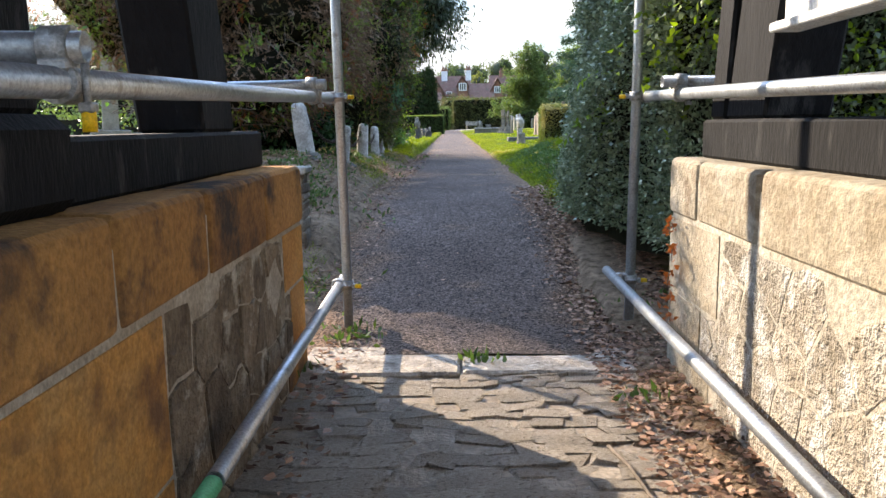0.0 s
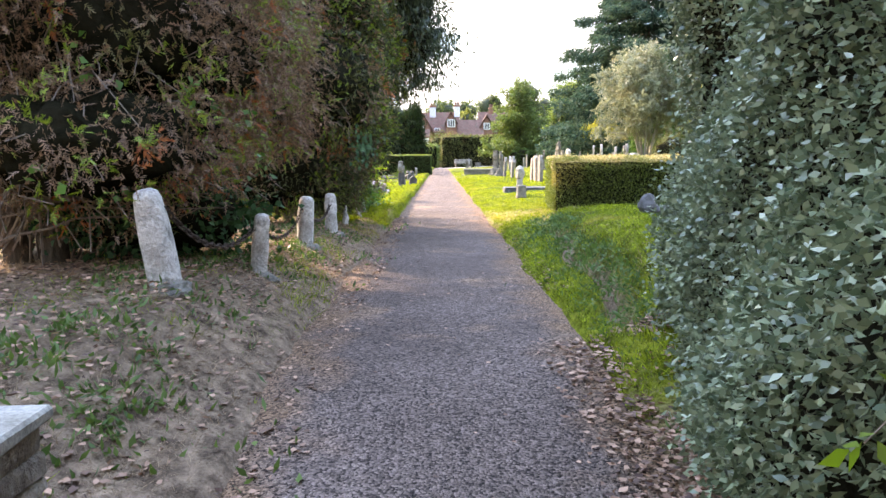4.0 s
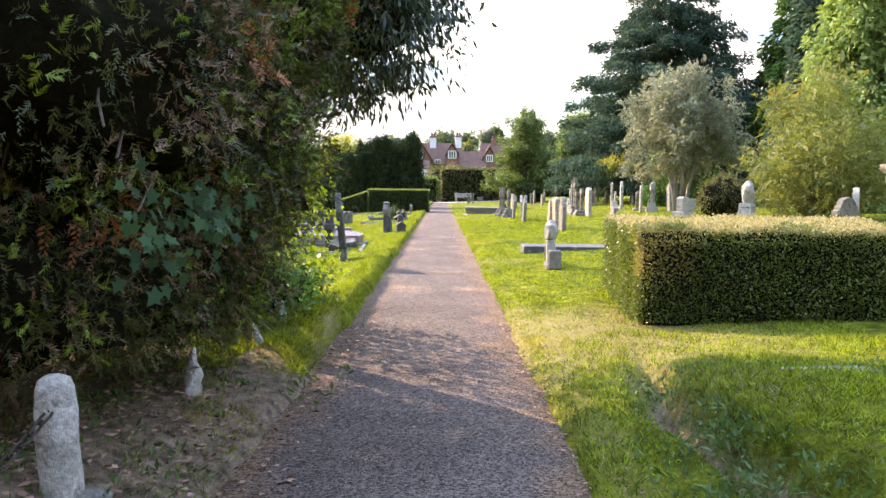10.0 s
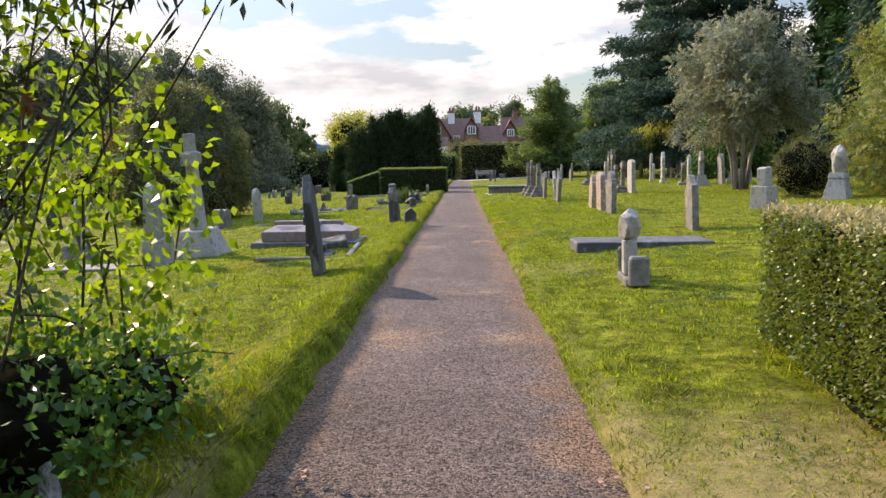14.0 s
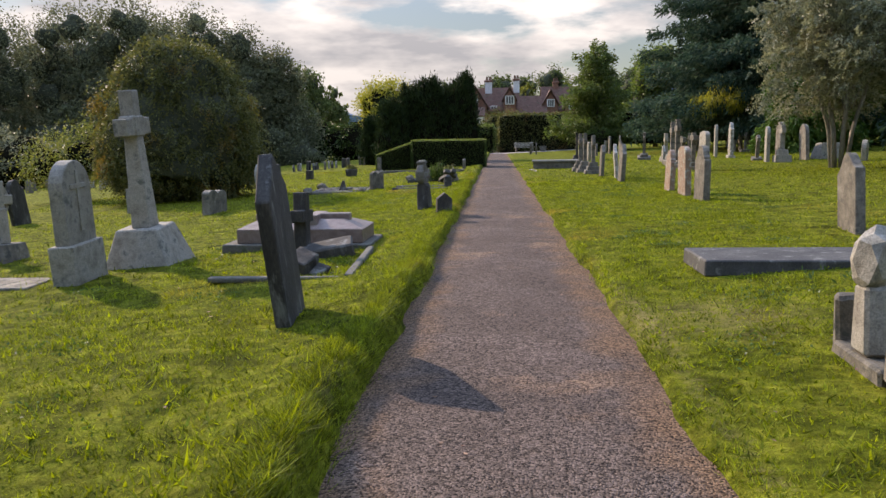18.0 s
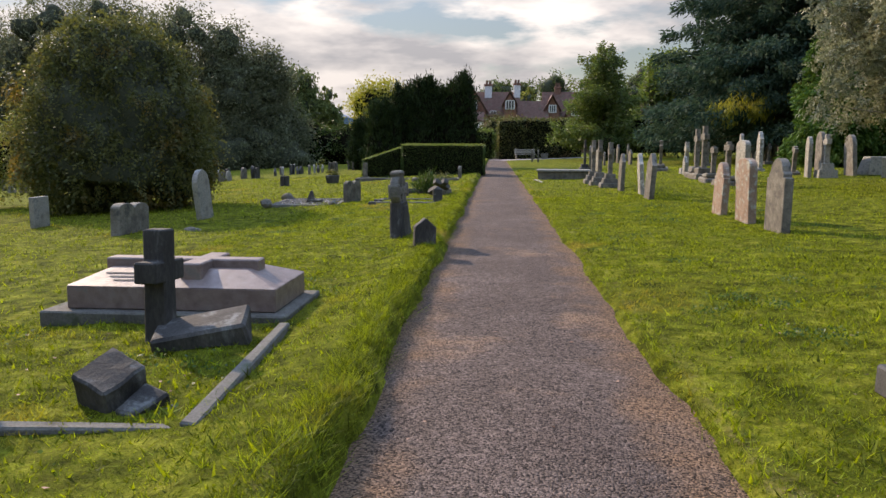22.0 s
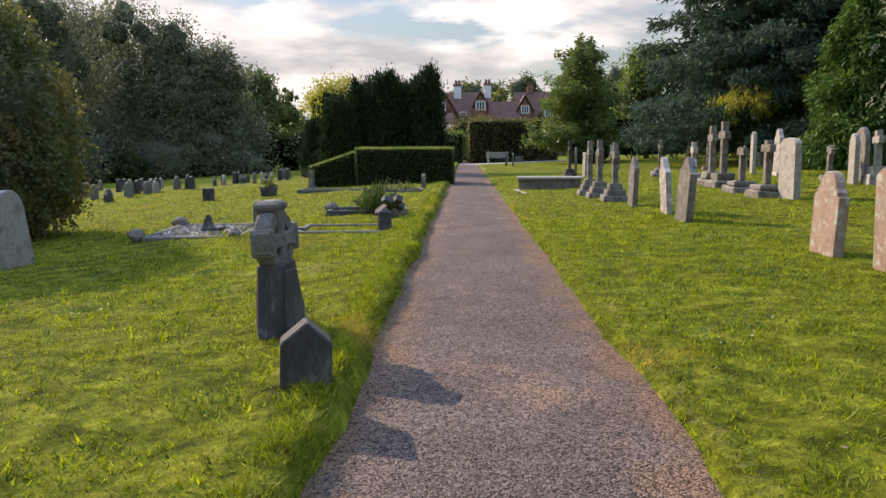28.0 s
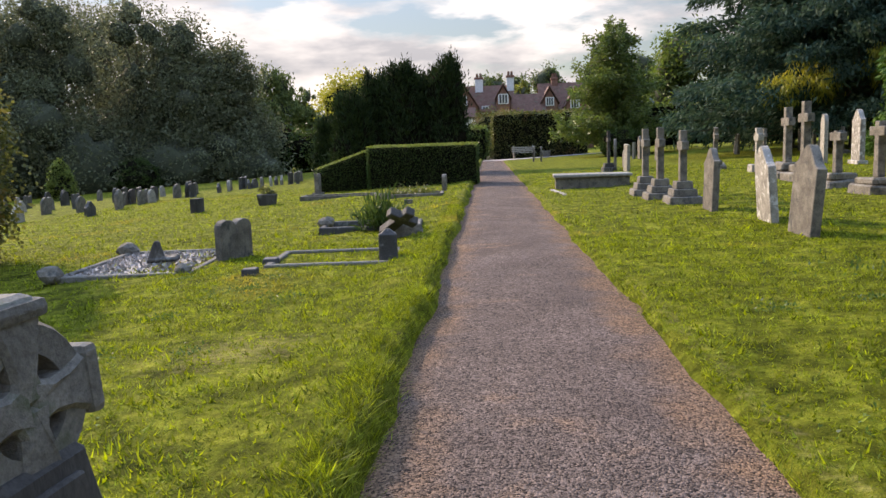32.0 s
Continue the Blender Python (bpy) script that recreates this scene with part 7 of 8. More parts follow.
grave_cross(0.5, 1.38, 0.17, "pale stone cross before the dark hedge", 15.0, 57.2, "limestone_pale", 75, ((0.75, 0.25), (0.45, 0.2)), (0, -5))
grave_cross(0.5, 1.36, 0.18, "pale stone cross on a block base", 10.2, 46.4, "limestone_pale", 80, ((0.7, 0.25), (0.45, 0.2)), (0, 3))
headstone("gothic", 0.74, 1.46, 0.13, "limestone", "tall pointed grey headstone", 10.8, 48.4, 84)
headstone("round", 0.85, 1.35, 0.13, "limestone", "broad round-topped headstone leaning over", 11.3, 47.2, 84, (0, 12))
wb = thing("chest_tomb", "white tilted stone slabs of a broken tomb", "tomb", (12.2, 47.6, gz(12.2, 47.6)), 15)
part("slab", frustum(0.9, 0.6, 0.75, 0.35, 0, 0.6, 0.01, (0.1, 0)), M["limestone_pale"], wb)
headstone("flat", 0.6, 0.62, 0.16, "limestone_pale", "pale low square headstone", 11.6, 45.6, 60)
headstone("round", 0.7, 0.7, 0.16, "limestone_pale", "pale low round headstone", 12.4, 44.9, 60)
t = thing("pedestal_monument", "white square pedestal with a narrow top block", "monument", (6.95, 31.3, gz(6.95, 31.3)), 40)
part("pedestal", frustum(0.52, 0.42, 0.48, 0.38, -0.05, 0.50, 0.012), M["limestone_pale"], t)
part("top_block", extrude([(u, z + 0.5) for u, z in outline("segment", 0.3, 0.42)], 0.2, 0.01), M["limestone_pale"], t)
t = thing("draped_monument", "pale carved monument with draped figure shape", "monument", (9.7, 33.6, gz(9.7, 33.6)), 50)
part("pedestal", frustum(0.72, 0.6, 0.42, 0.36, -0.05, 0.52, 0.012), M["limestone_pale"], t)
part("block", frustum(0.46, 0.4, 0.40, 0.34, 0.52, 0.66, 0.01), M["limestone_pale"], t)
part("drapery", rock(0.3, 9.1, (0.75, 0.6, 1.3), 3), M["limestone_pale"], t).location = (0, 0, 0.95)
headstone("segment", 0.36, 0.55, 0.12, "limestone", "small plain grey headstone", 9.7, 36.0, 60)
headstone("gothic", 0.5, 1.3, 0.12, "limestone_pale", "tall narrow pale headstone", 9.8, 46.8, 80)
headstone("gothic", 0.5, 1.5, 0.12, "limestone_pale", "tall narrow pale headstone", 10.1, 54.6, 80)
headstone("round", 0.55, 1.0, 0.12, "limestone_pale", "pale round headstone under the trees", 13.6, 37.6, 50)
headstone("gothic", 0.6, 1.1, 0.12, "limestone_pale", "pale pointed headstone under the trees", 14.3, 36.0, 50)
headstone("round", 0.6, 1.1, 0.12, "sandstone_red", "reddish round headstone under the trees", 13.8, 35.0, 50)

# far stones on the right
fr = random.Random(21)
kinds = ["round", "segment", "gothic", "ogee", "flat", "shoulder"]
for i in range(34):
    x, y = fr.uniform(4.5, 22), fr.uniform(56, 76)
    if math.hypot(x - 16.6, y - 67) < 1.5:
        continue
    if fr.random() < 0.3:
        grave_cross(0.45, fr.uniform(0.9, 1.3), 0.15, "distant grey stone cross", x, y, "limestone", fr.uniform(70, 95), ((0.6, 0.15),), (0, fr.uniform(-5, 5)), group="far stones on the rise")
    else:
        headstone(fr.choice(kinds), fr.uniform(0.45, 0.65), fr.uniform(0.6, 1.15), 0.11, fr.choice(["limestone", "limestone", "limestone_pale"]), "distant grey headstone on the rise", x, y, fr.uniform(70, 95), (0, fr.uniform(-6, 6)), group="far stones on the rise")
for x, y in ((2.5, 78), (2.9, 77), (2.8, 83)):
    headstone("gothic", 0.45, 0.9, 0.1, "limestone", "distant narrow grey headstone near the bench", x, y, 85)
b = thing("bench", "pale wooden park bench before the hedge", "bench", (2.4, 88.5, gz(2.4, 88.5) + 0.02), 8)
for k in range(4):
    part("seat_slat", box(-0.9, 0.9, -0.24 + 0.12 * k, -0.15 + 0.12 * k, 0.42, 0.455, 0.005), M["bench_wood"], b)
for k in range(3):
    part("back_slat", box(-0.9, 0.9, 0.26, 0.29, 0.52 + 0.13 * k, 0.61 + 0.13 * k, 0.005), M["bench_wood"], b)
for x in (-0.75, 0.75):
    part("support", box(x - 0.05, x + 0.05, -0.24, 0.30, -0.02, 0.42, 0.006), M["limestone"], b)
    part("back_post", box(x - 0.04, x + 0.04, 0.29, 0.34, 0.0, 0.95, 0.006), M["bench_wood"], b)
pl = thing("planter", "square dark planter beside the bench", "planter", (4.1, 88.8, gz(4.1, 88.8)))
part("tub", frustum(0.5, 0.5, 0.62, 0.62, -0.02, 0.5, 0.02), M["limestone"], pl)

# stones on the lawn behind the rubble wall
grave_cross(0.62, 2.05, 0.21, "tall pale weathered stone cross behind the rubble wall", -5.2, 11.7, "limestone_pale", 24, ((0.9, 0.2), (0.6, 0.22)), (0, 2), arm=0.78)
headstone("round", 0.42, 0.55, 0.12, "limestone_pale", "small white round headstone behind the rubble wall", -5.6, 14.3, 30)
grave_cross(0.45, 0.95, 0.15, "short grey stone cross behind the rubble wall", -5.1, 14.8, "limestone", 30, ((0.55, 0.15),), (0, -3))
grave_cross(0.42, 1.0, 0.13, "pale stone cross on the lawn beyond the wall", -7.5, 16.6, "limestone_pale", 20, ((0.5, 0.15),))
headstone("segment", 0.5, 0.7, 0.12, "limestone", "grey low headstone on the lawn beyond the wall", -6.5, 15.8, 25, (0, 4))

# left of the path
headstone("gable", 0.66, 1.22, 0.10, "stone_dark", "dark slate gable-topped headstone leaning by the path", -1.57, 23.0, 96, (-5, -7))
t = thing("wheel_cross", "tall pale carved stone cross on a sloping block", "grave cross", (-4.12, 26.25, gz(-4.12, 26.25)), 92, -2, -4)
part("block", frustum(0.86, 0.80, 0.52, 0.48, -0.06, 0.46, 0.015), M["limestone_pale"], t)
part("shaft", frustum(0.26, 0.22, 0.17, 0.15, 0.455, 1.55, 0.012), M["limestone_pale"], t)
part("cross_arm", extrude([(u, z + 1.50) for u, z in ((-0.31, 0.0), (-0.085, 0.0), (-0.085, -0.06), (0.085, -0.06), (0.085, 0.0), (0.31, 0.0), (0.31, 0.19), (0.085, 0.19), (0.085, 0.50), (-0.085, 0.50), (-0.085, 0.19), (-0.31, 0.19))], 0.16, 0.01), M["limestone_pale"], t)
part("boss", box(-0.13, 0.13, -0.095, 0.095, 1.48, 1.72, 0.02), M["limestone_pale"], t)
t = headstone("round", 0.56, 0.92, 0.15, "limestone_pale", "round-headed pale headstone carved with a cross", -4.42, 25.25, 92, (-1, -3), dz=0.34, name="carved_headstone")
part("pedestal", bevel(box(-0.33, 0.33, -0.13, 0.13, -0.4, 0.08, 0, None, 0.008), 0.012), M["limestone_pale"], t)
part("carved_cross", extrude(latin(0.30, 0.62, 0.05, 0.46, 0.05), 0.03, 0.004), M["limestone_pale"], t).location = (0, -0.075, 0.2)
part("carved_cross", extrude(latin(0.30, 0.62, 0.05, 0.46, 0.05), 0.03, 0.004), M["limestone_pale"], t).location = (0, 0.075, 0.2)
sl = thing("ledger_slab", "flat pale broken ledger in the grass", "slab", (-5.3, 25.1, gz(-5.3, 25.1) + 0.01), 3)
part("slab", bevel(box(-0.75, 0.55, -0.3, 0.3, -0.06, 0.05, 0, None, 0.012), 0.012), M["limestone"], sl)
t = thing("wheel_cross", "short pale wheel-headed cross on a base", "grave cross", (-6.6, 27.2, gz(-6.6, 27.2)), 92, 0, 3)
part("base", frustum(0.62, 0.5, 0.5, 0.42, -0.05, 0.26, 0.012), M["limestone"], t)
part("shaft", frustum(0.24, 0.18, 0.19, 0.15, 0.255, 0.72, 0.01), M["limestone_pale"], t)
bm = tube([(0.19 * math.cos(q), 0, 0.82 + 0.19 * math.sin(q)) for q in np.linspace(0, 2 * math.pi, 17)], 0.045, 6)
part("ring", bm, M["limestone_pale"], t)
part("cross_arm", extrude([(u, z + 0.6) for u, z in latin(0.5, 0.48, 0.13, 0.23, 0.13)], 0.13, 0.01), M["limestone_pale"], t)
headstone("shoulder", 0.6, 1.0, 0.1, "stone_dark", "dark leaning headstone on the open lawn", -10.6, 33.9, 92, (0, -14))
headstone("flat", 0.5, 0.6, 0.1, "limestone_pale", "pale low square headstone", -8.8, 35.5, 90)
t = headstone("twin", 0.95, 0.52, 0.16, "limestone", "low grey double headstone with curved tops", -6.05, 33.5, 88, (0, 3), name="double_headstone")
headstone("round", 0.56, 0.98, 0.11, "limestone_pale", "leaning pale round-topped headstone on the lawn", -5.72, 35.9, 88, (-2, -9))
s = thing("loose_stone", "loose grey stone in the grass", "stone", (-5.1, 33.7, gz(-5.1, 33.7)))
part("stone", rock(0.13, 3.0, (1.2, 0.8, 0.5)), M["limestone"], s)

# small dark cross with its fallen base
t = grave_cross(0.36, 0.74, 0.135, "small dark stone cross leaning over a sunken base", -2.30, 26.2, "stone_dark", 84, (), (0, 2), arm=0.66, th=0.15)
t = thing("stone_block", "broken dark stone base sunk in the grass", "stone", (-1.98, 26.14, gz(-1.98, 26.14) + 0.03), 14, 10, -8)
part("block", bevel(box(-0.30, 0.28, -0.16, 0.16, -0.08, 0.12, 0, None, 0.02), 0.02), M["stone_dark"], t)
t = thing("stone_block", "split dark stone block tilted in the grass", "stone", (-1.9, 24.9, gz(-1.9, 24.9) + 0.03), -22, 16, 12)
t.scale = (0.8, 0.8, 0.72)
part("block", weather(bevel(box(-0.26, 0.05, -0.16, 0.16, -0.06, 0.22, 0, None, 0.02), 0.015), 0.012, 3, 1.0, 9), M["stone_dark"], t)
part("broken_block", bevel(box(0.07, 0.22, -0.15, 0.14, -0.1, 0.12, 0, None, 0.035), 0.015), M["stone_dark"], t)
part("shard", bevel(box(0.24, 0.40, -0.10, 0.12, -0.06, 0.03, 0, None, 0.03), 0.015), M["limestone"], t)
k = thing("grave_kerb", "narrow pale kerb rail sunk in grass", "kerb", (-1.51, 25.52, gz(-1.51, 25.52) + 0.05), 3)
part("rail", bevel(box(-0.035, 0.035, -0.95, 0.95, -0.05, 0.02, 0, None, 0.008), 0.01), M["concrete_old"], k)
part("rail", bevel(box(-1.3, -0.05, -0.98, -0.90, -0.05, 0.0, 0, None, 0.008), 0.01), M["concrete_old"], k)

# pink granite tomb
t = thing("granite_tomb", "low pink granite coped tomb with raised cross", "tomb", (-2.62, 27.18, gz(-2.6, 27.2)), -1)
part("plinth", box(-0.80, 1.02, -0.50, 0.50, -0.05, 0.09, 0.012), M["concrete_old"], t)
part("body", box(-0.64, 0.92, -0.40, 0.40, 0.092, 0.26, 0.008), M["granite_pink"], t)
me = bpy.data.meshes.new("coped_lid")
v = [(-0.64, -0.40, 0.262), (0.92, -0.40, 0.262), (0.92, 0.40, 0.262), (-0.64, 0.40, 0.262), (-0.43, -0.16, 0.36), (0.64, -0.16, 0.36), (0.64, 0.16, 0.36), (-0.43, 0.16, 0.36)]
me.from_pydata(v, [], [(3, 2, 1, 0), (0, 1, 5, 4), (1, 2, 6, 5), (2, 3, 7, 6), (3, 0, 4, 7), (4, 5, 6, 7)])
link("coped_lid", me, M["granite_pink"], t)
part("raised_cross", box(-0.50, 0.70, -0.075, 0.075, 0.30, 0.425, 0.01), M["granite_pink"], t)
part("raised_cross_arm", box(0.18, 0.34, -0.30, 0.30, 0.28, 0.424, 0.01), M["granite_pink"], t)
for j in range(3):
    bar = bpy.data.meshes.new("inscription")
    yy = -0.24 - 0.045 * j
    zz = 0.262 + (yy + 0.40) / 0.24 * 0.098 + 0.003
    bar.from_pydata([(-0.42 + 0.05 * j, yy, zz), (0.02 - 0.03 * j, yy, zz), (0.02 - 0.03 * j, yy + 0.018, zz + 0.0075), (-0.42 + 0.05 * j, yy + 0.018, zz + 0.0075)], [], [(0, 1, 2, 3)])
    link("inscription", bar, M["slate"], t)

# wheel-headed cross and footstone at the path edge
t = thing("celtic_cross", "weathered carved wheel-head cross leaning at the path edge", "grave cross", (-1.40, 31.68, gz(-1.40, 31.68) - 0.04), 80, -3, -2)
part("shaft", weather(extrude([(-0.25, -0.08), (0.25, -0.08), (0.24, 0.10), (0.185, 0.34), (0.14, 0.56), (-0.14, 0.56), (-0.185, 0.34), (-0.24, 0.10)], 0.17, 0.02), 0.010, 2, 3.0, 9), M["stone_dark"], t, "dark lichen-spotted shaft")
part("shaft_panel", extrude([(-0.17, 0.02), (0.17, 0.02), (0.135, 0.30), (0.095, 0.50), (-0.095, 0.50), (-0.135, 0.30)], 0.20, 0.008), M["stone_dark"], t)
bm = bmesh.new()
rings = [[bm.verts.new((q * math.cos(2 * math.pi * k / 28), y, 0.70 + q * math.sin(2 * math.pi * k / 28))) for k in range(28)] for q, y in ((0.125, -0.058), (0.195, -0.058), (0.207, -0.04), (0.207, 0.04), (0.195, 0.058), (0.125, 0.058))]
for a, b in zip(rings, rings[1:] + rings[:1]):
    for k in range(28):
        bm.faces.new((a[k], a[(k + 1) % 28], b[(k + 1) % 28], b[k]))
bmesh.ops.recalc_face_normals(bm, faces=bm.faces)
# ring, arms and crown paler than the shaft: light on them put into colour
part("ring", bm, M["concrete_old"], t)
for a, end in ((0, 0.255), (90, 0.24), (180, 0.255), (270, 0.20)):
    arm = part("cross_arm", weather(extrude([(-0.065, 0.0), (0.065, 0.0), (0.045, 0.07), (0.055, 0.13), (0.085, end - 0.035), (0.08, end), (-0.08, end), (-0.085, end - 0.035), (-0.055, 0.13), (-0.045, 0.07)], 0.145, 0.014), 0.006, 1, a, 11), M["concrete_old"], t)
    arm.matrix_basis = pose(0, 0, 0.70, 0, a, 0)
    roll_ = part("arm_end", bevel(box(-0.095, 0.095, -0.082, 0.082, end - 0.055, end - 0.005), 0.022, 2), M["concrete_old"], t)
    roll_.matrix_basis = pose(0, 0, 0.70, 0, a, 0)
part("crown", frustum(0.17, 0.15, 0.12, 0.11, 0.937, 0.965, 0.012), M["concrete_old"], t)
headstone("gable", 0.25, 0.45, 0.15, "stone_dark", "small dark pointed footstone with pale lichen", -0.97, 30.31, 14, (0, 2))

# pebble grave with kerbs and rough corner stones
pz_ = gz(-4.3, 39.6)
pg = thing("pebble_grave", "grave bed of grey pebbles inside stone kerbs", "grave", (-4.45, 39.2, pz_), 4, 0, 0)
part("bed", box(-0.67, 0.67, -0.98, 0.98, -0.06, 0.03), M["pebbles"], pg)
for x0, x1, y0, y1 in ((-0.75, 0.75, -1.06, -0.98), (-0.75, 0.75, 0.98, 1.06), (-0.75, -0.67, -0.98, 0.98), (0.67, 0.75, -0.98, 0.98)):
    part("kerb", box(x0, x1, y0, y1, -0.06, 0.06, 0.012), M["concrete_old"], pg)
Pq = np.stack([rng.uniform(-0.66, 0.66, 1500), rng.uniform(-0.95, 0.95, 1500), np.full(1500, 0.03)], 1)
pb = leaves(Pq, np.tile([0, 0, 0.2], (1500, 1)), 0.05, 0.045, 0.4, 0, 0.5)
tagged(soup("pebble", pb, M["pebbles"], pg), kind="stuff")
for i, (x, y, q) in enumerate(((-0.8, -1.02, 0.13), (-0.75, 1.0, 0.14), (0.65, -1.0, 0.09), (0.78, 0.98, 0.12))):
    part("corner_stone", rock(q, i * 5.5, (1.1, 0.9, 0.8)), M["limestone"], pg).location = (x, y, 0.08)
cs = thing("carved_ornament", "small dark peaked ornament on the pebbles", "ornament", (-4.45, 39.2, pz_ + 0.04), 10)
part("peak", frustum(0.22, 0.14, 0.06, 0.08, 0, 0.27, 0.015, (0.02, 0)), M["stone_dark"], cs)
part("foot", bevel(box(-0.08, 0.26, -0.1, 0.1, 0, 0.08, 0, None, 0.02), 0.02), M["stone_dark"], cs)
headstone("twin", 0.52, 0.50, 0.12, "limestone", "grey double-peaked low headstone", -3.5, 39.35, 62, name="double_headstone")
for x, y in ((-2.74, 37.55), (-2.72, 38.25)):
    s = thing("grave_marker", "small dark square stone marker", "marker", (x, y, gz(x, y)), 6)
    part("block", bevel(box(-0.08, 0.08, -0.08, 0.08, -0.04, 0.11, 0, None, 0.006), 0.01), M["slate"], s)
# sunken kerbed grave with upright post, and the fallen cross behind
kg = thing("kerbed_grave", "sunken kerbed grave with mossy pebble bed", "grave", (-2.05, 38.55, gz(-2.05, 38.55)), 3)
part("bed", box(-0.62, 0.62, -0.5, 0.5, -0.06, 0.012), M["lawn"], kg)
for x0, x1, y0, y1 in ((-0.7, 0.7, -0.58, -0.5), (-0.7, 0.7, 0.5, 0.58), (-0.7, -0.62, -0.5, 0.5), (0.62, 0.7, -0.5, 0.5)):
    part("kerb", box(x0, x1, y0, y1, -0.06, 0.045, 0.012), M["concrete_old"], kg)
kp = thing("grave_marker", "dark upright stone block at a grave's corner", "marker", (-1.4, 38.2, gz(-1.4, 38.2)), 8)
part("block", bevel(box(-0.10, 0.10, -0.10, 0.10, -0.05, 0.32, 0, None, 0.008), 0.015), M["slate"], kp)
part("cap", frustum(0.16, 0.16, 0.05, 0.05, 0.32, 0.37, 0.006), M["slate"], kp)
fc = thing("fallen_cross", "pale stone cross fallen across a kerbed grave", "grave cross", (-1.75, 40.4, gz(-1.75, 40.4) + 0.10), 30, 62, 24)
part("cross", extrude(latin(0.42, 0.72, 0.13, 0.50, 0.13), 0.12, 0.012), M["slate"], fc)
fb = thing("stone_block", "square stone base beside a fallen cross", "stone", (-1.45, 40.5, gz(-1.45, 40.5)), 5)
part("block", frustum(0.5, 0.45, 0.42, 0.38, -0.05, 0.2, 0.012), M["limestone"], fb)
kk = thing("kerbed_grave", "kerbed grave with low dark plants", "grave", (-2.1, 41.7, gz(-2.1, 41.7)), 2)
for x0, x1, y0, y1 in ((-0.75, 0.75, -0.5, -0.42), (-0.75, 0.75, 0.42, 0.5), (-0.75, -0.67, -0.42, 0.42), (0.67, 0.75, -0.42, 0.42)):
    part("kerb", box(x0, x1, y0, y1, -0.06, 0.10, 0.012), M["slate"], kk)
part("corner_stone", rock(0.14, 8.8, (1, 1, 0.8)), M["limestone"], kk).location = (-0.72, 0, 0.12)
crown_bush("grave_plant", "spiky low plant growing on a grave", (-1.95, 41.3), [(0, 0, 0.18, 0.3, 0.25, 0.22)], [("lf_clip", 40, 14, 0.07, 0.2, 0.03, -1.2, 0.5, "leaves")], core=0, cat="plant")
s = thing("loose_stone", "loose grey stone beside a grave", "stone", (-1.0, 41.4, gz(-1.0, 41.4)))
part("stone", rock(0.11, 6.0, (1.1, 0.8, 0.6)), M["limestone"], s)
for x, y, w, d, lab in ((-4.55, 51.6, 2.1, 0.9, "long low kerbed grave on the lawn"), (-2.3, 49.4, 1.7, 0.9, "low kerbed grave with brown plants")):
    kk = thing("kerbed_grave", lab, "grave", (x, y, gz(x, y)), 2)
    for x0, x1, y0, y1 in ((-w / 2, w / 2, -d / 2, -d / 2 + 0.08), (-w / 2, w / 2, d / 2 - 0.08, d / 2), (-w / 2, -w / 2 + 0.08, -d / 2 + 0.08, d / 2 - 0.08), (w / 2 - 0.08, w / 2, -d / 2 + 0.08, d / 2 - 0.08)):
        part("kerb", box(x0, x1, y0, y1, -0.06, 0.10, 0.012), M["limestone"], kk)
crown_bush("grave_plant", "low brown plants filling a kerbed grave", (-2.3, 49.4), [(0, 0, 0.08, 0.75, 0.35, 0.12)], [("lf_beech", 90, 12, 0.06, 0.06, 0.04, 0.0, 0.5, "leaves")], core=0, cat="plant")
headstone("flat", 0.32, 0.70, 0.14, "limestone", "narrow grey headstone at a kerbed grave", -5.6, 53.6, 88, plinth=0.12)
headstone("round", 0.26, 0.48, 0.12, "limestone", "small grey headstone near the yew hedge", -1.5, 50.9, 88)
s = thing("grave_marker", "tiny dark marker in the grass", "marker", (-2.05, 46.6, gz(-2.05, 46.6)))
part("block", box(-0.09, 0.09, -0.07, 0.07, -0.03, 0.11, 0.01), M["slate"], s)
s = thing("grave_marker", "low dark square headstone on the lawn", "marker", (-8.0, 49.8, gz(-8.0, 49.8)), 80)
part("block", box(-0.2, 0.2, -0.1, 0.1, -0.03, 0.40, 0.015), M["stone_dark"], s)
s = thing("flower_trough", "dark weathered flower trough on the lawn", "planter", (-6.4, 50.8, gz(-6.4, 50.8)), 10)
part("trough", frustum(0.42, 0.34, 0.54, 0.42, -0.03, 0.32, 0.02), M["stone_dark"], s)
crown_bush("grave_plant", "small brown plant in a trough", (-6.4, 50.8), [(0, 0, 0.4, 0.22, 0.2, 0.12)], [("lf_autumn", 30, 12, 0.05, 0.06, 0.04, 0.0, 0.5, "leaves")], core=0, cat="plant")

# the far rows on the low side
fr = random.Random(33)
proto = []
for i in range(10):
    mat = ["limestone", "limestone", "stone_dark", "limestone_pale", "slate"][i % 5]
    proto.append((kinds[i % 6], fr.uniform(0.45, 0.62), fr.uniform(0.48, 0.72), mat))
made = {}
n = 0
for r_i in range(5):
    y = 52 + r_i * 3.2
    x = -12.5 - r_i * 0.4
    while x > -30 - r_i * 3:
        k = fr.randrange(10)
        jx, jy = x + fr.uniform(-0.3, 0.3), y - (x + 12) * 0.30 + fr.uniform(-0.5, 0.5)
        m = pose(jx, jy, gz(jx, jy) - 0.02, fr.uniform(-4, 4), fr.uniform(-5, 5), 90 + fr.uniform(-10, 10))
        if k in made:
            copy_thing(made[k], m)
        else:
            sh, w, h, mat = proto[k]
            made[k] = headstone(sh, w, h, 0.1, mat, "small distant headstone in rows on the slope", jx, jy, 90, group="rows of small headstones")
        n += 1
        x -= fr.uniform(1.1, 2.0)
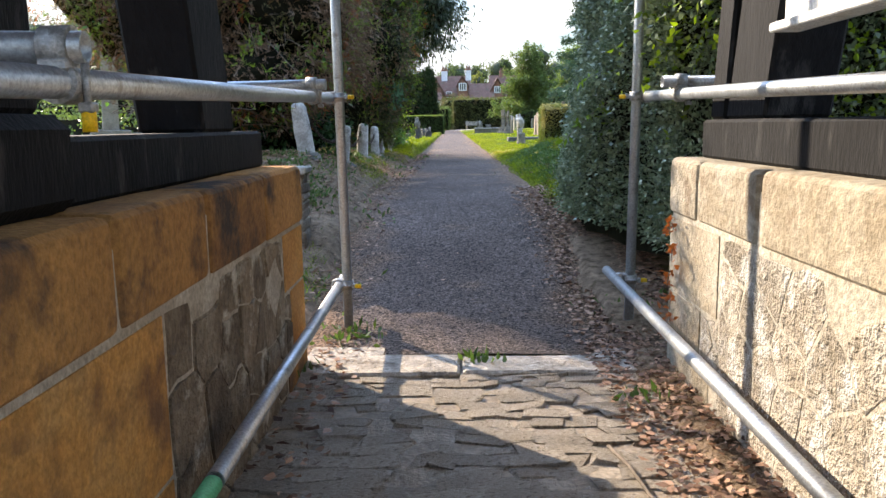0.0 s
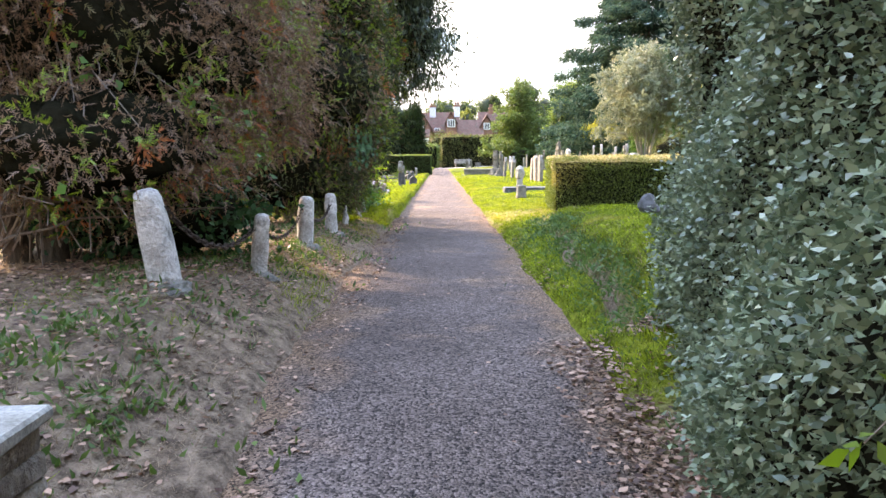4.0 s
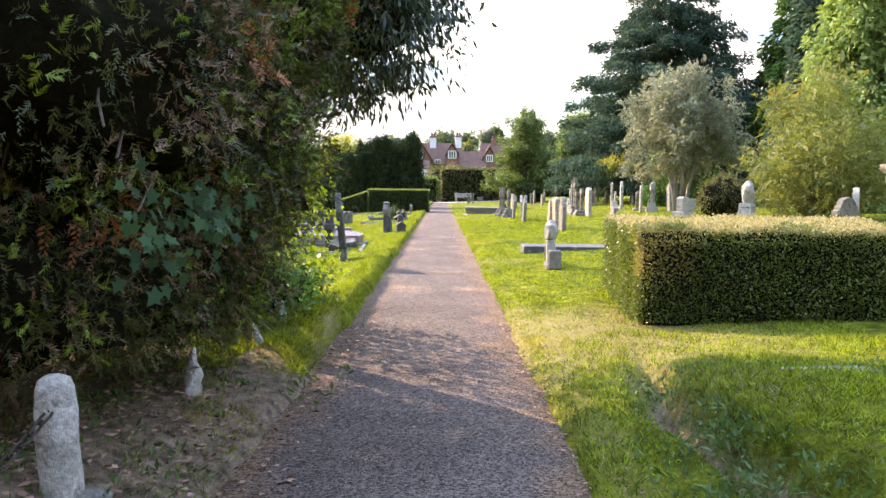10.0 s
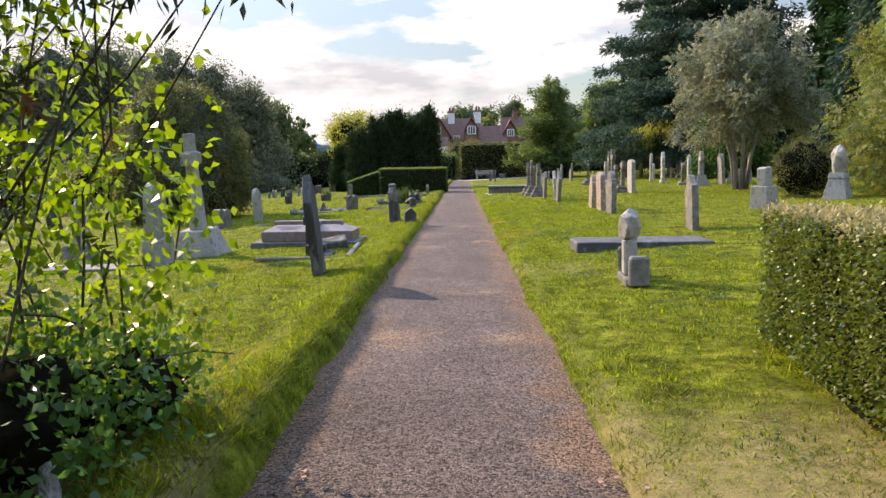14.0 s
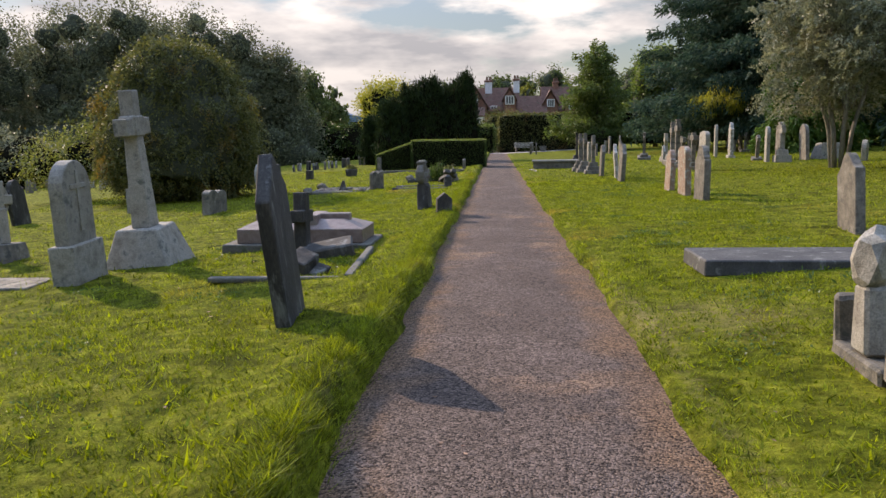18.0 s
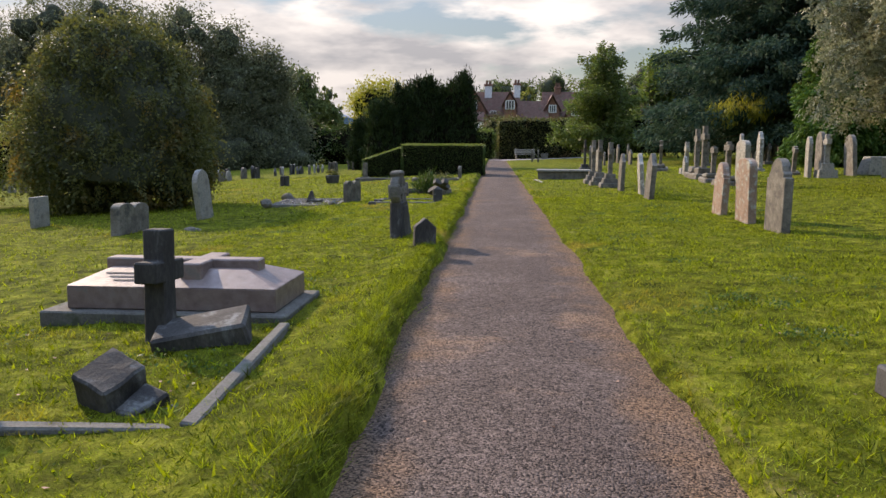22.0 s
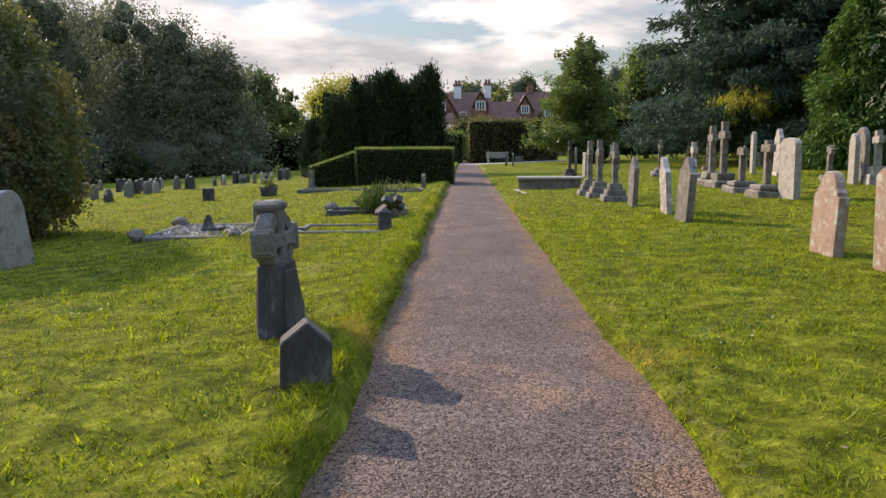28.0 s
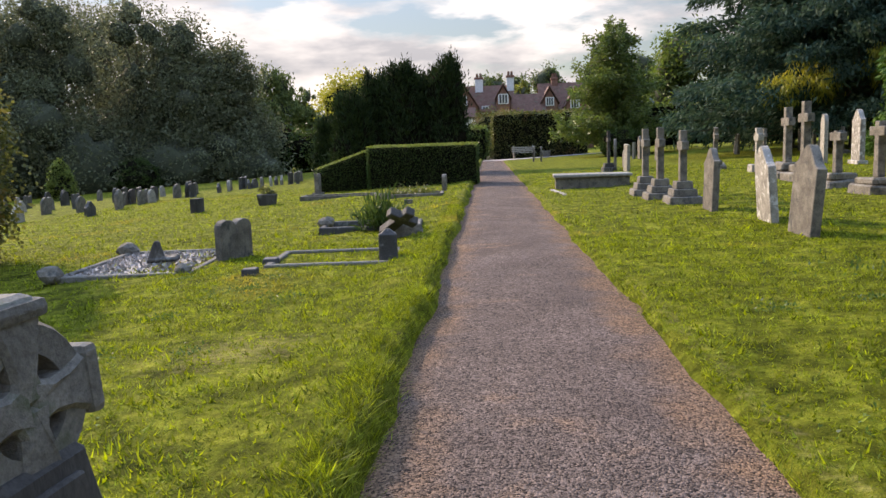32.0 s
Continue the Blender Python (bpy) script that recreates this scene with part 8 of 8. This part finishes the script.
for i in range(40):
    u = i / 39
    jx, jy = -7.5 - 7 * u + fr.uniform(-0.8, 0.8), 78 - 20 * u + fr.uniform(-3, 3)
    k = fr.choice(list(made))
    copy_thing(made[k], pose(jx, jy, gz(jx, jy) - 0.02, fr.uniform(-4, 4), fr.uniform(-5, 5), 90 + fr.uniform(-10, 10)))

# weeds at the wall feet and edges

W_ = []
for cx, cy, q, c in ((-0.55, 3.75, 0.10, 50), (0.12, 3.42, 0.05, 24), (-0.66, 3.3, 0.06, 25), (0.72, 2.9, 0.06, 18), (0.95, 4.2, 0.12, 40), (-1.0, 4.6, 0.2, 90), (-1.05, 6.2, 0.3, 120), (-1.0, 9.4, 0.2, 60), (-0.9, 11, 0.2, 50), (-0.95, 14.5, 0.25, 80), (1.2, 9.6, 0.25, 60), (1.5, 11.5, 0.3, 60), (2.9, 24, 0.3, 50), (2.6, 34, 0.3, 50), (2.9, 36.5, 0.35, 60)):
    x, y = lr.normal(cx, q, c), lr.normal(cy, q, c)
    P = np.stack([x, y, ground_z(x, y) + 0.02 - 0.02 * (y < 3.6)], 1)
    W_.append(leaves(P, np.tile([0, 0, 1.0], (c, 1)), 0.06, 0.022, 0.6, -0.3, 0.15, lr))
for _ in range(330):
    cx, cy, q = lr.uniform(0.9, 3.2), lr.uniform(6.2, 14), lr.uniform(0.05, 0.16)
    x, y = lr.normal(cx, q, 60), lr.normal(cy, q, 60)
    P = np.stack([x, y, ground_z(x, y) + 0.035], 1)
    W_.append(leaves(P, np.tile([0, 0, 0.6], (60, 1)), 0.05, 0.014, 0.4, -0.1, 0.15, lr)[x > 0.84])
for _ in range(130):
    cx, cy, q = lr.uniform(-1.9, -0.95), lr.uniform(5.6, 16.5), lr.uniform(0.04, 0.13)
    x, y = lr.normal(cx, q, 40), lr.normal(cy, q, 40)
    P = np.stack([x, y, ground_z(x, y) + 0.03], 1)
    W_.append(leaves(P, np.tile([0, 0, 0.8], (40, 1)), 0.05, 0.018, 0.5, -0.2, 0.15, lr)[x < -0.86])
for _ in range(150):
    cx, cy, q = lr.uniform(-4, 4.5), lr.uniform(16.5, 38), lr.uniform(0.06, 0.2)
    if abs(cx) < 1.1:
        continue
    x, y = lr.normal(cx, q, 70), lr.normal(cy, q, 70)
    P = np.stack([x, y, ground_z(x, y) + 0.03], 1)
    W_.append(leaves(P, np.tile([0, 0, 0.5], (70, 1)), 0.028, 0.016, 0.4, -0.1, 0.15, lr))
tagged(soup("weeds", np.concatenate(W_), M["weed"]), "small green weeds along walls and path edges", "weeds", kind="stuff")

# rust-red creeper on the end of the right wall, a dead stick on the paving
cr = thing("creeper_sprig", "rust-red dying creeper clinging to the wall end", "creeper", (0.915, 3.2, -0.1))
r = random.Random(17)
for k in range(5):
    pts = [Vector((0, 0.02, -0.12 + 0.1 * k)) + Vector((-0.012 * u, -0.03 * u * (1 + 0.3 * (k % 2)), 0.03 * u - 0.006 * u * u)) for u in range(6)]
    part("stem", tube(pts, 0.0022, 4), M["twig"], cr)
    P = np.array([tuple(p) for p in pts for _ in range(3)]) + rng.normal(0, 0.012, (18, 3))
    for q in leaves(P, np.tile([-0.6, -0.3, 0.1], (18, 1)), 0.032, 0.018, 0.5, 0.2, 0.2):
        soup("leaf", q[None], M["lf_rust"], cr)
st = thing("fallen_stick", "thin dead brown stick lying on the paving", "stick", (0.5, 2.45, -0.446))
part("stick", tube([(0, 0, 0), (0.03, -0.18, 0.012), (0.05, -0.36, 0.004), (0.10, -0.55, 0.006)], [0.007, 0.006, 0.005, 0.003], 6), M["twig"], st)
